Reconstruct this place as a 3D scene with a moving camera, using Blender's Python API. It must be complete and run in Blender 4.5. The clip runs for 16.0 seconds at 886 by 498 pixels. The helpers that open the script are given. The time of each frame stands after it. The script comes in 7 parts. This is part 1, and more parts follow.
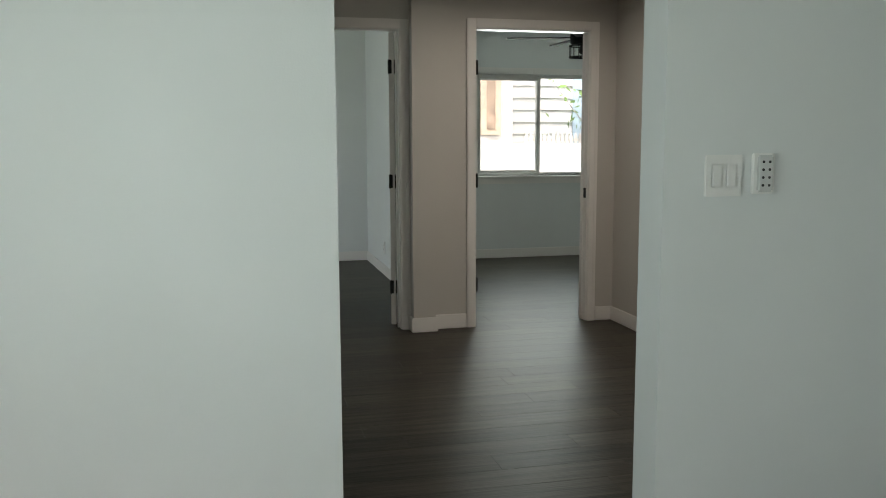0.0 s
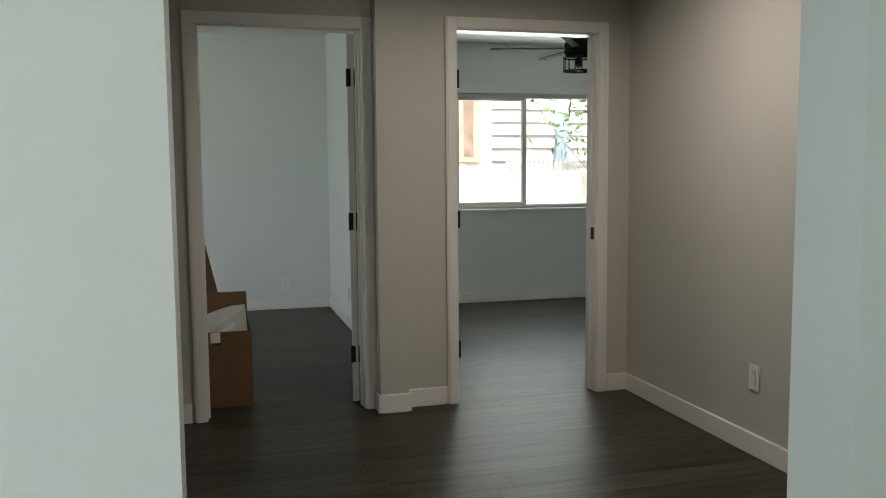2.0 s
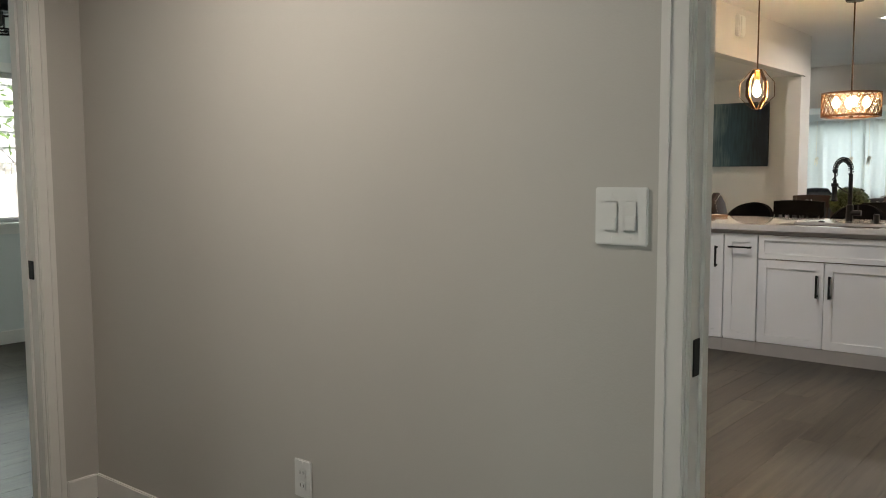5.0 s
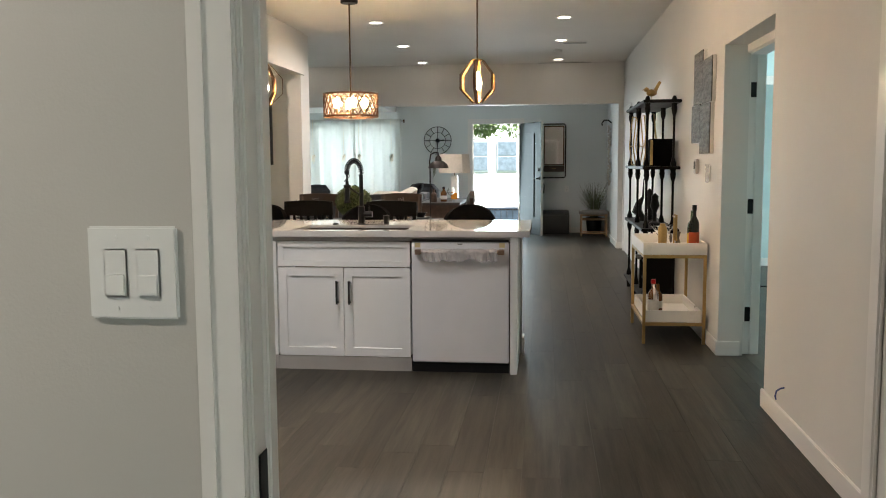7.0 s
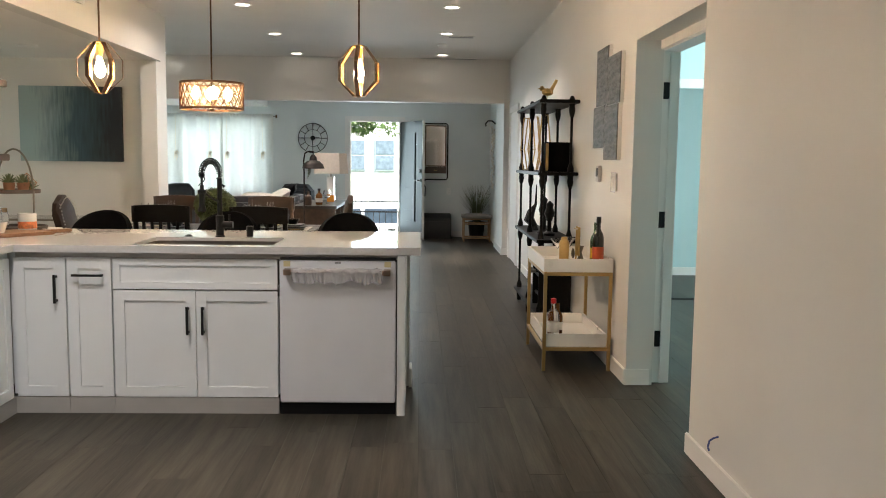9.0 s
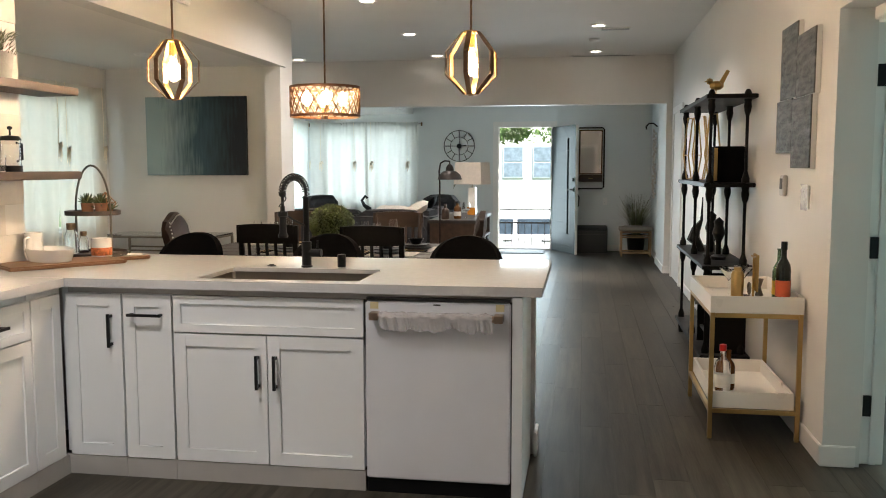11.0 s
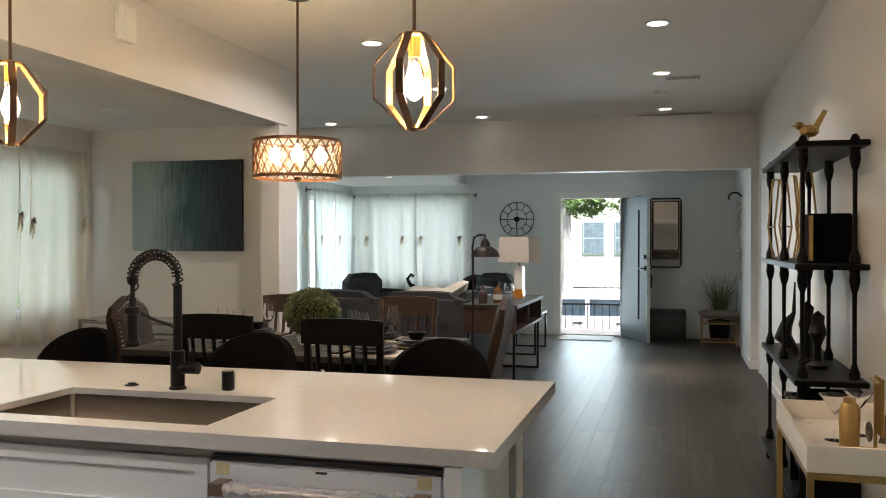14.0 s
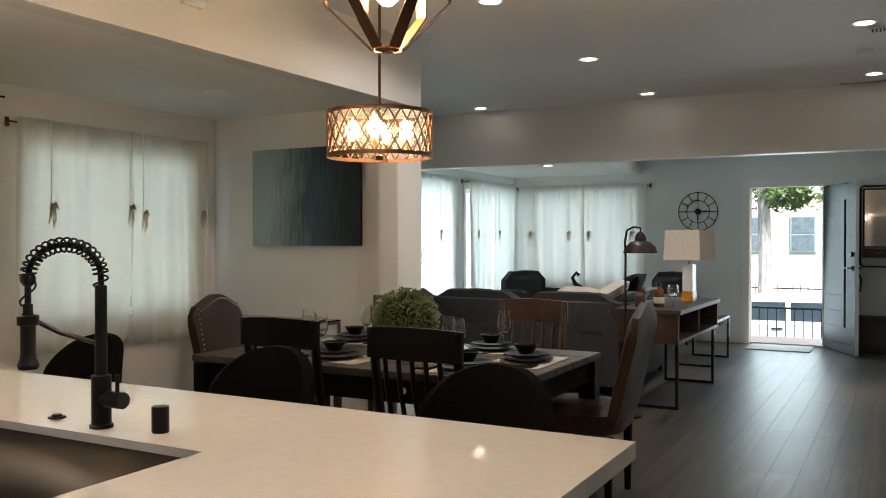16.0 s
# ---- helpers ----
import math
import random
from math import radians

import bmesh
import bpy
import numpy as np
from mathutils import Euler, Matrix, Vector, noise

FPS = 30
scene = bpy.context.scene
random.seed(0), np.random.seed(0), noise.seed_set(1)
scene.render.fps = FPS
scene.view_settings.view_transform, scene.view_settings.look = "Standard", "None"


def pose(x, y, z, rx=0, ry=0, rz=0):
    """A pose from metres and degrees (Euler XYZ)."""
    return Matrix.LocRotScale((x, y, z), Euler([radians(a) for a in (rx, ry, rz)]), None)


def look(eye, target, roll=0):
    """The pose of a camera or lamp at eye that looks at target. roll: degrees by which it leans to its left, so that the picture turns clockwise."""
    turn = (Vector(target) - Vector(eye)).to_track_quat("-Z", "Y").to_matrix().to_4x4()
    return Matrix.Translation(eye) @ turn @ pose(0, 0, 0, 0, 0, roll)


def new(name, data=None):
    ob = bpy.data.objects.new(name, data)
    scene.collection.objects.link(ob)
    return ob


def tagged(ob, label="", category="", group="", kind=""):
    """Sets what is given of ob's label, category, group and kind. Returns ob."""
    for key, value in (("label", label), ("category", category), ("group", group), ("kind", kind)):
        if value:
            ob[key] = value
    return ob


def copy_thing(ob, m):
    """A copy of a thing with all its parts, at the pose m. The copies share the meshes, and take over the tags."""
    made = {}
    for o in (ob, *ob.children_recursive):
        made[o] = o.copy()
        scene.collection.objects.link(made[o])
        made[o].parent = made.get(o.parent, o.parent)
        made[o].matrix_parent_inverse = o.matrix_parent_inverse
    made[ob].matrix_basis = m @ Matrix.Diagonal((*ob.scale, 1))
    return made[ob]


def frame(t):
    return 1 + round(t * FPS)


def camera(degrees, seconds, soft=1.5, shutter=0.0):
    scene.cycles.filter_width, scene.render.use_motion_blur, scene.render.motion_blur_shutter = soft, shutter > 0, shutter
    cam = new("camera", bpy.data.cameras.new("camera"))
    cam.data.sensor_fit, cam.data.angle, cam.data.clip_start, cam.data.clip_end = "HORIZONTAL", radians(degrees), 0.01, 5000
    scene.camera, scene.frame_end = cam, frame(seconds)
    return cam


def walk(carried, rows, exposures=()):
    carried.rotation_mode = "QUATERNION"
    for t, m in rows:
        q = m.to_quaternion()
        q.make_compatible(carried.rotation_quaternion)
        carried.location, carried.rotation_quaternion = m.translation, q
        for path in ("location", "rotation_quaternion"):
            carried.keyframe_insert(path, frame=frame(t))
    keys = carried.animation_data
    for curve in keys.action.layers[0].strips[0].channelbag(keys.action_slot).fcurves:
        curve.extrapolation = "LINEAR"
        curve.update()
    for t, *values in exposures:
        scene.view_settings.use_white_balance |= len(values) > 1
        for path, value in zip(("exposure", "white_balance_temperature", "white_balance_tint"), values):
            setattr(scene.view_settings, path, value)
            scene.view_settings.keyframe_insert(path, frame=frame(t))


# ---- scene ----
cam = camera(54.8, 16.0, soft=1.0)
PATH = [
    (0, (0.3, 0.296, 1.288), (0.765, 2.226, 1.04), -0.2),
    (0.5, (0.385, 0.604, 1.312), (0.886, 2.528, 1.092), -0.3),
    (1, (0.414, 0.897, 1.319), (0.923, 2.821, 1.117), -0.6),
    (1.5, (0.499, 1.142, 1.312), (1.021, 3.063, 1.113), -0.6),
    (2, (0.587, 1.485, 1.302), (1.113, 3.406, 1.116), -0.5),
    (2.5, (0.616, 1.776, 1.313), (1.176, 3.687, 1.127), -0.7),
    (3, (0.745, 2.044, 1.297), (1.5, 3.887, 1.111), -0.5),
    (3.5, (0.836, 2.306, 1.292), (1.776, 4.062, 1.11), -0.3),
    (4, (0.992, 2.521, 1.304), (2.081, 4.187, 1.113), -0.0),
    (4.5, (1.07, 2.686, 1.299), (2.429, 4.14, 1.108), 0.1),
    (5, (1.249, 2.827, 1.288), (2.79, 4.089, 1.104), -0.3),
    (5.2, (1.33, 2.881, 1.286), (2.945, 4.046, 1.101), -0.3),
    (7.3, (1.975, 3.199, 1.337), (3.959, 3.353, 1.134), -0.2),
    (7.5, (2.078, 3.238, 1.34), (4.064, 3.359, 1.137), 0.0),
    (8, (2.268, 3.327, 1.359), (4.257, 3.359, 1.154), 0.5),
    (8.5, (2.444, 3.301, 1.343), (4.434, 3.252, 1.144), 0.2),
    (9, (2.65, 3.243, 1.362), (4.639, 3.188, 1.157), 0.7),
    (9.5, (2.938, 3.246, 1.351), (4.927, 3.224, 1.141), 0.8),
    (10, (3.176, 3.215, 1.36), (5.16, 3.362, 1.15), 0.0),
    (10.2, (3.283, 3.182, 1.368), (5.256, 3.424, 1.155), -0.2),
    (12.3, (4.287, 2.95, 1.408), (6.244, 3.335, 1.259), 0.1),
    (12.5, (4.396, 2.933, 1.396), (6.353, 3.342, 1.354), -0.1),
    (13, (4.69, 2.943, 1.392), (6.627, 3.44, 1.404), 0.0),
    (13.5, (4.938, 2.905, 1.375), (6.874, 3.407, 1.384), 0.0),
    (14, (5.202, 2.84, 1.384), (7.132, 3.364, 1.369), -0.0),
    (14.5, (5.495, 2.867, 1.374), (7.41, 3.442, 1.349), 0.2),
    (15, (5.763, 2.841, 1.365), (7.657, 3.482, 1.338), -0.1),
    (15.5, (5.997, 2.735, 1.361), (7.832, 3.53, 1.337), -0.3),
    (16, (6.255, 2.71, 1.356), (8.015, 3.66, 1.335), 0.0),
]
walk(cam, [(t, look(e, g, r)) for t, e, g, r in PATH], [(0, 1.12), (3, 1.18), (4.2, 1.12), (5, 1.45), (7.3, 1.75), (8, 1.82), (10, 1.85), (12.5, 1.52), (14, 1.42), (15.3, 1.43), (16, 1.2)])

# ---- world, sun and exposure ----
wd = bpy.data.worlds.new("sky")
scene.world = wd
wd.use_nodes = True
wn = wd.node_tree.nodes
sky = wn.new("ShaderNodeTexSky")
sky.sky_type = 'NISHITA'
sky.sun_disc = False
sky.sun_elevation, sky.sun_rotation = radians(48), radians(150)
sky.dust_density = 4.0
wn["Background"].inputs["Strength"].default_value = 0.15
wd.node_tree.links.new(sky.outputs["Color"], wn["Background"].inputs["Color"])
sun = new("sun", bpy.data.lights.new("sun", 'SUN'))
sun.data.energy, sun.data.angle, sun.data.color = 5.0, radians(12), (1.0, 0.96, 0.9)
sun.matrix_basis = look((0, 0, 30), (20, 14, 0))


def area(name, m, w, h, watts, col):
    lamp = bpy.data.lights.new(name, 'AREA')
    lamp.shape, lamp.size, lamp.size_y, lamp.energy, lamp.color = 'RECTANGLE', w, h, watts * 0.76, col
    ob = new(name, lamp)
    ob.matrix_basis = m
    return ob


DAY = (0.74, 0.92, 1.0)
area("daylight_bedroom_window", look((3.61, 9.36, 1.47), (3.61, 5, 1.1)), 1.4, 1.05, 14, (0.88, 1.0, 0.95))
# lights the empty room through an added window that is out of view
area("daylight_room_window", look((-1.90, 8.0, 1.5), (2, 8.0, 1.2)), 1.4, 1.2, 10.5, (0.90, 1.0, 0.97))
area("daylight_start_west_window", look((-1.93, 0.6, 1.5), (2.93, 3.9, 1.1)), 1.5, 1.3, 3.8, (0.86, 1.0, 0.95)).data.spread = radians(60)
# south window never in view, added to brighten the first room's walls
area("daylight_start_window", look((0.5, -1.55, 1.5), (0.7, 2.4, 1.35)), 1.6, 1.4, 8.8, (0.96, 1.0, 0.92))
# side bedroom's window is assumed and unseen, added to light that room
area("daylight_closet_window", look((9.2, -1.44, 1.5), (10.4, 2, 1.1)), 1.6, 1.3, 42, (0.80, 0.97, 1.0))
area("daylight_front_door", look((17.98, 4.05, 1.1), (12, 3.9, 0.4)), 0.8, 1.9, 19, DAY)
area("daylight_front_window", look((18.075, 6.78, 1.4), (12, 6.78, 1.4)), 1.55, 1.2, 6, DAY)
area("daylight_side_window", look((17.1, 7.89, 1.3), (17.1, 2, 1.3)), 1.3, 1.4, 12, DAY)
area("daylight_side_window_far", look((15.42, 7.89, 1.3), (15.42, 2, 1.3)), 0.85, 1.4, 13, DAY)
area("daylight_nook_window", look((10.62, 7.835, 1.41), (10.62, 2, 1.41)), 1.45, 1.14, 4.6, (0.66, 0.90, 1.0))

# cans at x 5.8 and 4.3 are unseen, added to light the cabinet fronts
CANS = [(10.97, 2.955, 2.82), (12.67, 2.955, 2.82), (14.67, 2.95, 2.82), (11.01, 4.945, 2.82), (12.9, 4.96, 2.82),
        (14.74, 4.97, 2.82), (14.81, 6.85, 2.82), (5.8, 4.75, 2.82), (2.1, 4.7, 2.45), (4.3, 4.8, 2.82)]
for cx, cy, cz in CANS:
    d = bpy.data.lights.new("can_lamp", 'AREA')
    d.shape, d.size = 'DISK', 0.12
    d.energy = 6.8 if cz < 2.6 else 4.6 if cx < 5 else 6.5 if cx < 7 else 3.2 if cx > 14 else 5.2 if cy < 3.5 else 9.0
    d.color = (1.0, 0.89, 0.77) if cz < 2.6 else (1.0, 0.945, 0.91) if cx < 7 else (1.0, 0.90, 0.82)
    d.spread = radians(50 if cx > 14 else 125 if 3 < cx < 7 or cy < 3.5 else 160)
    new("can_lamp", d).matrix_basis = look((cx, cy, cz - 0.012), (cx + 0.001, cy, 0))

# ---- mesh helpers ----


def B(bm, x0, x1, y0, y1, z0, z1):
    vs = [bm.verts.new((x, y, z)) for x in (x0, x1) for y in (y0, y1) for z in (z0, z1)]
    for f in ((0, 1, 3, 2), (4, 6, 7, 5), (0, 4, 5, 1), (2, 3, 7, 6), (0, 2, 6, 4), (1, 5, 7, 3)):
        bm.faces.new([vs[i] for i in f])
    return bm


def CYL(bm, p0, p1, r0, r1=None, seg=16):
    p0, p1 = Vector(p0), Vector(p1)
    r1 = r0 if r1 is None else r1
    q = (p1 - p0).to_track_quat("Z", "Y").to_matrix()
    rings = []
    for p, r in ((p0, r0), (p1, r1)):
        rings.append([bm.verts.new(p + q @ Vector((r * math.cos(2 * math.pi * i / seg), r * math.sin(2 * math.pi * i / seg), 0))) for i in range(seg)])
    for i in range(seg):
        j = (i + 1) % seg
        bm.faces.new((rings[0][i], rings[0][j], rings[1][j], rings[1][i]))
    bm.faces.new(rings[0][::-1])
    bm.faces.new(rings[1])
    return bm


def LATHE(bm, c, prof, seg=24):
    rings = []
    for r, z in prof:
        rings.append([bm.verts.new((c[0] + max(r, 1e-4) * math.cos(2 * math.pi * i / seg), c[1] + max(r, 1e-4) * math.sin(2 * math.pi * i / seg), c[2] + z)) for i in range(seg)])
    for a, b in zip(rings, rings[1:]):
        for i in range(seg):
            j = (i + 1) % seg
            bm.faces.new((a[i], a[j], b[j], b[i]))
    if tuple(prof[0]) != tuple(prof[-1]):
        bm.faces.new(rings[0][::-1])
        bm.faces.new(rings[-1])
    return bm


def TUBE(bm, pts, r, seg=8, closed=False):
    pts = [Vector(p) for p in pts]
    n, rings, up = len(pts), [], None
    for i, p in enumerate(pts):
        a = pts[i - 1] if (i > 0 or closed) else p
        b = pts[(i + 1) % n] if (i < n - 1 or closed) else p
        d = (b - a).normalized()
        if up is None:
            up = Vector((0, 0, 1)) if abs(d.z) < 0.9 else Vector((1, 0, 0))
        s = d.cross(up).normalized()
        up = s.cross(d).normalized()
        rr = r[i] if isinstance(r, (list, tuple)) else r
        rings.append([bm.verts.new(p + rr * (s * math.cos(2 * math.pi * k / seg) + up * math.sin(2 * math.pi * k / seg))) for k in range(seg)])
    for i in range(n if closed else n - 1):
        a, b = rings[i], rings[(i + 1) % n]
        for k in range(seg):
            j = (k + 1) % seg
            bm.faces.new((a[k], a[j], b[j], b[k]))
    if not closed:
        bm.faces.new(rings[0][::-1])
        bm.faces.new(rings[-1])
    return bm


def BALL(bm, c, r, seg=16, rings=10, squash=1.0):
    return LATHE(bm, c, [(r * math.sin(math.pi * i / rings), -r * squash * math.cos(math.pi * i / rings)) for i in range(rings + 1)], seg)


def PRISM(bm, pts, vec):
    a = [bm.verts.new(p) for p in pts]
    b = [bm.verts.new(Vector(p) + Vector(vec)) for p in pts]
    n = len(pts)
    bm.faces.new(a[::-1])
    bm.faces.new(b)
    for i in range(n):
        j = (i + 1) % n
        bm.faces.new((a[i], a[j], b[j], b[i]))
    return bm


def BEV(bm, w, seg=2):
    bmesh.ops.remove_doubles(bm, verts=bm.verts[:], dist=1e-6)
    bmesh.ops.bevel(bm, geom=bm.edges[:], offset=w, segments=seg, affect='EDGES', clamp_overlap=True)
    return bm


def bx(*a, bev=0.003, seg=2):
    bm = B(bmesh.new(), *a)
    return BEV(bm, bev, seg) if bev else bm


def part(name, bm, material, parent=None, label="", smooth=True, m=None):
    me = bpy.data.meshes.new(name)
    bmesh.ops.recalc_face_normals(bm, faces=bm.faces[:])
    bm.to_mesh(me)
    bm.free()
    me.materials.append(material)
    if smooth:
        me.polygons.foreach_set("use_smooth", [True] * len(me.polygons))
        me.set_sharp_from_angle(angle=radians(35))
    ob = new(name, me)
    if parent is not None:
        ob.parent = parent
    if m is not None:
        ob.matrix_basis = m
    return tagged(ob, label)


def again(ob, parent, m):
    o = bpy.data.objects.new(ob.name.split(".")[0], ob.data)
    scene.collection.objects.link(o)
    o.parent = parent
    o.matrix_basis = m
    return o


def thing(name, m, label, category, group=""):
    ob = new(name)
    ob.empty_display_size = 0.1
    ob.matrix_basis = m
    return tagged(ob, label, category, group)


def setting(name, bm, material, label, smooth=False):
    return tagged(part(name, bm, material, None, "", smooth), label, kind="structure")


# ---- materials ----
def mat(name, col, rough=0.5, metal=0.0, var=0.06, scale=6.0, bump=0.05, bscale=80.0, stretch=(1, 1, 1), rvar=0.08, rnd=0.0, col2=None, **more):
    m = bpy.data.materials.new(name)
    m.use_nodes = True
    nt = m.node_tree
    N, L = nt.nodes, nt.links
    p = N["Principled BSDF"]
    p.inputs["Metallic"].default_value = metal
    tc, mp = N.new("ShaderNodeTexCoord"), N.new("ShaderNodeMapping")
    mp.inputs["Scale"].default_value = stretch
    if rnd:
        oi, vm = N.new("ShaderNodeObjectInfo"), N.new("ShaderNodeVectorMath")
        vm.operation = 'ADD'
        L.new(tc.outputs["Object"], vm.inputs[0])
        ml = N.new("ShaderNodeMath")
        ml.operation = 'MULTIPLY'
        ml.inputs[1].default_value = 37.0
        L.new(oi.outputs["Random"], ml.inputs[0])
        L.new(ml.outputs[0], vm.inputs[1])
        L.new(vm.outputs[0], mp.inputs["Vector"])
    else:
        L.new(tc.outputs["Object"], mp.inputs["Vector"])
    n1, n2 = N.new("ShaderNodeTexNoise"), N.new("ShaderNodeTexNoise")
    n1.inputs["Scale"].default_value, n1.inputs["Detail"].default_value = scale, 5
    n2.inputs["Scale"].default_value, n2.inputs["Detail"].default_value = bscale, 4
    for n in (n1, n2):
        L.new(mp.outputs["Vector"], n.inputs["Vector"])
    ramp = N.new("ShaderNodeValToRGB")
    c2 = col2 or tuple(min(1, c * (1 + var)) for c in col)
    ramp.color_ramp.elements[0].position, ramp.color_ramp.elements[1].position = 0.3, 0.7
    ramp.color_ramp.elements[0].color = (*[c * (1 - var) for c in col], 1)
    ramp.color_ramp.elements[1].color = (*c2, 1)
    L.new(n1.outputs["Fac"], ramp.inputs["Fac"])
    out = ramp.outputs["Color"]
    if rnd:
        hsv = N.new("ShaderNodeHueSaturation")
        mr = N.new("ShaderNodeMapRange")
        mr.inputs["To Min"].default_value, mr.inputs["To Max"].default_value = 1 - rnd, 1 + rnd
        L.new(oi.outputs["Random"], mr.inputs["Value"])
        L.new(mr.outputs[0], hsv.inputs["Value"])
        L.new(out, hsv.inputs["Color"])
        out = hsv.outputs["Color"]
    L.new(out, p.inputs["Base Color"])
    rr = N.new("ShaderNodeMapRange")
    rr.inputs["To Min"].default_value, rr.inputs["To Max"].default_value = max(0.02, rough - rvar), min(1, rough + rvar)
    L.new(n1.outputs["Fac"], rr.inputs["Value"])
    L.new(rr.outputs[0], p.inputs["Roughness"])
    if bump:
        bp = N.new("ShaderNodeBump")
        bp.inputs["Strength"].default_value, bp.inputs["Distance"].default_value = bump, 0.01
        L.new(n2.outputs["Fac"], bp.inputs["Height"])
        L.new(bp.outputs["Normal"], p.inputs["Normal"])
    for k, v in more.items():
        p.inputs[k.replace("_", " ")].default_value = v
    return m


def glow(name, col, strength):
    m = bpy.data.materials.new(name)
    m.use_nodes = True
    p = m.node_tree.nodes["Principled BSDF"]
    p.inputs["Base Color"].default_value = (0.9, 0.9, 0.9, 1)
    p.inputs["Emission Color"].default_value = (*col, 1)
    p.inputs["Emission Strength"].default_value = strength
    return m


def glassy(name, col=(1, 1, 1), rough=0.02):
    m = bpy.data.materials.new(name)
    m.use_nodes = True
    p = m.node_tree.nodes["Principled BSDF"]
    p.inputs["Base Color"].default_value = (*col, 1)
    p.inputs["Roughness"].default_value = rough
    p.inputs["Transmission Weight"].default_value = 1.0
    p.inputs["IOR"].default_value = 1.45
    return m


def cloth_sheer(name, col, clear, glow_through):
    m = bpy.data.materials.new(name)
    m.use_nodes = True
    nt = m.node_tree
    N, L = nt.nodes, nt.links
    N.remove(N["Principled BSDF"])
    tc, wv = N.new("ShaderNodeTexCoord"), N.new("ShaderNodeTexNoise")
    wv.inputs["Scale"].default_value, wv.inputs["Detail"].default_value = 14, 6
    L.new(tc.outputs["Object"], wv.inputs["Vector"])
    ramp = N.new("ShaderNodeValToRGB")
    ramp.color_ramp.elements[0].color = (*[c * 0.9 for c in col], 1)
    ramp.color_ramp.elements[1].color = (*col, 1)
    L.new(wv.outputs["Fac"], ramp.inputs["Fac"])
    d, t, c = N.new("ShaderNodeBsdfDiffuse"), N.new("ShaderNodeBsdfTranslucent"), N.new("ShaderNodeBsdfTransparent")
    m1, m2 = N.new("ShaderNodeMixShader"), N.new("ShaderNodeMixShader")
    m1.inputs["Fac"].default_value, m2.inputs["Fac"].default_value = glow_through, clear
    for n in (d, t):
        L.new(ramp.outputs["Color"], n.inputs["Color"])
    L.new(d.outputs[0], m1.inputs[1])
    L.new(t.outputs[0], m1.inputs[2])
    L.new(m1.outputs[0], m2.inputs[1])
    L.new(c.outputs[0], m2.inputs[2])
    L.new(m2.outputs[0], N["Material Output"].inputs["Surface"])
    return m


WALL = mat("warm_white_wall_paint", (0.70, 0.683, 0.655), 0.55, var=0.03, scale=1.3, bump=0.06, bscale=220)
WALL2 = mat("pale_grey_wall_paint", (0.72, 0.745, 0.74), 0.55, var=0.03, scale=1.3, bump=0.06, bscale=220)
HALLW = mat("greige_hall_paint", (0.54, 0.52, 0.485), 0.5, var=0.03, scale=1.2, bump=0.06, bscale=220)
CEIL = mat("ceiling_paint", (0.80, 0.78, 0.75), 0.7, var=0.02, scale=1.5, bump=0.08, bscale=160)
TRIM = mat("white_trim_paint", (0.80, 0.78, 0.75), 0.32, var=0.02, scale=4, bump=0.02, bscale=90)
FLOOR = mat("dark_stained_plank", (0.041, 0.035, 0.026), 0.40, var=0.5, scale=3.4, bump=0.12, bscale=16, stretch=(0.55, 8, 8), rvar=0.06, rnd=0.25, col2=(0.072, 0.063, 0.049), Specular_IOR_Level=0.13)
GAP = mat("plank_joint", (0.032, 0.025, 0.018), 0.8)
CAB = mat("white_cabinet_lacquer", (0.78, 0.80, 0.82), 0.35, var=0.02, scale=3, bump=0.01)
# grey of the toe kick, also used to paint shade below the slab
KICK_AND_GAP = mat("grey_toe_kick", (0.40, 0.385, 0.37), 0.5, var=0.05)
QUARTZ = mat("white_quartz", (0.58, 0.575, 0.57), 0.05, var=0.03, scale=30, bump=0.0, rvar=0.02)
BLACK = mat("matt_black_metal", (0.006, 0.006, 0.0065), 0.42, metal=0.0, var=0.1, bump=0.03, Specular_IOR_Level=0.25)
BLACKWOOD = mat("black_stained_wood", (0.0045, 0.004, 0.0036), 0.45, var=0.25, scale=4, stretch=(1, 1, 6), bump=0.08, bscale=40, Specular_IOR_Level=0.14)
BLACKCLOTH = mat("black_upholstery", (0.0035, 0.0035, 0.0037), 0.85, var=0.2, scale=20, bump=0.25, bscale=300, Specular_IOR_Level=0.05)
DARKBRZ = mat("aged_dark_bronze", (0.018, 0.012, 0.010), 0.5, metal=0.5, var=0.2, bump=0.03)
MATTBLK = mat("flat_black", (0.010, 0.010, 0.010), 0.8, Specular_IOR_Level=0.2)
# aqua tint puts the side bedroom's cool daylight into its wall colour
AQUA = mat("pale_aqua_paint", (0.52, 0.68, 0.68), 0.55, var=0.03, scale=1.3, bump=0.06, bscale=220)
STEEL = mat("brushed_steel", (0.22, 0.195, 0.16), 0.42, metal=1.0, var=0.05, stretch=(1, 40, 1), bump=0.03)
BRASS = mat("brushed_gold", (0.50, 0.33, 0.13), 0.34, metal=0.9, var=0.08, bump=0.02)
CAGE = mat("antique_bronze_cage", (0.12, 0.072, 0.042), 0.36, metal=0.75, var=0.2, bump=0.02)
GILT = mat("gilded_lining", (0.17, 0.09, 0.032), 0.45, metal=0.9, var=0.1, bump=0.02)
BRONZE = mat("dark_bronze", (0.11, 0.06, 0.03), 0.38, metal=0.85, var=0.15, bump=0.02)
DWHITE = mat("white_appliance_enamel", (0.72, 0.73, 0.77), 0.22, var=0.02, bump=0.0)
PLASTIC = mat("white_plastic", (0.80, 0.80, 0.78), 0.3, var=0.02, bump=0.0)
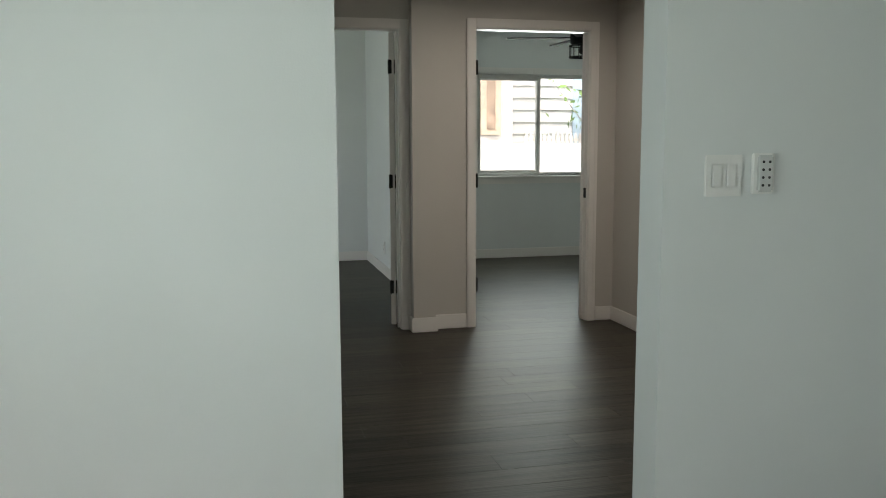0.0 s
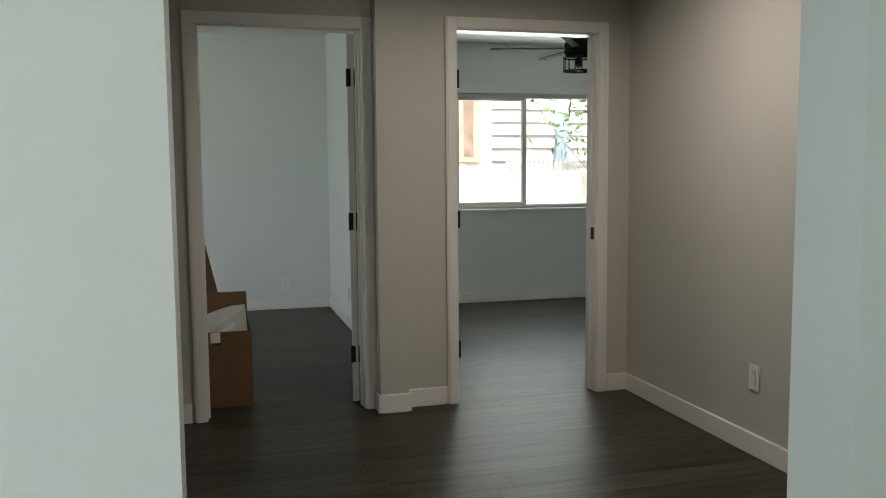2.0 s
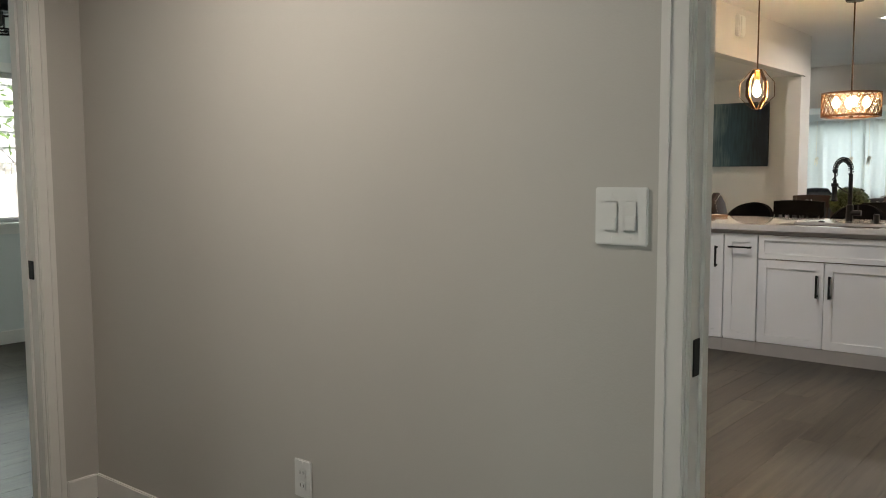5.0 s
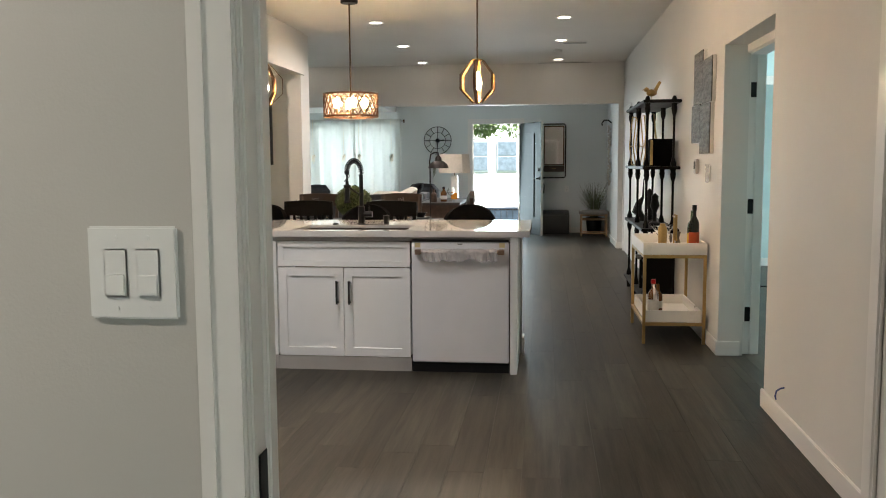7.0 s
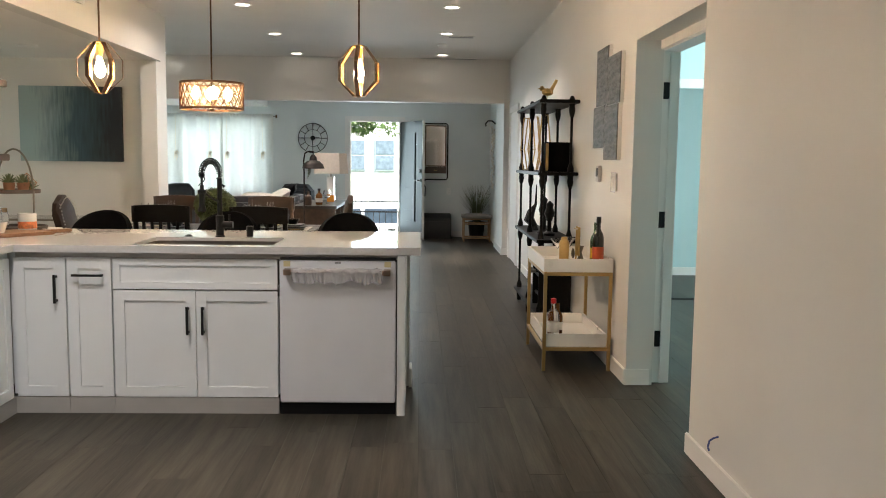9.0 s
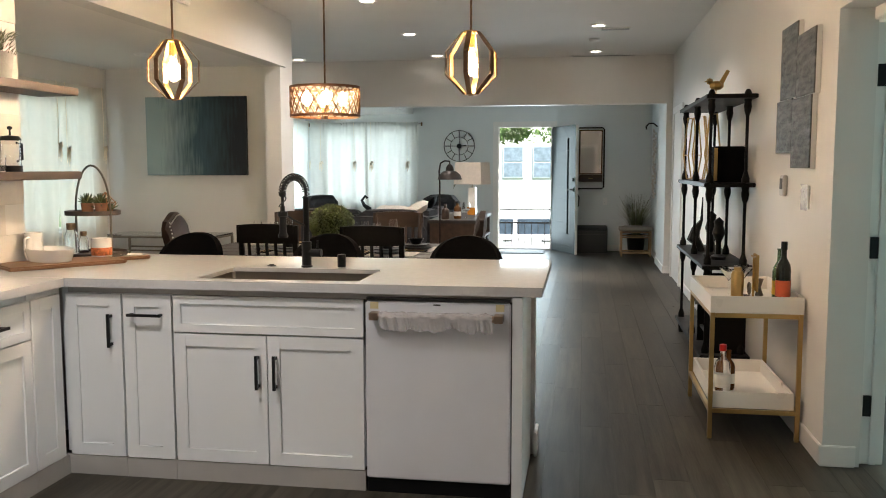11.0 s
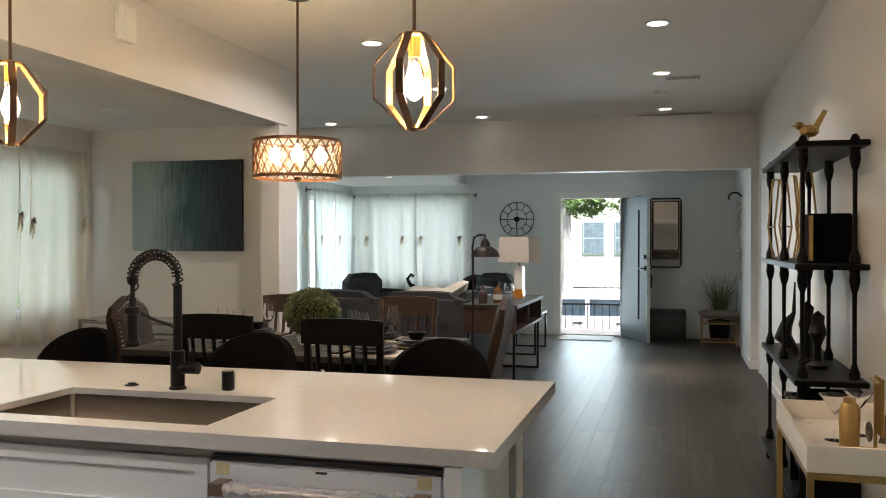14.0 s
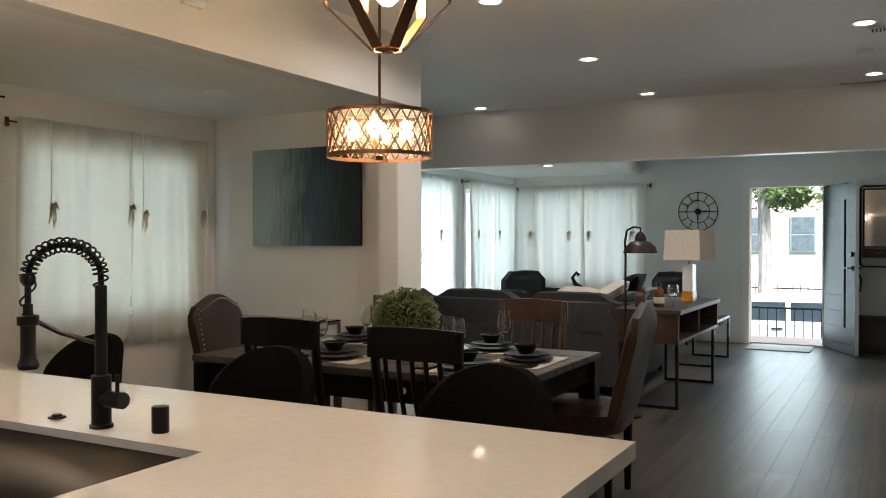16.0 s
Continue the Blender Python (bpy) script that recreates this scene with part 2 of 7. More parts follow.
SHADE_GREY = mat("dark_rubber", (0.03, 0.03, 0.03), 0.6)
CLEAR = glassy("clear_glass")
AMBERG = glassy("smoky_glass", (0.55, 0.5, 0.42))
BULB = glow("filament_bulb", (1.0, 0.70, 0.36), 30)
CANGLOW = glow("led_disc", (1.0, 0.93, 0.82), 7)
SHEER = cloth_sheer("sheer_curtain", (0.88, 0.88, 0.85), 0.04, 0.55)
CREAM = cloth_sheer("cream_curtain", (0.86, 0.82, 0.74), 0.20, 0.5)

# ---- structure ----
def wall_y(name, y0, y1, x0, x1, z1, holes, material, label):
    """A wall along x, from y0 to y1 thick, with holes (x0, x1, z0, z1) through it."""
    bm, x = bmesh.new(), x0
    for a, b, c, d in sorted(holes):
        if a > x:
            B(bm, x, a, y0, y1, 0, z1)
        if c > 0:
            B(bm, a, b, y0, y1, 0, c)
        if d < z1:
            B(bm, a, b, y0, y1, d, z1)
        x = b
    if x1 > x:
        B(bm, x, x1, y0, y1, 0, z1)
    return setting(name, bm, material, label)


def wall_x(name, x0, x1, y0, y1, z1, holes, material, label):
    bm, y = bmesh.new(), y0
    for a, b, c, d in sorted(holes):
        if a > y:
            B(bm, x0, x1, y, a, 0, z1)
        if c > 0:
            B(bm, x0, x1, a, b, 0, c)
        if d < z1:
            B(bm, x0, x1, a, b, d, z1)
        y = b
    if y1 > y:
        B(bm, x0, x1, y, y1, 0, z1)
    return setting(name, bm, material, label)


def slab(name, x0, x1, y0, y1, z0, z1, material, label):
    return setting(name, B(bmesh.new(), x0, x1, y0, y1, z0, z1), material, label)


H = 2.45
wall_y("wall_start_north", 2.46, 2.60, -2.0, 2.93, H, [(0.548, 1.45, 0, 2.75)], WALL2, "pale painted wall with a plain opening into the hall")
wall_x("wall_start_west", -2.12, -2.0, -1.6, 2.46, H, [(-0.2, 1.4, 0.8, 2.2)], WALL2, "pale painted wall of the first room")
wall_y("wall_start_south", -1.72, -1.6, -2.12, 3.05, H, [(-0.3, 1.3, 0.8, 2.2)], WALL2, "pale painted wall behind the start of the walk")
wall_x("wall_start_east", 2.93, 3.05, -1.6, 2.46, H, [], WALL2, "pale painted side wall of the first room")
wall_x("wall_hall_west", -0.92, -0.80, 2.60, 6.02, H, [], HALLW, "greige end wall of the hall")
wall_y("wall_hall_north_rooms", 6.02, 6.14, -0.92, 1.445, H, [(0.535, 1.395, 0, 2.05)], HALLW, "greige hall wall with a doorway to an empty room")
wall_y("wall_hall_north_bedroom", 5.98, 6.10, 1.445, 5.4, H + 0.1, [(1.887, 2.745, 0, 2.065)], HALLW, "greige hall wall with a doorway to the bedroom")
slab("wall_hall_pilaster", 1.445, 1.598, 5.905, 5.98, 0, H, HALLW, "narrow greige pilaster between the two doors")
wall_x("wall_hall_east", 2.934, 3.034, 2.46, 5.98, 2.82, [(2.70, 3.561, 0, 2.05)], HALLW, "greige hall wall with a doorway to the kitchen")
wall_x("wall_room_east", 1.69, 1.86, 6.14, 9.72, 2.6, [], WALL2, "pale wall of the empty room")
wall_y("wall_room_north", 9.60, 9.72, -2.0, 1.69, 2.6, [], WALL2, "pale wall of the empty room")
wall_x("wall_room_west", -2.12, -2.0, 6.02, 9.72, 2.6, [(7.2, 8.8, 0.9, 2.1)], WALL2, "pale wall of the empty room")
wall_y("wall_bedroom_north", 9.40, 9.54, 1.86, 5.4, 2.6, [(2.875, 4.345, 0.912, 2.025)], WALL2, "pale green-grey bedroom wall with a sliding window")
wall_x("wall_bedroom_east", 5.4, 5.52, 5.98, 9.54, 2.6, [], WALL2, "pale green-grey bedroom wall")
slab("ceiling_start", -2.12, 3.05, -1.72, 2.60, 2.45, 2.55, CEIL, "white ceiling of the first room")
slab("ceiling_hall", -0.92, 2.934, 2.60, 6.14, 2.452, 2.552, CEIL, "white ceiling of the hall")
slab("ceiling_bedroom", 1.86, 5.52, 6.10, 9.54, 2.50, 2.60, CEIL, "white ceiling of the bedroom")
slab("ceiling_room", -2.12, 1.86, 6.14, 9.72, 2.545, 2.645, CEIL, "white ceiling of the empty room")
# kitchen and living room
WY = 1.965
wall_y("wall_south_kitchen", 1.80, WY, 3.05, 6.54, 2.82, [], WALL, "warm white kitchen wall")
wall_y("wall_south_header", 1.80, WY, 6.54, 7.79, 2.82, [(6.54, 7.79, 0, 2.09)], WALL, "warm white header over the opening")
wall_y("wall_south_living", 1.80, WY, 7.79, 15.1, 2.82, [], WALL, "long warm white wall of the dining and living room")
slab("wall_south_pier", 15.1, 16.3, 1.80, 2.04, 0, 2.82, WALL, "pier of the wall under the ceiling beam")
wall_y("wall_south_entry", 1.80, 2.0, 16.3, 18.03, 2.82, [], WALL2, "pale wall beside the entry")
wall_x("wall_front", 18.03, 18.18, 1.80, 7.97, 2.82, [(3.60, 4.51, 0, 2.06), (5.95, 7.60, 0.75, 2.05)], WALL2, "pale grey front wall with the open entry door and a window")
wall_y("wall_living_north", 7.85, 7.97, 11.66, 18.03, 2.82, [(14.95, 15.90, 0.55, 2.05), (16.4, 17.8, 0.55, 2.05)], WALL2, "pale grey living room wall with two windows")
wall_x("wall_nook_east", 11.66, 11.86, 5.97, 7.85, 2.82, [], WALL, "warm white wall between nook and living room")
slab("wall_nook_pilaster", 11.53, 11.66, 5.93, 6.09, 0, 2.34, WALL, "warm white pilaster at the end of the nook wall")
slab("wall_nook_end", 11.66, 11.87, 5.93, 5.97, 0, 2.82, WALL, "end of the wall between nook and living room")
wall_y("wall_nook_north", 7.80, 7.92, 7.53, 11.66, 2.5, [(9.85, 11.40, 0.80, 2.03)], WALL, "warm white nook wall with a curtained window")
wall_x("wall_nook_west", 7.53, 7.65, 6.03, 7.80, 2.5, [], WALL, "warm white side wall of the nook")
wall_y("wall_kitchen_north", 5.91, 6.03, 3.05, 7.65, 2.82, [], WALL, "kitchen wall behind the counter")
wall_x("wall_kitchen_west", 2.936, 3.05, 5.98, 6.03, 2.82, [], WALL, "short piece of kitchen wall")
slab("beam_nook", 7.65, 11.66, 5.91, 6.05, 2.345, 2.82, WALL, "dropped beam in front of the nook")
slab("ceiling_nook", 7.65, 11.66, 6.05, 7.80, 2.36, 2.46, CEIL, "low white ceiling of the nook")
slab("ceiling_main", 3.05, 15.11, 1.80, 7.97, 2.82, 2.95, CEIL, "white ceiling of kitchen and living room")
slab("beam_living", 15.11, 15.30, 1.965, 7.85, 2.20, 2.82, WALL, "dropped ceiling beam before the entry area")
slab("ceiling_entry", 15.30, 18.03, 1.80, 5.95, 2.55, 2.68, CEIL, "white ceiling of the entry area")
slab("ceiling_bay", 15.30, 18.03, 5.95, 7.85, 2.28, 2.68, CEIL, "lowered white ceiling of the sitting corner")
# room behind the opening in the south wall
wall_y("wall_vestibule", 1.68, 1.80, 6.4, 13.1, 2.6, [(6.62, 7.86, 0, 2.09)], AQUA, "wall with the bedroom door frame in the opening")
wall_x("wall_closet_room_west", 6.28, 6.4, -1.6, 1.80, 2.6, [], AQUA, "pale wall of the side bedroom")
wall_y("wall_closet_room_south", -1.6, -1.48, 6.28, 13.1, 2.6, [(8.3, 10.1, 0.8, 2.2)], AQUA, "pale wall of the side bedroom with an added unseen window")
wall_x("wall_closet_back", 13.0, 13.12, -1.6, 1.68, 2.6, [], AQUA, "pale back wall of the walk-in closet")
slab("closet_header", 11.08, 11.20, -1.48, 1.68, 2.14, 2.6, AQUA, "header over the wide closet opening")
slab("ceiling_closet_room", 6.28, 13.12, -1.6, 1.80, 2.6, 2.7, CEIL, "white ceiling of the side bedroom")

# baseboards
def base(name, x0, x1, y0, y1, h=0.10):
    return setting(name, bx(x0, x1, y0, y1, 0, h, bev=0.004), TRIM, "white painted baseboard", True)


T = 0.015
base("baseboard_hall_a", -0.80, 0.47, 6.02 - T, 6.02)
base("baseboard_hall_pilaster", 1.445 - 0.0, 1.598 + T, 5.905 - T, 5.905)
base("baseboard_hall_pilaster_side", 1.445 - T, 1.445, 5.905 - T, 6.0)
base("baseboard_hall_b", 1.598 + T, 1.835, 5.98 - T, 5.98)
base("baseboard_hall_c", 2.80, 2.934 - T, 5.98 - T, 5.98)
base("baseboard_hall_east", 2.934 - T, 2.934, 3.616, 5.98)
base("baseboard_room_north", -2.0, 1.69 - T, 9.60 - T, 9.60)
base("baseboard_room_east", 1.69 - T, 1.69, 6.16, 9.60)
base("baseboard_bedroom_north", 1.86, 5.4, 9.40 - T, 9.40)
base("baseboard_bedroom_east", 5.4 - T, 5.4, 6.1, 9.40 - T)
base("baseboard_kitchen", 3.05, 6.54 + T, WY, WY + T)
base("baseboard_kitchen_end", 6.54, 6.54 + T, 1.82, WY)
base("baseboard_opening", 7.79 - T, 7.79, 1.82, WY + T)
base("baseboard_living", 7.79, 13.6, WY, WY + T)
base("baseboard_pier", 15.1 - T, 16.3 + T, 2.04, 2.04 + T)
base("baseboard_pier_side", 15.1 - T, 15.1, WY, 2.04)
base("baseboard_entry", 16.3 + T, 18.03, 2.0, 2.0 + T)
base("baseboard_front_a", 18.03 - T, 18.03, 2.0 + T, 3.52)
base("baseboard_front_b", 18.03 - T, 18.03, 4.59, 7.85)
base("baseboard_nook_east", 11.66 - T, 11.66, 6.09, 7.80)
base("baseboard_nook_north", 7.65, 11.66 - T, 7.80 - T, 7.80)
base("baseboard_closet", 13.0 - T, 13.0, -1.48, 1.68)


# ---- door frames ----
def cased(name, m, w, h, depth, cw=0.075, label="", sides=(True, True), proud=0.018, lap=0.013):
    """Jambs and casing of a doorway; local x across the opening, y through the wall (0 to depth)."""
    d = thing(name, m, label, "door frame")
    d["kind"] = "structure"
    for nm, a, b in (("jamb", -0.0, 0.018), ("jamb", w - 0.018, w)):
        part(nm, bx(a, b, 0.001, depth - 0.001, 0, h), TRIM, d)
    part("head_jamb", bx(0.018, w - 0.018, 0.001, depth - 0.001, h - 0.018, h), TRIM, d)
    part("door_stop", bx(0.018, 0.027, depth * 0.45, depth * 0.45 + 0.035, 0, h - 0.018), TRIM, d)
    part("door_stop", bx(w - 0.027, w - 0.018, depth * 0.45, depth * 0.45 + 0.035, 0, h - 0.018), TRIM, d)
    for k, (ya, yb) in enumerate(((-proud, 0), (depth, depth + proud))):
        if not sides[k]:
            continue
        for a, b in ((-cw, lap), (w - lap, w + cw)):
            bm = bx(a, b, ya, yb, 0, h + cw, bev=0.004)
            B(bm, a + 0.012 if a < 0 else b - 0.024, a + 0.024 if a < 0 else b - 0.012, ya - 0.004 if k == 0 else yb, ya if k == 0 else yb + 0.004, 0, h + cw - 0.012)
            part("casing", bm, TRIM, d)
        part("head_casing", bx(lap, w - lap, ya, yb, h - lap, h + cw, bev=0.004), TRIM, d)
    return d


def hinge(parent, x, y, z, sx=1):
    bm = bx(x - 0.004, x + 0.030 * sx, y - 0.002, y + 0.003, z - 0.05, z + 0.05, bev=0.001) if sx > 0 else bx(x - 0.030, x + 0.004, y - 0.002, y + 0.003, z - 0.05, z + 0.05, bev=0.001)
    CYL(bm, (x, y - 0.004, z - 0.052), (x, y - 0.004, z + 0.052), 0.007, seg=10)
    return part("hinge", bm, BLACK, parent, "matt black hinge")


d1 = cased("door_frame_1", pose(0.535, 6.02, 0), 0.86, 2.05, 0.12, cw=0.05, label="white painted door frame with black hinges")
d2 = cased("door_frame_2", pose(1.887, 5.98, 0), 0.858, 2.065, 0.12, cw=0.05, label="white painted bedroom door frame with black hinges")
d3 = cased("door_frame_3", pose(2.934, 3.561, 0, 0, 0, -90), 0.861, 2.05, 0.10, cw=0.053, proud=0.015, label="white painted door frame between hall and kitchen")
d4 = cased("door_frame_4", pose(7.86, 1.80, 0, 0, 0, 180), 1.24, 2.05, 0.12, label="white door frame in the opening of the wall", cw=0.06, sides=(True, False))
for z in (0.28, 1.02, 1.80):
    part("hinge", bx(0.792, 0.8415, 0.119, 0.132, z - 0.05, z + 0.05, bev=0.004), BLACK, d1, "matt black hinge")
    part("hinge", bx(0.0185, 0.062, 0.106, 0.118, z - 0.05, z + 0.05, bev=0.002), BLACK, d2, "matt black hinge")
    part("hinge", bx(0.0185, 0.024, 0.02, 0.06, z - 0.05, z + 0.05, bev=0.001), BLACK, d4, "matt black hinge")
part("strike_plate", bx(0.835, 0.8395, 0.02, 0.055, 0.89, 0.96, bev=0.001), BLACK, d2, "black strike plate")
part("strike_plate", bx(0.0185, 0.0215, 0.015, 0.055, 0.85, 0.93, bev=0.001), BLACK, d3, "black strike plate")

# open doors folded back into the rooms
def leaf(name, m, w, label):
    d = thing(name, m, label, "door")
    part("panel", bx(0, w, 0, 0.035, 0.012, 2.03, bev=0.003), TRIM, d)
    bm = CYL(bmesh.new(), (w - 0.06, -0.05, 0.98), (w - 0.06, 0.085, 0.98), 0.012, seg=12)
    TUBE(bm, [(w - 0.06, -0.05, 0.98), (w - 0.17, -0.05, 0.98)], 0.009)
    TUBE(bm, [(w - 0.06, 0.085, 0.98), (w - 0.17, 0.085, 0.98)], 0.009)
    CYL(bm, (w - 0.06, -0.012, 0.98), (w - 0.06, 0.047, 0.98), 0.027, seg=16)
    part("door_handle", bm, BLACK, d, "matt black lever handle")
    return d


leaf("door_1", pose(1.366, 6.135, 0, 0, 0, 74.0), 0.745, "white painted flush door standing open into the empty room")
leaf("door_2", pose(1.93, 6.125, 0, 0, 0, 92), 0.775, "white painted flush door standing open into the bedroom")

# ---- kitchen ----
def shaker(parent, y0, y1, z0, z1, x, name="door", rail=0.055, flip=None):
    """A shaker front in the plane of x facing -x; flip maps local points to another run."""
    bm = bmesh.new()
    t = 0.02
    for a in ((y0, y0 + rail, z0, z1), (y1 - rail, y1, z0, z1), (y0 + rail, y1 - rail, z0, z0 + rail), (y0 + rail, y1 - rail, z1 - rail, z1)):
        B(bm, x - t, x, *a)
    BEV(bm, 0.0015, 1)
    B(bm, x - t + 0.009, x - 0.001, y0 + rail - 0.001, y1 - rail + 0.001, z0 + rail - 0.001, z1 - rail + 0.001)
    return part(name, bm, CAB, parent, smooth=False)


def bar_pull(parent, x, y, z, length, vertical=True):
    bm = bmesh.new()
    if vertical:
        B(bm, x - 0.036, x - 0.026, y - 0.006, y + 0.006, z - length / 2, z + length / 2)
        for s in (-1, 1):
            B(bm, x - 0.027, x, y - 0.005, y + 0.005, z + s * (length / 2 - 0.012) - 0.006, z + s * (length / 2 - 0.012) + 0.006)
    else:
        B(bm, x - 0.036, x - 0.026, y - length / 2, y + length / 2, z - 0.006, z + 0.006)
        for s in (-1, 1):
            B(bm, x - 0.027, x, y + s * (length / 2 - 0.012) - 0.006, y + s * (length / 2 - 0.012) + 0.006, z - 0.005, z + 0.005)
    return part("handle", bm, BLACK, parent, "matt black bar handle")


FX = 0.0     # fronts lie at local x = 0, bodies behind


def base_unit(m, w, label, fronts, pulls, group="base cabinets", high=0.862):
    """A base cabinet: local y across (0 to w), x into the depth."""
    c = thing("base_cabinet", m, label, "cabinet", group)
    part("body", bx(0.022, 0.56, 0.002, w - 0.002, 0.10, high, bev=0.001), CAB, c)
    part("toe_kick", bx(0.004, 0.02, 0.0, w, 0.0, 0.088, bev=0), KICK_AND_GAP, c, "grey toe kick board")
    for nm, a, b, z0, z1 in fronts:
        f = shaker(c, a, b, z0, z1, 0.021, nm, rail=0.055 if z1 - z0 > 0.2 else 0.036)
        for fn, y, z, ln, v in pulls:
            if fn == (nm, a):
                bar_pull(f, 0.001, y, z, ln, v)
    return c


FXW = 7.145
base_unit(pose(FXW, 3.988, 0), 0.868, "white shaker sink cabinet with black bar handles", [("false_drawer", 0.004, 0.864, 0.672, 0.832), ("door", 0.004, 0.432, 0.092, 0.664), ("door", 0.436, 0.864, 0.092, 0.664)],
          [(("door", 0.004), 0.394, 0.508, 0.15, True), (("door", 0.436), 0.474, 0.508, 0.15, True)], high=0.63)
base_unit(pose(FXW, 4.858, 0), 0.236, "narrow white shaker pull-out cabinet with one black handle", [("door", 0.004, 0.232, 0.092, 0.832)], [(("door", 0.004), 0.118, 0.745, 0.16, False)])
base_unit(pose(FXW, 5.096, 0), 0.30, "white shaker corner cabinet with a black handle", [("door", 0.004, 0.272, 0.092, 0.832)], [(("door", 0.004), 0.05, 0.672, 0.15, True)])
# run along the north wall: local y becomes -x, local x becomes +y
RUN = lambda x: pose(x, 5.372, 0, 0, 0, 90)
base_unit(RUN(7.145), 0.235, "white shaker corner cabinet beside the inside corner", [("door", 0.03, 0.231, 0.092, 0.832)], [])
xx = 6.908
for i in range(4):
    base_unit(RUN(xx), 0.52, "white shaker base cabinet with a drawer and black handles", [("drawer", 0.004, 0.516, 0.672, 0.832), ("door", 0.004, 0.516, 0.092, 0.664)],
              [(("drawer", 0.004), 0.26, 0.752, 0.16, False), (("door", 0.004), 0.47, 0.59, 0.15, True)])
    xx -= 0.522
XL = xx
# dishwasher
dw = thing("dishwasher", pose(FXW, 3.362, 0), "white dishwasher with plastic film still wrapped round its handle", "dishwasher")
part("tub", bx(0.03, 0.57, 0.004, 0.616, 0.09, 0.85, bev=0.002), SHADE_GREY, dw)
part("door", bx(-0.012, 0.028, 0.003, 0.617, 0.066, 0.832, bev=0.006), DWHITE, dw)
part("control_strip", bx(-0.004, 0.028, 0.006, 0.614, 0.836, 0.848, bev=0.002), SHADE_GREY, dw, "dark control edge on top of the door")
part("kick_plate", bx(0.004, 0.03, 0.004, 0.616, 0.0, 0.064, bev=0.001), BLACK, dw, "black kick plate")
bm = CYL(bmesh.new(), (-0.055, 0.045, 0.775), (-0.055, 0.575, 0.775), 0.0135, seg=14)
for y in (0.05, 0.57):
    B(bm, -0.068, -0.012, y - 0.018, y + 0.018, 0.760, 0.790)
part("handle", bm, mat("bronze_steel", (0.34, 0.25, 0.20), 0.3, metal=1.0), dw, "brushed bronze bar handle")
part("badge", bx(-0.0135, -0.011, 0.295, 0.325, 0.818, 0.824, bev=0), SHADE_GREY, dw, "small dark badge")
for y in (0.03, 0.56):
    part("tape", bx(-0.0135, -0.011, y, y + 0.035, 0.80, 0.829, bev=0), mat("yellowed_tape", (0.6, 0.52, 0.3), 0.5), dw, "yellowed tape")
# crumpled film draped over the handle, its skirt hanging below
bm = bmesh.new()
nu, nv = 130, 18
grid = []
for i in range(nu):
    u = i / (nu - 1)
    y = 0.075 + 0.470 * u
    crisp = 0.35 + 0.65 * abs(2 * u - 1) ** 0.8
    skirt = max(0.006, 0.036 + 0.030 * noise.noise((u * 4.3, 4.0, 0)) + 0.018 * noise.noise((u * 13, 1.0, 0)))
    row = []
    for j in range(nv):
        a = 2 * math.pi * j / nv
        low = max(0.0, -math.sin(a))
        r = 0.020 + 0.006 * noise.noise((u * 16, math.cos(a) * 1.5, math.sin(a) * 1.5))
        fold = crisp * 0.011 * noise.noise((u * 44 + 0.8 * low, 0.6 * math.cos(a), 7.0))
        row.append(bm.verts.new((-0.055 + r * math.cos(a) * (1.15 - 0.5 * low) + fold * (0.35 + low) - 0.006 * low, y + crisp * 0.010 * low * noise.noise((u * 12, a, 3)), 0.776 + r * math.sin(a) + 0.5 * fold - skirt * low ** 1.5)))
    grid.append(row)
for i in range(nu - 1):
    for j in range(nv):
        k = (j + 1) % nv
        bm.faces.new((grid[i][j], grid[i][k], grid[i + 1][k], grid[i + 1][j]))
FILM = bpy.data.materials.new("crumpled_film")
FILM.use_nodes = True
fp = FILM.node_tree.nodes["Principled BSDF"]
fp.inputs["Base Color"].default_value = (0.85, 0.84, 0.86, 1)
fp.inputs["Roughness"].default_value, fp.inputs["Alpha"].default_value = 0.10, 0.46
part("plastic_film", bm, FILM, dw, "crumpled clear plastic film", smooth=False)
# end panel, half wall and countertop
ep = thing("cabinet_end", pose(7.115, 3.315, 0), "white end panel beside the dishwasher", "cabinet")
part("panel", bx(0, 0.585, 0, 0.043, 0, 0.862, bev=0.002), CAB, ep)
setting("wall_half_peninsula", bx(7.735, 7.85, 3.300, 5.91, 0, 0.862, bev=0.002), WALL, "low wall behind the peninsula carrying the counter", True)
setting("baseboard_half_wall", bx(7.70, 7.868, 3.284, 3.300, 0, 0.115, bev=0.003), TRIM, "white painted baseboard", True)

ct = thing("countertop", pose(0, 0, 0), "white quartz countertop with a rounded front edge and sink cut-out", "countertop")
bm = bmesh.new()
SX0, SX1, SY0, SY1 = 7.195, 7.61, 4.022, 4.765
for a in ((7.112, SX0, 3.237, 5.905), (SX1, 8.140, 3.237, 5.905), (SX0, SX1, 3.237, SY0), (SX0, SX1, SY1, 5.905)):
    B(bm, *a, 0.885, 0.905)
bmesh.ops.remove_doubles(bm, verts=bm.verts[:], dist=1e-5)
bmesh.ops.delete(bm, geom=[f for f in bm.faces if len([e for e in f.edges if len(e.link_faces) > 2]) >= 3 and abs(f.normal.z) < 0.5], context='FACES_ONLY')
part("peninsula_top", bm, QUARTZ, ct)
for a in ((7.112, 7.152, 3.237, 5.905), (8.10, 8.14, 3.237, 5.905), (7.152, 8.10, 3.237, 3.277)):
    part("drop_edge", B(bmesh.new(), *a, 0.866, 0.8849), QUARTZ, ct)
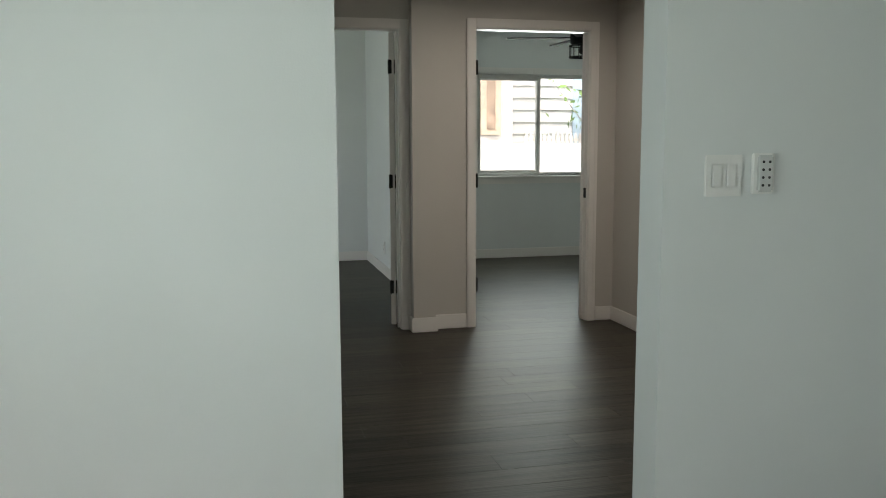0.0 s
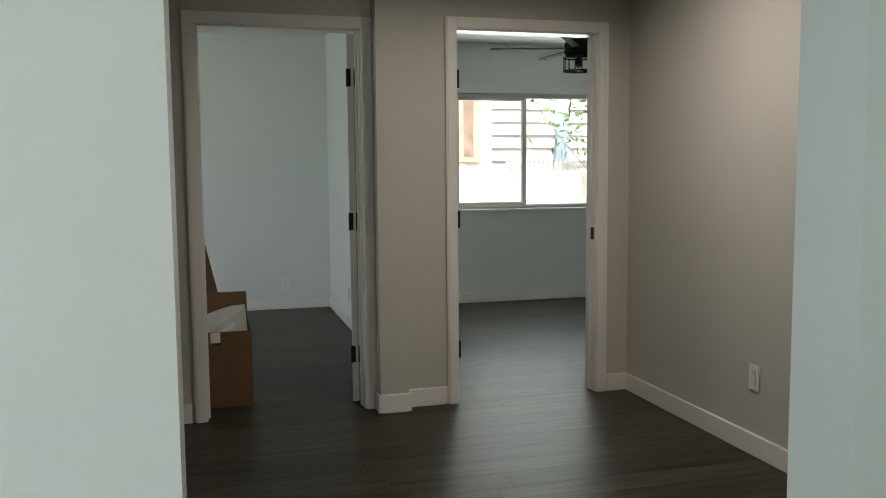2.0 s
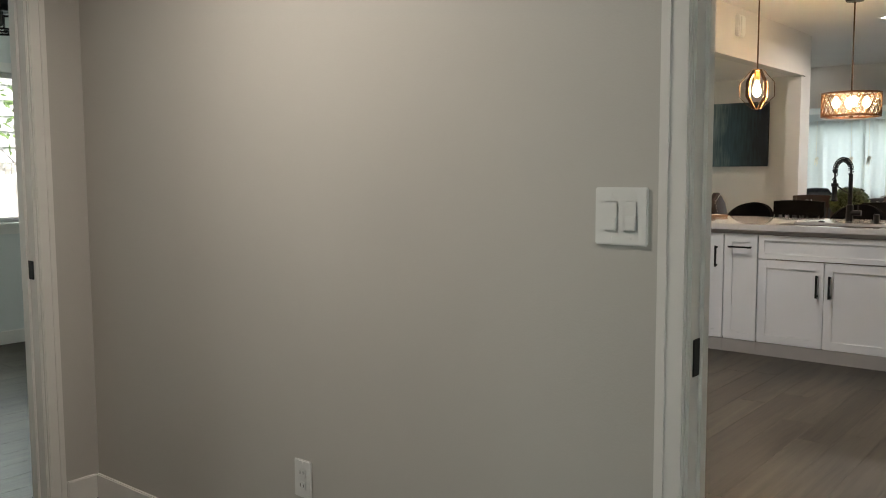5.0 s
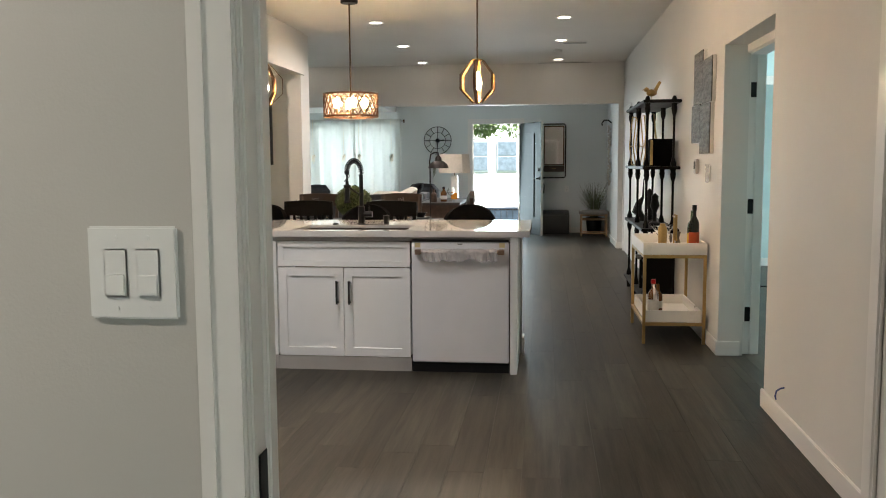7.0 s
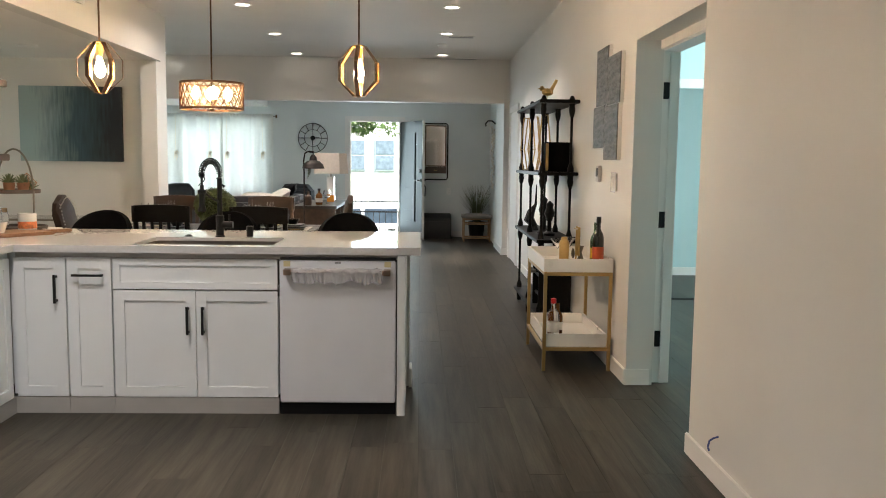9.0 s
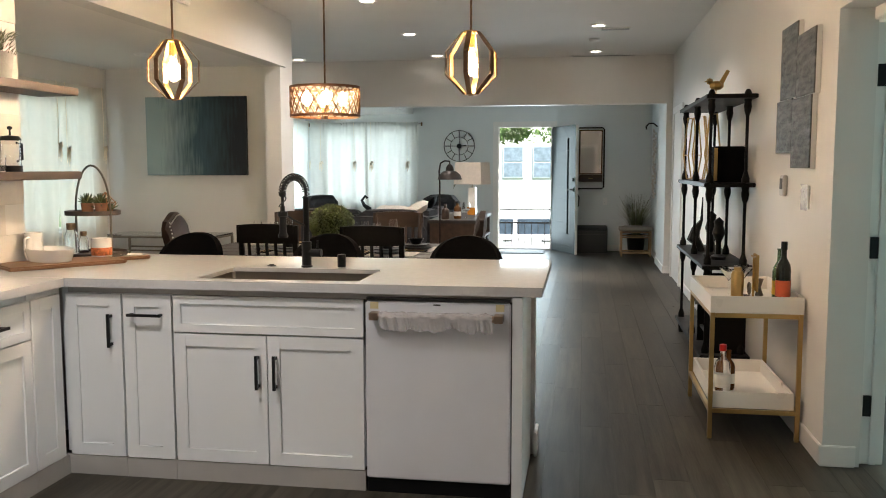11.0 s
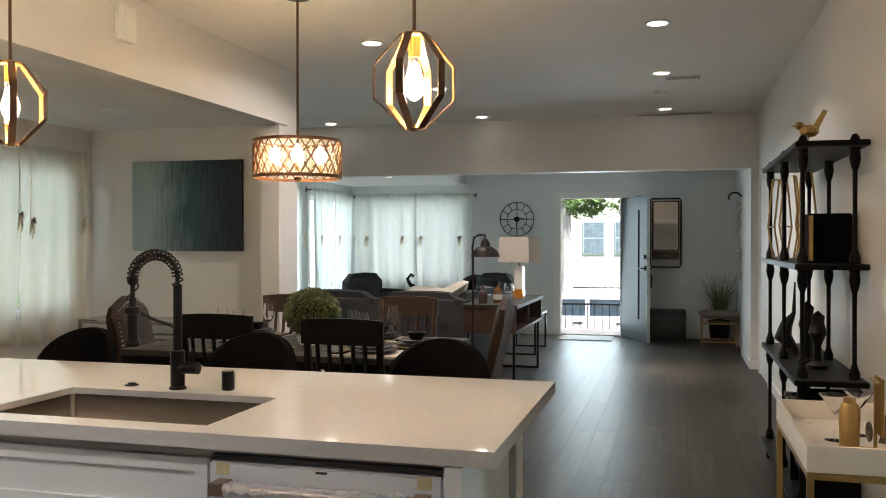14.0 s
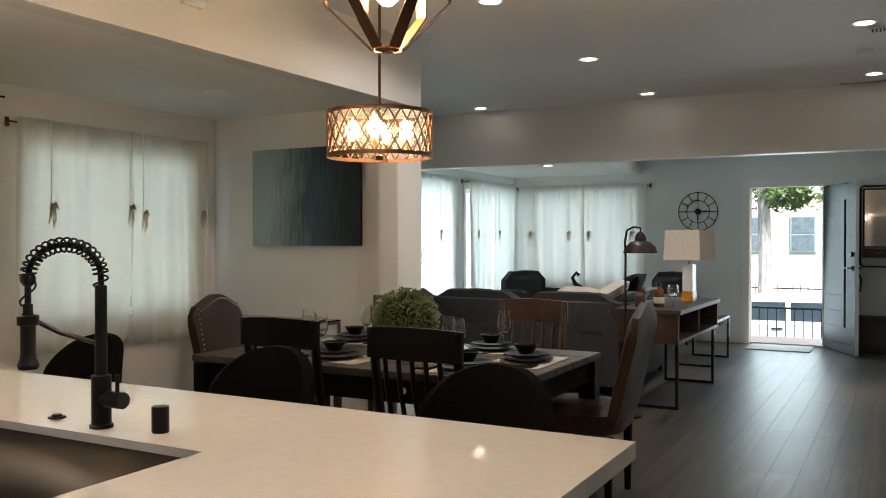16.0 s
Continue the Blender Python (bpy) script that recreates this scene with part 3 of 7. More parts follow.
part("wall_run_top", bx(XL, 7.109, 5.345, 5.905, 0.866, 0.9048, bev=0.002), QUARTZ, ct)
# the gap's shade under the slab, put in as a grey strip
part("edge_strip", bx(7.158, 7.176, 3.36, 5.36, 0.836, 0.8655, bev=0), KICK_AND_GAP, ct, "grey strip colouring in the shade of the gap under the slab")
# sink
sk = thing("kitchen_sink", pose(0.5 * (SX0 + SX1), 0.5 * (SY0 + SY1), 0.66), "undermounted stainless steel kitchen sink", "sink")
hx, hy, dp = (SX1 - SX0) / 2 + 0.004, (SY1 - SY0) / 2 + 0.004, 0.2245
bm = B(bmesh.new(), -hx, hx, -hy, hy, 0.0, dp)
bm.faces.ensure_lookup_table()
bmesh.ops.recalc_face_normals(bm, faces=bm.faces[:])
bmesh.ops.delete(bm, geom=[f for f in bm.faces if f.normal.z > 0.9], context='FACES_ONLY')
bmesh.ops.bevel(bm, geom=[e for e in bm.edges if len(e.link_faces) == 2], offset=0.015, segments=3, affect='EDGES')
o = part("basin", bm, STEEL, sk)
o.modifiers.new("thickness", 'SOLIDIFY').thickness = -0.003
part("drain", LATHE(bmesh.new(), (0.06, 0, 0.004), [(0.001, 0.0), (0.045, 0.001), (0.045, 0.004), (0.03, 0.002), (0.001, 0.002)]), STEEL, sk, "round steel drain")
# faucet with a spring neck
fc = thing("kitchen_faucet", pose(7.673, 4.411, 0.905), "matt black spring-neck kitchen faucet on the counter", "faucet")
part("base", LATHE(bmesh.new(), (0, 0, 0), [(0.001, 0), (0.028, 0), (0.028, 0.008), (0.0235, 0.010), (0.0235, 0.125), (0.0145, 0.128), (0.014, 0.340), (0.011, 0.343), (0.001, 0.343)], 20), BLACK, fc)
bm = CYL(bmesh.new(), (0, 0, 0.07), (0.0, -0.075, 0.07), 0.020, seg=16)
TUBE(bm, [(0, -0.055, 0.085), (0.0, -0.055, 0.13)], 0.005)
part("lever", bm, BLACK, fc)
R = 0.074
arc = [(0, 0, 0.338)] + [(-R + R * math.cos(a), 0.065 * (1 - math.cos(a)) / 2, 0.366 + R * math.sin(a)) for a in [math.pi * i / 22 for i in range(23)]] + [(-2 * R, 0.065, 0.30)]
part("hose", TUBE(bmesh.new(), arc, 0.0075), BLACK, fc)
part("hose_joint", LATHE(bmesh.new(), (-2 * R, 0.065, 0.345), [(0.001, 0), (0.010, 0.001), (0.017, 0.010), (0.0175, 0.020), (0.012, 0.030), (0.001, 0.031)], 14), BLACK, fc)
# the spring: a helix round the arc
bm, pts, n = bmesh.new(), [], 460
av = [Vector(p) for p in arc]
for i in range(n):
    s = i / (n - 1) * (len(av) - 1.001)
    k = int(s)
    p = av[k].lerp(av[k + 1], s - k)
    d = (av[k + 1] - av[k]).normalized()
    u = Vector((0, 1, 0))
    w = d.cross(u).normalized()
    ph = i / n * 2 * math.pi * 20
    pts.append(p + 0.0165 * (u * math.cos(ph) + w * math.sin(ph)))
part("spring", TUBE(bm, pts, 0.0028, 5), BLACK, fc)
part("spray_head", LATHE(bmesh.new(), (-2 * R, 0.065, 0.155), [(0.001, 0), (0.021, 0), (0.024, 0.010), (0.0185, 0.024), (0.0165, 0.035), (0.0165, 0.115), (0.011, 0.13), (0.011, 0.15), (0.001, 0.15)], 18), BLACK, fc)
bm = TUBE(bmesh.new(), [(0, 0, 0.20), (-0.09, 0.032, 0.235), (-2 * R + 0.01, 0.062, 0.268)], 0.0055)
LATHE(bm, (-2 * R, 0.065, 0.255), [(0.021, 0), (0.024, 0.002), (0.024, 0.022), (0.021, 0.024)], 16)
part("holder_arm", bm, BLACK, fc)
sd = tagged(part("soap_dispenser_cap", BEV(CYL(bmesh.new(), (0, 0, 0), (0, 0, 0.062), 0.0205, seg=24), 0.002, 1), BLACK, m=pose(7.700, 4.243, 0.905)), "matt black cylindrical dispenser cap on the counter", "soap dispenser")
tagged(part("counter_plug", LATHE(bmesh.new(), (0, 0, 0), [(0.001, 0), (0.022, 0), (0.021, 0.004), (0.013, 0.005), (0.012, 0.009), (0.001, 0.010)], 20), BLACK, m=pose(7.694, 4.600, 0.905)), "flat black button in the counter", "plug")

# ---- pendants over the counter ----
def pendant(m):
    p = thing("pendant_lamp", m, "bronze and gold cage pendant lamp with a glowing filament bulb", "pendant lamp", "pendants over the counter")
    part("canopy", LATHE(bmesh.new(), (0, 0, 1.067), [(0.001, 0), (0.06, 0), (0.062, 0.006), (0.062, 0.024), (0.001, 0.025)], 24), BRONZE, p)
    part("rod", CYL(bmesh.new(), (0, 0, 0.285), (0, 0, 1.07), 0.0055, seg=10), CAGE, p)
    n = 6
    prof = [(0.030, 0.0), (0.121, 0.088), (0.121, 0.190), (0.041, 0.285)]
    for i in range(n):
        a = 2 * math.pi * (i + 0.35) / n
        c, s = math.cos(a), math.sin(a)
        w = 0.0122

        def strip(q0, q1, wide):
            bm, L = bmesh.new(), []
            for r, z in prof:
                L.append([bm.verts.new(((r + q) * c - e * s, (r + q) * s + e * c, z)) for q, e in ((q0, -wide), (q0, wide), (q1, wide), (q1, -wide))])
            for k in range(len(L) - 1):
                for e in range(4):
                    f = (e + 1) % 4
                    bm.faces.new((L[k][e], L[k][f], L[k + 1][f], L[k + 1][e]))
            bm.faces.new(L[0])
            bm.faces.new(L[-1])
            return bm
        outer = part("cage_strip", strip(0.0, 0.004, w), CAGE, p, "dark bronze cage strip", smooth=False)
        part("lining", strip(-0.0012, -0.0002, w - 0.001), GILT, outer, "gold inner face of the strip", smooth=False)
    part("bottom_cap", LATHE(bmesh.new(), (0, 0, -0.006), [(0.001, 0), (0.012, 0), (0.012, 0.004), (0.024, 0.006), (0.024, 0.010), (0.001, 0.011)], 20), BRONZE, p)
    part("socket", LATHE(bmesh.new(), (0, 0, 0.215), [(0.001, 0), (0.018, 0), (0.020, 0.02), (0.020, 0.06), (0.036, 0.066), (0.036, 0.074), (0.001, 0.075)], 20), BRASS, p)
    part("bulb", LATHE(bmesh.new(), (0, 0, 0.085), [(0.001, 0), (0.012, 0.003), (0.024, 0.016), (0.030, 0.036), (0.029, 0.060), (0.019, 0.100), (0.015, 0.132), (0.001, 0.133)], 20), CLEAR, p, "clear glass bulb")
    bulb_glass = p.children[-1]
    bulb_glass.visible_shadow = False
    part("filament", LATHE(bmesh.new(), (0, 0, 0.10), [(0.001, 0), (0.011, 0.006), (0.018, 0.024), (0.018, 0.048), (0.011, 0.085), (0.001, 0.105)], 14), BULB, bulb_glass, "glowing amber filament")
    return p


PENDS = [(7.68, 3.603), (7.70, 5.09)]
pp = pendant(pose(PENDS[0][0], PENDS[0][1], 1.728, 0, 0, 36))
copy_thing(pp, pose(PENDS[1][0], PENDS[1][1], 1.728, 0, 0, 25))
for x, y in PENDS:
    d = bpy.data.lights.new("pendant_light", 'POINT')
    d.energy, d.color, d.shadow_soft_size = 27, (1.0, 0.74, 0.50), 0.055
    new("pendant_light", d).matrix_basis = pose(x, y, 1.728 + 0.135)

# ---- drum chandelier ----
CH = (9.75, 4.945, 1.752)
ch = thing("drum_chandelier", pose(*CH), "bronze drum chandelier with a diamond lattice over the dining table", "chandelier")
part("canopy", LATHE(bmesh.new(), (0, 0, 1.036), [(0.001, 0), (0.075, 0.004), (0.08, 0.012), (0.08, 0.032), (0.001, 0.032)], 28), BLACK, ch, "black ceiling canopy")
part("rod", CYL(bmesh.new(), (0, 0, 0.02), (0, 0, 1.04), 0.007, seg=10), BRONZE, ch)
RD, HD = 0.252, 0.222
COPPER = mat("coppery_bronze", (0.20, 0.10, 0.055), 0.42, metal=0.6, var=0.15, bump=0.02)
for z in (0.0, HD - 0.018):
    part("hoop", LATHE(bmesh.new(), (0, 0, z), [(RD - 0.003, 0), (RD + 0.004, 0), (RD + 0.004, 0.018), (RD - 0.003, 0.018), (RD - 0.003, 0)], 64), COPPER, ch)
bm = bmesh.new()
nl = 26
for s in (-1, 1):
    for i in range(nl):
        a0 = 2 * math.pi * i / nl
        pts = [((RD) * math.cos(a0 + s * 2 * math.pi / nl * 2.0 * k / 6), RD * math.sin(a0 + s * 2 * math.pi / nl * 2.0 * k / 6), 0.012 + (HD - 0.024) * k / 6) for k in range(7)]
        TUBE(bm, pts, 0.0042, 5)
part("lattice", bm, COPPER, ch, "bronze diamond lattice")
# added sheer cylinder, no part of the lamp: it catches the bulbs' glow
part("inner_shade", LATHE(bmesh.new(), (0, 0, 0.02), [(RD - 0.032, 0), (RD - 0.030, 0), (RD - 0.030, HD - 0.04), (RD - 0.032, HD - 0.04), (RD - 0.032, 0)], 48), cloth_sheer("organza", (0.9, 0.86, 0.78), 0.93, 0.6), ch, "added nearly clear cylinder that catches the glow of the bulbs")
bm = bmesh.new()
for i in range(4):
    a = 2 * math.pi * i / 4 + 0.4
    TUBE(bm, [(0, 0, 0.03), (0.13 * math.cos(a), 0.13 * math.sin(a), 0.03)], 0.006)
    TUBE(bm, [(0.13 * math.cos(a), 0.13 * math.sin(a), 0.03), (RD * math.cos(a), RD * math.sin(a), 0.008)], 0.004)
LATHE(bm, (0, 0, -0.012), [(0.001, 0), (0.018, 0.002), (0.022, 0.02), (0.001, 0.03)], 16)
part("arm_frame", bm, BRONZE, ch)
for i in range(4):
    a = 2 * math.pi * i / 4 + 0.4
    b = part("candle_sleeve", CYL(bmesh.new(), (0.13 * math.cos(a), 0.13 * math.sin(a), 0.03), (0.13 * math.cos(a), 0.13 * math.sin(a), 0.085), 0.011, seg=12), BRASS, ch)
    part("bulb", LATHE(bmesh.new(), (0.13 * math.cos(a), 0.13 * math.sin(a), 0.085), [(0.001, 0), (0.014, 0), (0.034, 0.035), (0.036, 0.058), (0.020, 0.088), (0.001, 0.105)], 16), BULB, b, "glowing bulb")
    d = bpy.data.lights.new("chandelier_light", 'POINT')
    d.energy, d.color, d.shadow_soft_size = 32, (1.0, 0.67, 0.40), 0.035
    new("chandelier_light", d).matrix_basis = pose(CH[0] + 0.13 * math.cos(a), CH[1] + 0.13 * math.sin(a), CH[2] + 0.135)

# ---- recessed lights and ceiling fittings ----
cl = thing("recessed_light", pose(*CANS[0]), "round recessed ceiling light, switched on", "ceiling light", "recessed ceiling lights")
part("trim_ring", LATHE(bmesh.new(), (0, 0, -0.008), [(0.062, 0.002), (0.066, 0), (0.082, 0), (0.086, 0.008), (0.062, 0.008)], 32), TRIM, cl)
part("lens", LATHE(bmesh.new(), (0, 0, -0.006), [(0.001, 0), (0.0635, 0), (0.0635, 0.004), (0.001, 0.004)], 32), CANGLOW, cl, "glowing white lens")
# copies at every can, the two added unseen kitchen ones included
for c in CANS[1:]:
    copy_thing(cl, pose(*c))
copy_thing(cl, pose(16.2, 6.6, 2.28))
nc = thing("ceiling_speaker_cover", pose(10.65, 6.82, 2.36), "round white unlit ceiling cover in the nook", "ceiling cover")
part("ring", LATHE(bmesh.new(), (0, 0, -0.012), [(0.001, 0), (0.085, 0.0), (0.095, 0.012), (0.001, 0.012)], 28), TRIM, nc)
for nm, x0, x1, y0, y1, lb in (("ceiling_vent", 12.85, 12.97, 2.62, 2.94, "small slotted grey air vent in the ceiling"), ("return_grille", 15.0, 15.10, 2.44, 3.27, "long slotted air return grille in the ceiling")):
    v = thing(nm, pose(0, 0, 2.82), lb, "air vent")
    part("frame", bx(x0, x1, y0, y1, -0.008, -0.001, bev=0.002), TRIM, v)
    k = 0
    y = y0 + 0.02
    while y < y1 - 0.02:
        part("slat", bx(x0 + 0.015, x1 - 0.015, y, y + 0.012, -0.013, -0.008, bev=0), SHADE_GREY, v)
        y += 0.024
sm = thing("smoke_detector", pose(13.62, 2.98, 2.82), "round white smoke detector on the ceiling", "smoke detector")
part("housing", LATHE(bmesh.new(), (0, 0, -0.035), [(0.001, 0), (0.05, 0.002), (0.062, 0.015), (0.066, 0.035), (0.001, 0.035)], 28), PLASTIC, sm)
chm = thing("door_chime", pose(9.47, 5.91, 2.64), "white plastic door chime box high on the beam", "door chime")
part("housing", bx(-0.075, 0.075, -0.045, 0, -0.10, 0.10, bev=0.008), PLASTIC, chm)
part("cover", bx(-0.045, 0.06, -0.056, -0.045, -0.075, 0.085, bev=0.005), PLASTIC, chm)


# ---- switches and outlets ----
def plate(name, m, w, h, label, kind, gangs):
    """Local x across, z up, wall at y = 0, front towards -y."""
    p = thing(name, m, label, kind)
    part("cover_plate", bx(-w / 2, w / 2, -0.008, -0.0005, -h / 2, h / 2, bev=0.003), PLASTIC, p)
    for g in range(gangs):
        x = (g - (gangs - 1) / 2) * 0.046
        if kind == "wall switch":
            r = part("rocker", bx(x - 0.0165, x + 0.0165, -0.0105, -0.007, -0.033, 0.033, bev=0.002), PLASTIC, p)
            part("dimmer_slider", bx(x - 0.013, x + 0.013, -0.0135, -0.010, -0.030, -0.002, bev=0.001), PLASTIC, r)
        else:
            for z in (-0.02, 0.02):
                r = part("socket_face", bx(x - 0.0165, x + 0.0165, -0.0105, -0.007, z - 0.014, z + 0.014, bev=0.003), PLASTIC, p)
                bm = B(bmesh.new(), x - 0.008, x - 0.006, -0.0112, -0.0104, z - 0.004, z + 0.006)
                B(bm, x + 0.006, x + 0.008, -0.0112, -0.0104, z - 0.004, z + 0.006)
                part("slots", bm, SHADE_GREY, r)
        for z in (-0.048, 0.048):
            part("screw", CYL(bmesh.new(), (x, -0.0092, z), (x, -0.0075, z), 0.003, seg=10), PLASTIC, p)
    return p


plate("wall_switch", pose(1.632, 2.46, 1.192), 0.117, 0.117, "white double rocker switch on the first wall", "wall switch", 2)
rm = thing("wall_remote_cradle", pose(1.756, 2.46, 1.197), "white remote control cradle with four rows of buttons", "remote control")
part("cradle", bx(-0.036, 0.036, -0.012, -0.0005, -0.058, 0.058, bev=0.004), PLASTIC, rm)
b = part("remote", bx(-0.025, 0.025, -0.024, -0.012, -0.052, 0.052, bev=0.005), mat("grey_remote_face", (0.6, 0.61, 0.6), 0.4), rm)
for i in range(4):
    for j in range(2):
        part("button", CYL(bmesh.new(), (-0.01 + 0.02 * j, -0.0255, 0.033 - 0.022 * i), (-0.01 + 0.02 * j, -0.0238, 0.033 - 0.022 * i), 0.004, seg=10), SHADE_GREY, b)
plate("wall_switch", pose(2.934, 3.702, 1.186, 0, 0, -90), 0.126, 0.126, "white double dimmer switch beside the kitchen door frame", "wall switch", 2)
plate("wall_outlet", pose(2.934, 4.757, 0.356, 0, 0, -90), 0.075, 0.118, "white wall outlet low on the greige hall wall", "wall outlet", 1)
plate("wall_outlet", pose(1.262, 9.60, 0.25), 0.075, 0.118, "white wall outlet in the empty room", "wall outlet", 1)
plate("wall_outlet", pose(1.69, 8.5, 0.27, 0, 0, -90), 0.075, 0.118, "white wall outlet on the side wall of the empty room", "wall outlet", 1)
ws = plate("wall_switch", pose(8.235, WY, 1.237, 0, 0, 180), 0.12, 0.12, "white double switch wrapped in shiny clear film", "wall switch", 2)
bm, n = bmesh.new(), 14
g = [[bm.verts.new((-0.064 + 0.128 * i / n, -0.016 - 0.007 * noise.noise((i * 0.62, j * 0.55, 5.0)), -0.066 + 0.132 * j / n)) for i in range(n + 1)] for j in range(n + 1)]
for j in range(n):
    for i in range(n):
        bm.faces.new((g[j][i], g[j][i + 1], g[j + 1][i + 1], g[j + 1][i]))
part("film_wrap", bm, FILM, ws, "crinkled clear film", smooth=False)
th = thing("thermostat", pose(8.70, WY, 1.285, 0, 0, 180), "grey rectangular thermostat on the long wall", "thermostat")
part("housing", bx(-0.045, 0.045, -0.026, -0.001, -0.058, 0.058, bev=0.005), mat("grey_plastic", (0.45, 0.44, 0.43), 0.35), th)
part("display", bx(-0.030, 0.030, -0.029, -0.026, -0.02, 0.04, bev=0.002), SHADE_GREY, th)
plate("wall_switch", pose(18.03, 5.13, 1.25, 0, 0, -90), 0.075, 0.12, "white switch on the front wall beside the clock", "wall switch", 1)
plate("wall_outlet", pose(18.03, 2.73, 0.82, 0, 0, -90), 0.075, 0.12, "white wall outlet near the entry mirror", "wall outlet", 1)
hk = thing("cable_stub", pose(6.15, WY, 0.21, 0, 0, 180), "short blue cable end sticking out of the wall", "cable")
part("cable", TUBE(bmesh.new(), [(0, 0, 0), (0, -0.02, -0.006), (-0.008, -0.035, -0.02), (-0.004, -0.042, -0.045), (0.006, -0.04, -0.06)], 0.0045), mat("blue_cable", (0.03, 0.06, 0.22), 0.4), hk)


# ---- windows ----
def window(name, m, w, h, depth, label, split=True, casing=0.07, sill=True):
    """Local x across, y into the wall, opening from z = 0 to h."""
    o = thing(name, m, label, "window")
    o["kind"] = "structure"
    f = 0.035
    bm = bmesh.new()
    for a in ((0, f, 0, h), (w - f, w, 0, h), (f, w - f, 0, f), (f, w - f, h - f, h)):
        B(bm, a[0], a[1], depth * 0.35, depth * 0.8, a[2], a[3])
    part("window_frame", BEV(bm, 0.003, 1), TRIM, o)
    if split:
        part("mullion", bx(w / 2 - 0.022, w / 2 + 0.022, depth * 0.38, depth * 0.75, f, h - f), TRIM, o)
        bm = bmesh.new()
        for a in ((f, f + 0.028, f, h - f), (f + 0.028, w / 2 - 0.022, f, f + 0.028), (f + 0.028, w / 2 - 0.022, h - f - 0.028, h - f)):
            B(bm, a[0], a[1], depth * 0.42, depth * 0.55, a[2], a[3])
        part("sash", BEV(bm, 0.002, 1), TRIM, o)
    for a, b in (((f, w / 2 - 0.022), (w / 2 + 0.022, w - f)) if split else ((f, w - f),)):
        g = part("pane", B(bmesh.new(), a, b, depth * 0.58, depth * 0.60, f, h - f), CLEAR, o, "clear glass pane")
        g.visible_shadow = False
    if casing:
        for a in ((-casing, 0.0, -0.0, h + casing), (w, w + casing, 0.0, h + casing)):
            part("casing", bx(a[0], a[1], -0.016, 0, a[2], a[3], bev=0.003), TRIM, o)
        part("head_casing", bx(0, w, -0.016, 0, h, h + casing, bev=0.003), TRIM, o)
    if sill:
        part("window_sill", bx(-casing - 0.02, w + casing + 0.02, -0.045, depth * 0.35, -0.022, 0.0, bev=0.004), TRIM, o)
        part("apron", bx(-casing, w + casing, -0.014, 0, -0.085, -0.022, bev=0.003), TRIM, o)
    return o


window("window_1", pose(2.875, 9.40, 0.912), 1.47, 1.113, 0.14, "white sliding window of the bedroom")
window("window_2", pose(9.85, 7.80, 0.80), 1.55, 1.23, 0.12, "white window behind the nook curtains", casing=0, sill=False)
window("window_3", pose(18.03, 7.60, 0.75, 0, 0, -90), 1.65, 1.30, 0.15, "white front window behind the curtains")
window("window_4", pose(14.95, 7.85, 0.55), 0.95, 1.50, 0.12, "white side window behind a sheer curtain", split=False)
window("window_5", pose(16.4, 7.85, 0.55), 1.40, 1.50, 0.12, "white side window behind sheer curtains")
# unseen south window, added as the opening for that lamp
window("window_6", pose(1.3, -1.6, 0.8, 0, 0, 180), 1.6, 1.4, 0.12, "added unseen white south window that lights the first room")
window("window_9", pose(-2.0, -0.2, 0.8, 0, 0, 90), 1.6, 1.4, 0.12, "white west window of the first room")
# out of view: window added for the empty room's daylight
window("window_7", pose(-2.0, 7.2, 0.9, 0, 0, 90), 1.6, 1.2, 0.12, "added unseen white window that lights the empty room")
# assumed window of the side bedroom, never in view
window("window_8", pose(10.1, -1.48, 0.8, 0, 0, 180), 1.8, 1.4, 0.12, "added unseen white window that lights the side bedroom")


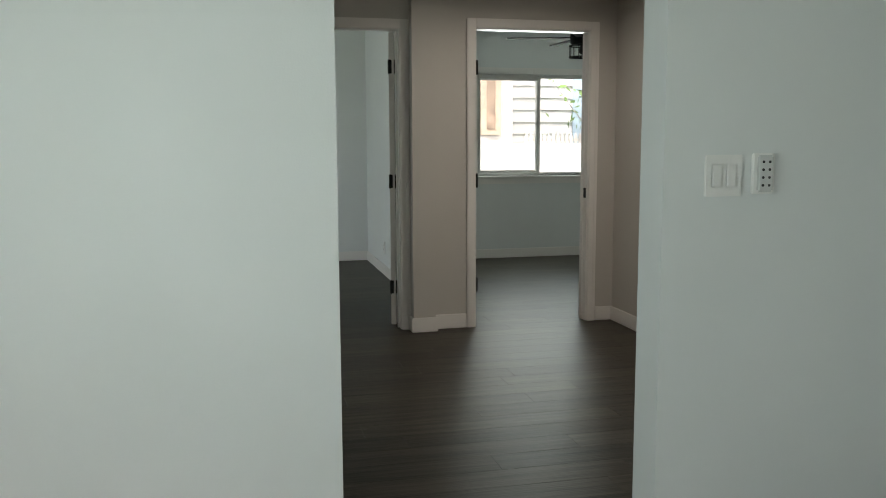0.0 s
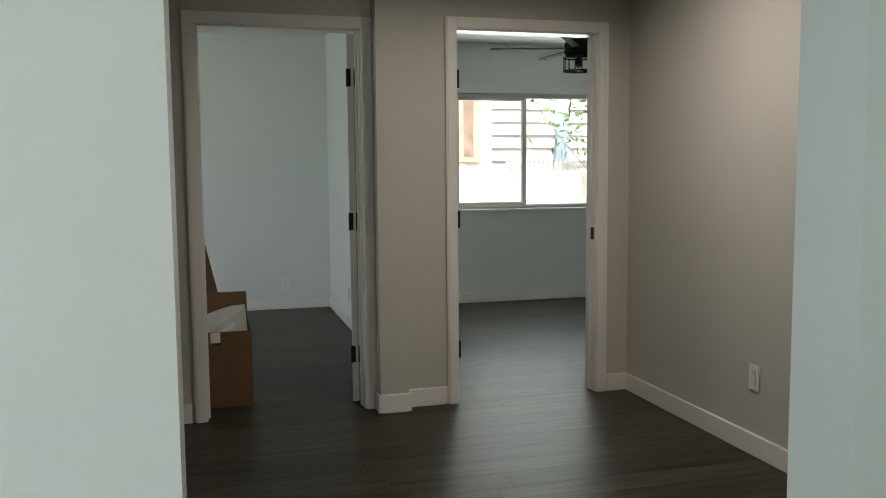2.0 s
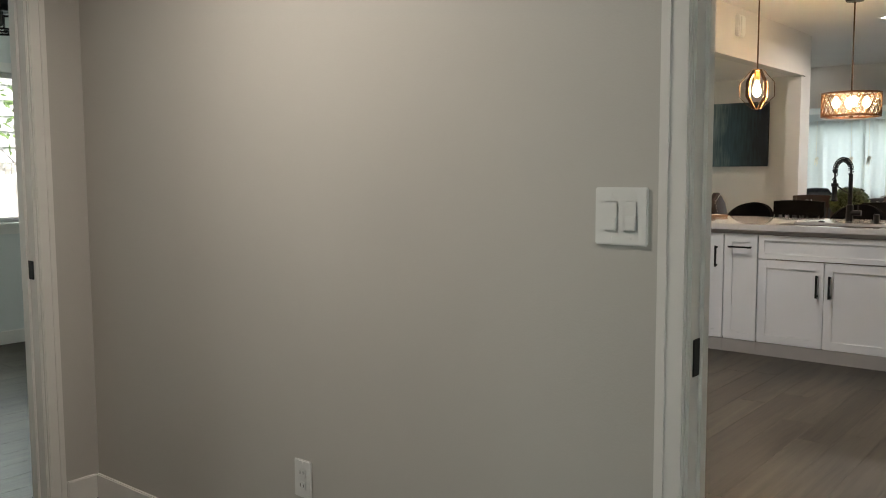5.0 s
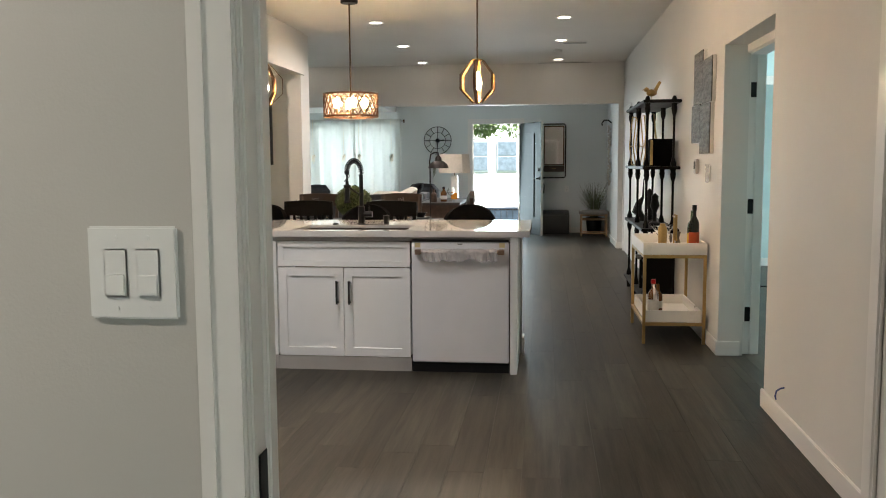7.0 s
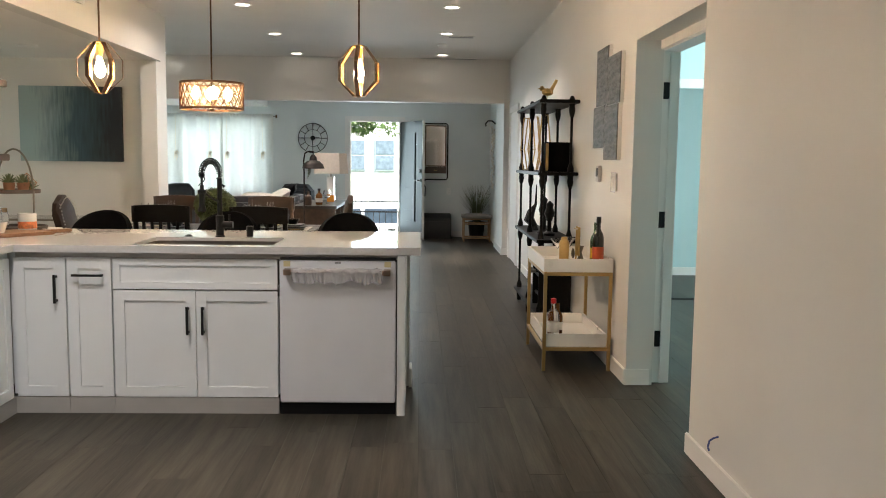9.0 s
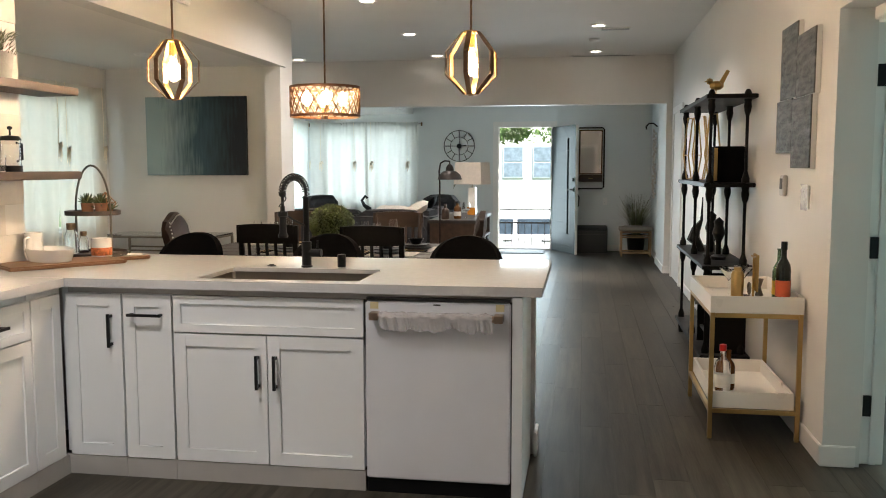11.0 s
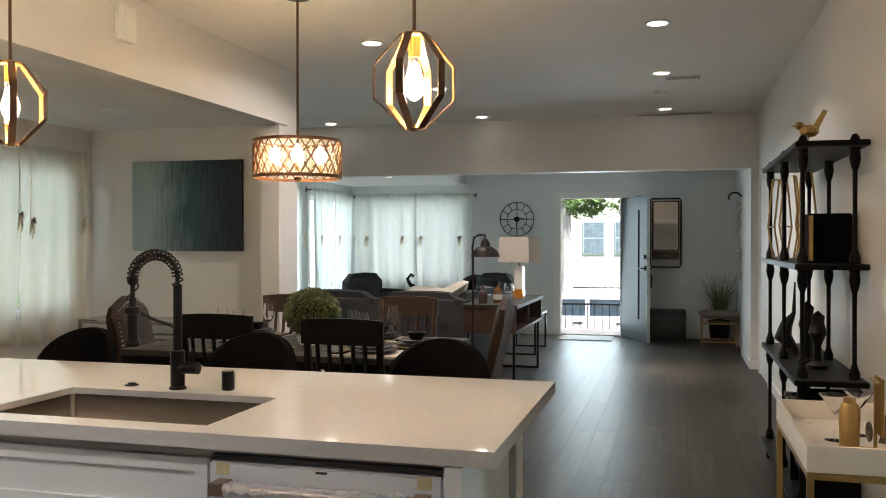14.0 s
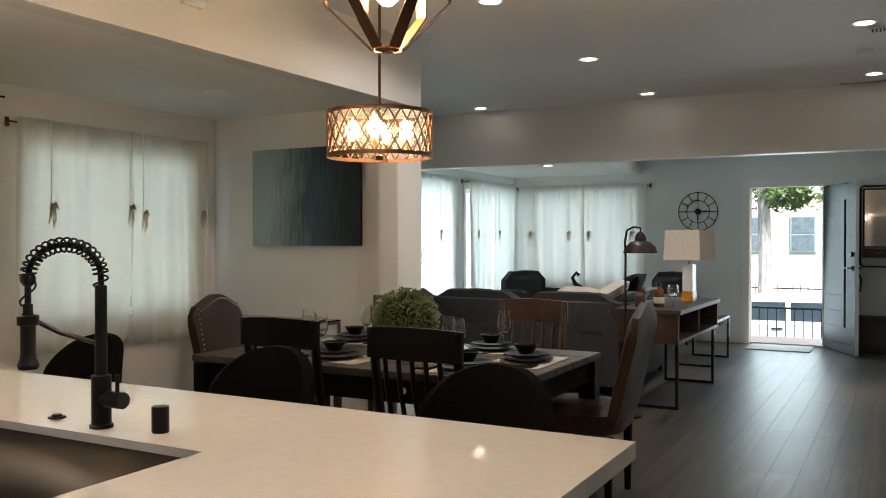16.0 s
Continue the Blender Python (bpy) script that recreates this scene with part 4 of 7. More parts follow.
# ---- curtains ----
def curtain(m, w, h, material, label, folds, seed, group="", ties=()):
    """Local x across, hanging from z = h to 0."""
    random.seed(seed)
    c = thing("curtain", m, label, "curtain", group)
    bm = bmesh.new()
    h += 0.035
    nx, nz = int(w * 90), 18
    ph = [random.uniform(0, 6.28) for _ in range(4)]
    rows = []
    for j in range(nz + 1):
        v = j / nz
        row = []
        for i in range(nx + 1):
            u = i / nx
            amp = 0.010 + 0.022 * (1 - v) ** 0.6
            loose = noise.noise((u * w * 3.1 + seed * 7.0, v * 0.9, 0.3 * seed))
            y = amp * (0.9 * math.sin(u * folds * 3.7 + ph[0] + 1.8 * loose) + 1.5 * loose + 0.25 * math.sin(u * folds * 8.9 + ph[1] + 0.9 * v))
            y += 0.006 * v ** 8 * math.sin(u * w * 75 + 3 * math.sin(u * 17 + ph[2]))
            row.append(bm.verts.new((u * w + 0.012 * math.sin(v * 5 + u * 9 + ph[3]) * (1 - v), y, v * h + 0.006 * math.sin(u * 40) * (1 - v))))
        rows.append(row)
    for j in range(nz):
        for i in range(nx):
            bm.faces.new((rows[j][i], rows[j][i + 1], rows[j + 1][i + 1], rows[j + 1][i]))
    o = part("cloth", bm, material, c)
    sol = o.modifiers.new("thickness", 'SOLIDIFY')
    sol.thickness = 0.0015
    for tx, tz in ties:
        k = tx * w
        y0 = -0.055
        bm = TUBE(bmesh.new(), [(k, y0, h), (k + 0.003, y0 - 0.004, (h + tz) / 2), (k, y0, tz)], 0.0035, 6)
        BALL(bm, (k, y0 - 0.006, tz), 0.010, 8, 6)
        for q, ln, lift in ((-0.022, 0.13, 0.004), (0.050, 0.035, 0.022), (0.012, 0.16, 0.002), (-0.008, 0.10, 0.010), (0.030, 0.12, 0.014)):
            PRISM(bm, [(k - 0.004, y0 - 0.008, tz), (k + q * 0.6 - 0.005, y0 - 0.014, tz + lift), (k + q - 0.006, y0 - 0.010, tz - ln), (k + q + 0.006, y0 - 0.010, tz - ln + 0.008), (k + q * 0.6 + 0.007, y0 - 0.014, tz + lift), (k + 0.005, y0 - 0.008, tz + 0.002)], (0, 0.002, 0))
        part("tie", bm, TIE, c, "knotted cloth tie")
    return c


TIE = cloth_sheer("tie_cloth", (0.93, 0.85, 0.72), 0.0, 0.6)


def rod(m, w, label, r=0.006, material=None, deep=0.075):
    o = thing("curtain_rod", m, label, "curtain rod")
    part("rod", CYL(bmesh.new(), (-0.04, -0.0, 0), (w + 0.04, 0, 0), r, seg=12), material or BRONZE, o)
    for x in (-0.03, w + 0.03):
        bm = bx(x - 0.010, x + 0.010, -0.005, deep, -0.006, 0.006, bev=0.002)
        B(bm, x - 0.014, x + 0.014, deep - 0.006, deep + 0.0005, -0.03, 0.03)
        part("bracket", bm, material or BRONZE, o)
        part("finial", BALL(bmesh.new(), (x + (-0.015 if x < 0 else 0.015), 0, 0), r * 1.5, 12, 8), material or BRONZE, o)
    return o


# nook
rod(pose(9.80, 7.765, 2.12), 1.68, "slim bronze curtain rod of the nook window", deep=0.034)
curtain(pose(9.80, 7.733, 0.60), 0.92, 1.52, CREAM, "cream linen curtain with cloth ties in the nook", 5, 1, "nook curtains", [(0.22, 0.99), (0.93, 1.0)])
curtain(pose(10.70, 7.733, 0.58), 0.80, 1.54, CREAM, "cream linen curtain with cloth ties in the nook", 5, 2, "nook curtains", [(0.10, 0.98), (0.85, 1.0)])
rod(pose(8.6, 7.72, 2.26), 1.05, "black curtain rod end further along the nook wall", material=BLACK)
# front window: across runs along -y
rod(pose(17.95, 7.75, 2.11, 0, 0, -90), 1.92, "slim dark curtain rod of the front window")
curtain(pose(17.925, 7.74, 0.42, 0, 0, -90), 1.02, 1.69, SHEER, "sheer white curtain with cloth ties at the front window", 6, 3, "front curtains", [(0.2, 1.05), (0.78, 1.05)])
curtain(pose(17.925, 6.76, 0.42, 0, 0, -90), 0.92, 1.69, SHEER, "sheer white curtain with cloth ties at the front window", 6, 4, "front curtains", [(0.12, 1.05), (0.80, 1.05)])
rod(pose(16.32, 7.77, 2.13), 1.55, "slim dark curtain rod of the side window")
curtain(pose(16.30, 7.745, 0.42), 0.80, 1.71, SHEER, "sheer white curtain at the side window", 6, 5, "side curtains", [(0.2, 1.05)])
curtain(pose(17.05, 7.745, 0.42), 0.78, 1.71, SHEER, "sheer white curtain at the side window", 6, 6, "side curtains", [(0.1, 1.05), (0.85, 1.05)])
rod(pose(14.85, 7.77, 2.13), 1.12, "slim dark curtain rod of the far side window")
curtain(pose(14.85, 7.745, 0.42), 1.12, 1.71, SHEER, "sheer white curtain at the far side window", 7, 7, "side curtains", [(0.5, 1.05), (0.92, 1.05)])

# ---- dining and living furniture ----
WALNUT = mat("walnut_wood", (0.052, 0.028, 0.018), 0.4, var=0.35, scale=3, stretch=(1, 6, 6), bump=0.08, bscale=30)
OAKTOP = mat("grey_brown_tabletop", (0.052, 0.046, 0.043), 0.42, var=0.3, scale=3, stretch=(6, 1, 6), bump=0.08, bscale=30, Specular_IOR_Level=0.25)
LEATHER = mat("brown_leather", (0.032, 0.018, 0.0115), 0.5, var=0.2, scale=12, bump=0.15, bscale=160, Specular_IOR_Level=0.2)
GREYCLOTH = mat("charcoal_sofa_fabric", (0.036, 0.036, 0.040), 0.9, var=0.2, scale=14, bump=0.3, bscale=320)
IVORY = mat("ivory_textile", (0.66, 0.61, 0.55), 0.9, var=0.1, scale=9, bump=0.5, bscale=60)
LINEN = mat("linen_shade", (0.62, 0.56, 0.50), 0.8, var=0.05, scale=30, bump=0.15, bscale=300)
CERAM = mat("white_ceramic", (0.80, 0.79, 0.76), 0.18, var=0.02, bump=0)
AMBER = mat("amber_glass_base", (0.60, 0.24, 0.03), 0.15, var=0.15, bump=0)
GREEN = mat("boxwood_leaf", (0.05, 0.08, 0.02), 0.55, var=0.5, scale=14, bump=0, col2=(0.13, 0.16, 0.05))
REED = mat("dry_reed", (0.13, 0.14, 0.07), 0.7, var=0.4, scale=5, bump=0)
CORK = mat("cork", (0.42, 0.27, 0.15), 0.8, var=0.2, scale=60)
BOARD = mat("acacia_board", (0.19, 0.095, 0.048), 0.45, var=0.3, scale=4, stretch=(1, 6, 6))
SHELFW = mat("grey_shelf_wood", (0.075, 0.054, 0.042), 0.55, var=0.3, scale=3, stretch=(1, 8, 8), bump=0.1)
LABELW = mat("paper_label", (0.75, 0.73, 0.68), 0.7)


def soft(x0, x1, y0, y1, z0, z1, bev=0.04, puff=0.0):
    bm = B(bmesh.new(), x0, x1, y0, y1, z0, z1)
    bmesh.ops.subdivide_edges(bm, edges=bm.edges[:], cuts=5, use_grid_fill=True)
    c = Vector(((x0 + x1) / 2, (y0 + y1) / 2, (z0 + z1) / 2))
    h = Vector(((x1 - x0) / 2, (y1 - y0) / 2, (z1 - z0) / 2))
    for v in bm.verts:
        d = v.co - c
        q = Vector((d.x / h.x, d.y / h.y, d.z / h.z))
        for k in range(3):
            a, b = q[(k + 1) % 3], q[(k + 2) % 3]
            far = max(abs(a), abs(b))
            pull = (bev if far > 0.99 else 0.0) * (1.0 if abs(q[k]) > 0.99 else 0.0)
            d[k] -= math.copysign(min(pull, h[k] * 0.5), q[k]) if abs(q[k]) > 0.99 else 0
            if puff and abs(q[k]) > 0.99:
                d[k] += math.copysign(puff, q[k]) * (1 - a * a) * (1 - b * b)
        d += 0.006 * Vector((noise.noise(v.co * 5), noise.noise(v.co * 5 + Vector((9, 0, 0))), noise.noise(v.co * 5 + Vector((0, 9, 0)))))
        v.co = c + d
    return bm


# dining table: along y
TX0, TX1, TY0, TY1 = 9.60, 10.72, 4.15, 6.03
dt = thing("dining_table", pose((TX0 + TX1) / 2, (TY0 + TY1) / 2, 0), "dark rectangular dining table set for a meal", "table")
hw, hl = (TX1 - TX0) / 2, (TY1 - TY0) / 2
for i in range(5):
    w = 2 * hw / 5
    part("top_board", bx(-hw + i * w + 0.001, -hw + (i + 1) * w - 0.001, -hl, hl, 0.715, 0.75, bev=0.003), OAKTOP, dt)
for s in (-1, 1):
    part("apron", bx(s * (hw - 0.05) - 0.012, s * (hw - 0.05) + 0.012, -hl + 0.06, hl - 0.06, 0.60, 0.713), BLACKWOOD, dt)
    part("end_apron", bx(-hw + 0.07, hw - 0.07, s * (hl - 0.05) - 0.012, s * (hl - 0.05) + 0.012, 0.60, 0.713), BLACKWOOD, dt)
    for q in (-1, 1):
        part("leg", bx(s * (hw - 0.05) - 0.045, s * (hw - 0.05) + 0.045, q * (hl - 0.05) - 0.045, q * (hl - 0.05) + 0.045, 0, 0.714, bev=0.005), BLACKWOOD, dt)
for y in (-0.35, 0.42):
    part("knob", BALL(bmesh.new(), (-hw + 0.026, y, 0.66), 0.017, 12, 8), CERAM, dt, "small white drawer knob")


def slat_chair(name="dining_chair"):
    c = thing(name, pose(0, 0, 0), "black wooden dining chair with a curved slatted back", "chair", "chairs round the table")
    part("seat", bx(-0.22, 0.22, -0.22, 0.22, 0.44, 0.475, bev=0.01), BLACKWOOD, c)
    for x in (-0.2, 0.2):
        part("leg", bx(x - 0.02, x + 0.02, 0.17, 0.21, 0, 0.44), BLACKWOOD, c)
        part("leg", TUBE(bmesh.new(), [(x, -0.19, 0), (x, -0.19, 0.45), (x, -0.235, 0.72), (x, -0.275, 0.98)], [0.021, 0.023, 0.022, 0.018], 6), BLACKWOOD, c)
    def rail(z0, z1, y, bow):
        bm, n = bmesh.new(), 12
        ring = []
        for i in range(n + 1):
            u = -1 + 2 * i / n
            yy = y - bow * (1 - u * u)
            ring.append([bm.verts.new((u * 0.225, yy + a, z + 0.012 * (1 - u * u) * (1 if z == z1 else 0))) for a, z in ((-0.011, z0), (0.011, z0), (0.011, z1), (-0.011, z1))])
        for a, b in zip(ring, ring[1:]):
            for k in range(4):
                bm.faces.new((a[k], a[(k + 1) % 4], b[(k + 1) % 4], b[k]))
        bm.faces.new(ring[0])
        bm.faces.new(ring[-1])
        return bm
    part("top_rail", rail(0.86, 0.985, -0.268, 0.03), BLACKWOOD, c)
    part("lower_rail", rail(0.57, 0.61, -0.215, 0.02), BLACKWOOD, c)
    for i in range(5):
        x = -0.13 + i * 0.065
        part("slat", TUBE(bmesh.new(), [(x, -0.232, 0.60), (x, -0.272, 0.74), (x, -0.29, 0.87)], 0.0125, 4), BLACKWOOD, c)
    for x in (-0.2, 0.2):
        part("side_stretcher", bx(x - 0.01, x + 0.01, -0.18, 0.18, 0.2, 0.225), BLACKWOOD, c)
    return c


chair_a = slat_chair()
chair_a.matrix_basis = pose(9.66, 5.27, 0, 0, 0, -90)
copy_thing(chair_a, pose(9.57, 4.49, 0, 0, 0, -90))
far_c = copy_thing(chair_a, pose(10.82, 4.70, 0, 0, 0, 90))
far_d = copy_thing(chair_a, pose(10.82, 5.62, 0, 0, 0, 90))
for o in (far_c, far_d):
    o["label"] = "walnut brown dining chair with a slatted back"
    for k in o.children:
        k.data = k.data.copy()
        k.data.materials[0] = WALNUT


def parson(m, label, nails):
    c = thing("upholstered_chair", m, label, "chair", "head chairs at the table")
    part("seat", soft(-0.25, 0.25, -0.24, 0.26, 0.36, 0.50, 0.025, 0.012), LEATHER, c)
    bm, n, nz = bmesh.new(), 14, 10
    def top(u):
        return 1.0 + 0.035 * math.cos(u * math.pi) + (0.0 if abs(u) < 0.86 else -0.05 * (abs(u) - 0.86) / 0.14)
    F, K = [], []
    for j in range(nz + 1):
        v = j / nz
        rf, rk = [], []
        for i in range(n + 1):
            u = -1 + 2 * i / n
            z = 0.42 + (top(u) - 0.42) * v
            y = -0.22 - 0.12 * v
            th = 0.045 * (1 - 0.3 * u ** 4) * (1.0 if 0 < j < nz else 0.55)
            rf.append(bm.verts.new((u * 0.235, y + th, z)))
            rk.append(bm.verts.new((u * 0.235, y - th * 0.7, z)))
        F.append(rf)
        K.append(rk)
    for j in range(nz):
        for i in range(n):
            bm.faces.new((F[j][i], F[j][i + 1], F[j + 1][i + 1], F[j + 1][i]))
            bm.faces.new((K[j][i + 1], K[j][i], K[j + 1][i], K[j + 1][i + 1]))
        for i in (0, n):
            bm.faces.new((F[j][i], F[j + 1][i], K[j + 1][i], K[j][i]))
    for i in range(n):
        bm.faces.new((F[nz][i], F[nz][i + 1], K[nz][i + 1], K[nz][i]))
        bm.faces.new((F[0][i], F[0][i + 1], K[0][i + 1], K[0][i]))
    part("backrest", bm, LEATHER, c)
    for x in (-0.21, 0.21):
        for y in (-0.2, 0.21):
            part("leg", CYL(bmesh.new(), (x, y, 0), (x, y, 0.37), 0.018, 0.026, 8), BLACKWOOD, c)
    if nails:
        k = 0
        bm = bmesh.new()
        for s in (-1, 1):
            for i in range(18):
                v = 0.1 + i * 0.049
                BALL(bm, (s * 0.222, -0.22 - 0.12 * v + 0.042, 0.42 + 0.58 * v), 0.0052, 8, 5)
        for i in range(22):
            u = -0.9 + 1.8 * i / 21
            BALL(bm, (u * 0.235, -0.325 + 0.032, top(u) - 0.022), 0.0052, 8, 5)
        part("nailheads", bm, mat("pewter_nails", (0.6, 0.55, 0.5), 0.3, metal=1.0), c, "row of pewter nailheads")["kind"] = "stuff"
    return c


parson(pose(10.13, 5.99, 0, 0, 0, 187), "brown leather head chair with nailhead trim", True)
parson(pose(10.60, 4.22, 0, 0, 0, 3), "dark brown leather head chair at the table end", False)


def stool(m):
    s = thing("bar_stool", m, "black bar stool with a rounded upholstered back", "bar stool", "stools at the counter")
    part("seat", LATHE(bmesh.new(), (0, 0, 0.60), [(0.001, 0), (0.18, 0), (0.20, 0.02), (0.20, 0.06), (0.17, 0.085), (0.001, 0.09)], 28), BLACKCLOTH, s)
    bm, n, nz = bmesh.new(), 20, 8
    F, K = [], []
    for j in range(nz + 1):
        v = j / nz
        rf, rk = [], []
        for i in range(n + 1):
            u = -1 + 2 * i / n
            top = 1.005 - 0.235 * (1 - math.sqrt(max(0.0, 1 - (u * 0.985) ** 2)))
            a = u * 1.15
            r = 0.205 + 0.02 * v
            z = 0.66 + (top - 0.66) * v
            rf.append(bm.verts.new(((r - 0.016) * math.sin(a), -(r - 0.016) * math.cos(a), z)))
            rk.append(bm.verts.new(((r + 0.016) * math.sin(a), -(r + 0.016) * math.cos(a), z)))
        F.append(rf)
        K.append(rk)
    for j in range(nz):
        for i in range(n):
            bm.faces.new((F[j][i], F[j][i + 1], F[j + 1][i + 1], F[j + 1][i]))
            bm.faces.new((K[j][i + 1], K[j][i], K[j + 1][i], K[j + 1][i + 1]))
        for i in (0, n):
            bm.faces.new((F[j][i], F[j + 1][i], K[j + 1][i], K[j][i]))
    for i in range(n):
        bm.faces.new((F[nz][i], F[nz][i + 1], K[nz][i + 1], K[nz][i]))
        bm.faces.new((F[0][i], F[0][i + 1], K[0][i + 1], K[0][i]))
    part("backrest", bm, BLACKCLOTH, s)
    for x in (-1, 1):
        for y in (-1, 1):
            part("leg", TUBE(bmesh.new(), [(x * 0.20, y * 0.20, 0), (x * 0.13, y * 0.13, 0.61)], 0.014, 8), BLACK, s)
    part("foot_ring", TUBE(bmesh.new(), [(0.235 * math.cos(2 * math.pi * i / 24), 0.235 * math.sin(2 * math.pi * i / 24), 0.2) for i in range(24)], 0.009, 6, True), BLACK, s)
    return s


s1 = stool(pose(8.24, 3.72, 0, 0, 0, 90))
copy_thing(s1, pose(8.26, 4.52, 0, 0, 0, 92))
copy_thing(s1, pose(8.25, 5.36, 0, 0, 0, 88))

# table setting
def goblet(m, h, r, label, group="glasses on the table"):
    g = thing("wine_glass", m, label, "glass", group)
    part("bowl", LATHE(bmesh.new(), (0, 0, 0), [(0.001, 0), (0.034, 0), (0.034, 0.002), (0.006, 0.006), (0.0035, 0.012), (0.0035, h * 0.42), (r * 0.6, h * 0.47), (r, h * 0.62), (r * 0.98, h * 0.75), (r * 0.78, h), (r * 0.74, h), (r * 0.93, h * 0.75), (r * 0.94, h * 0.63), (r * 0.55, h * 0.49), (0.001, h * 0.46)], 22), CLEAR, g)
    return g


g0 = goblet(pose(9.92, 5.42, 0.752), 0.22, 0.038, "clear stemmed wine glass on the dining table")
for x, y in ((10.05, 5.60), (9.95, 4.62), (10.08, 4.74), (10.45, 4.60), (10.48, 5.5)):
    copy_thing(g0, pose(x, y, 0.752))


def setting_for(x, y, rz):
    p = thing("placemat", pose(x, y, 0.7515, 0, 0, rz), "pale woven placemat on the table", "placemat", "place settings")
    part("mat", bx(-0.22, 0.22, -0.15, 0.15, 0, 0.004, bev=0.001), mat("woven_mat", (0.5, 0.46, 0.42), 0.9, bump=0.4, bscale=150), p)
    q = thing("plate_stack", pose(x, y, 0.756, 0, 0, rz), "stack of glossy black plates with a bowl", "plates", "place settings")
    PL = mat("black_stoneware", (0.006, 0.006, 0.007), 0.3, var=0.1, bump=0, Specular_IOR_Level=0.2)
    part("dinner_plate", LATHE(bmesh.new(), (0, 0, 0), [(0.001, 0), (0.08, 0), (0.135, 0.016), (0.135, 0.02), (0.08, 0.008), (0.001, 0.008)], 30), PL, q)
    part("side_plate", LATHE(bmesh.new(), (0, 0, 0.021), [(0.001, 0), (0.07, 0), (0.11, 0.014), (0.11, 0.018), (0.07, 0.008), (0.001, 0.008)], 30), PL, q)
    part("bowl", LATHE(bmesh.new(), (0, 0, 0.038), [(0.001, 0), (0.035, 0), (0.062, 0.045), (0.059, 0.045), (0.03, 0.006), (0.001, 0.006)], 26), PL, q)
    n = thing("cutlery", pose(x, y, 0.756, 0, 0, rz), "gold cutlery on a dark napkin", "cutlery", "place settings")
    part("napkin", bx(-0.215, -0.135, -0.12, 0.12, 0, 0.006, bev=0.002), BLACKCLOTH, n)
    for dx in (-0.195, -0.165):
        part("fork", bx(dx - 0.004, dx + 0.004, -0.1, 0.1, 0.007, 0.010, bev=0.001), BRASS, n)


setting_for(9.83, 5.27, -90)
setting_for(9.80, 4.50, -90)
setting_for(10.50, 4.70, 90)
setting_for(10.50, 5.60, 90)
setting_for(10.18, 4.36, 0)
random.seed(3)
pb = thing("boxwood_ball", pose(10.12, 5.02, 0.752), "round clipped boxwood plant in a low pot on the table", "plant")
part("pot", LATHE(bmesh.new(), (0, 0, 0), [(0.001, 0), (0.08, 0), (0.10, 0.05), (0.10, 0.06), (0.001, 0.06)], 24), CERAM, pb)
bm = bmesh.new()
for i in range(4200):
    v = Vector((random.gauss(0, 1), random.gauss(0, 1), random.gauss(0, 1))).normalized()
    r = 0.178 * (random.uniform(0.80, 1.0) + 0.06 * noise.noise(v * 4))
    p = Vector((0, 0, 0.20)) + Vector((v.x * r, v.y * r, v.z * r * 0.86))
    a = (v + Vector((random.gauss(0, 0.6), random.gauss(0, 0.6), random.gauss(0, 0.6)))).normalized()
    b = a.orthogonal().normalized()
    k = [bm.verts.new(p + q) for q in (a * 0.013, b * 0.007, -a * 0.008, -b * 0.007)]
    bm.faces.new(k)
part("foliage", bm, GREEN, pb, smooth=False)
part("core", BALL(bmesh.new(), (0, 0, 0.20), 0.148, 18, 12, 0.86), mat("dark_foliage_core", (0.02, 0.03, 0.01), 0.9), pb)

# painting
BAMBOO_PINE = mat("pine_stretcher", (0.45, 0.33, 0.2), 0.6, var=0.2)
pt = thing("abstract_painting", pose(11.66, 6.84, 1.695, 0, 0, -90), "unframed abstract canvas fading from grey-teal to near black", "painting")
PAINT = bpy.data.materials.new("abstract_canvas")
PAINT.use_nodes = True
N, L = PAINT.node_tree.nodes, PAINT.node_tree.links
tc = N.new("ShaderNodeTexCoord")
sx = N.new("ShaderNodeSeparateXYZ")
L.new(tc.outputs["Object"], sx.inputs[0])
mp = N.new("ShaderNodeMapping")
mp.inputs["Scale"].default_value = (26, 1, 2.5)
L.new(tc.outputs["Object"], mp.inputs["Vector"])
nz = N.new("ShaderNodeTexNoise")
nz.inputs["Scale"].default_value, nz.inputs["Detail"].default_value = 1.6, 7
L.new(mp.outputs[0], nz.inputs["Vector"])
big = N.new("ShaderNodeTexNoise")
big.inputs["Scale"].default_value = 3.0
L.new(tc.outputs["Object"], big.inputs["Vector"])
ad = N.new("ShaderNodeMath")
ad.operation = 'MULTIPLY_ADD'
L.new(nz.outputs["Fac"], ad.inputs[0])
ad.inputs[1].default_value = 0.42
L.new(sx.outputs["X"], ad.inputs[2])
ad2 = N.new("ShaderNodeMath")
ad2.operation = 'MULTIPLY_ADD'
L.new(big.outputs["Fac"], ad2.inputs[0])
ad2.inputs[1].default_value = 0.35
L.new(ad.outputs[0], ad2.inputs[2])
rp = N.new("ShaderNodeValToRGB")
rp.color_ramp.elements[0].position, rp.color_ramp.elements[1].position = 0.02, 0.80
rp.color_ramp.elements[0].color, rp.color_ramp.elements[1].color = (0.29, 0.37, 0.37, 1), (0.005, 0.008, 0.012, 1)
e = rp.color_ramp.elements.new(0.42)
e.color = (0.034, 0.074, 0.092, 1)
L.new(ad2.outputs[0], rp.inputs["Fac"])
L.new(rp.outputs["Color"], N["Principled BSDF"].inputs["Base Color"])
N["Principled BSDF"].inputs["Roughness"].default_value = 0.55
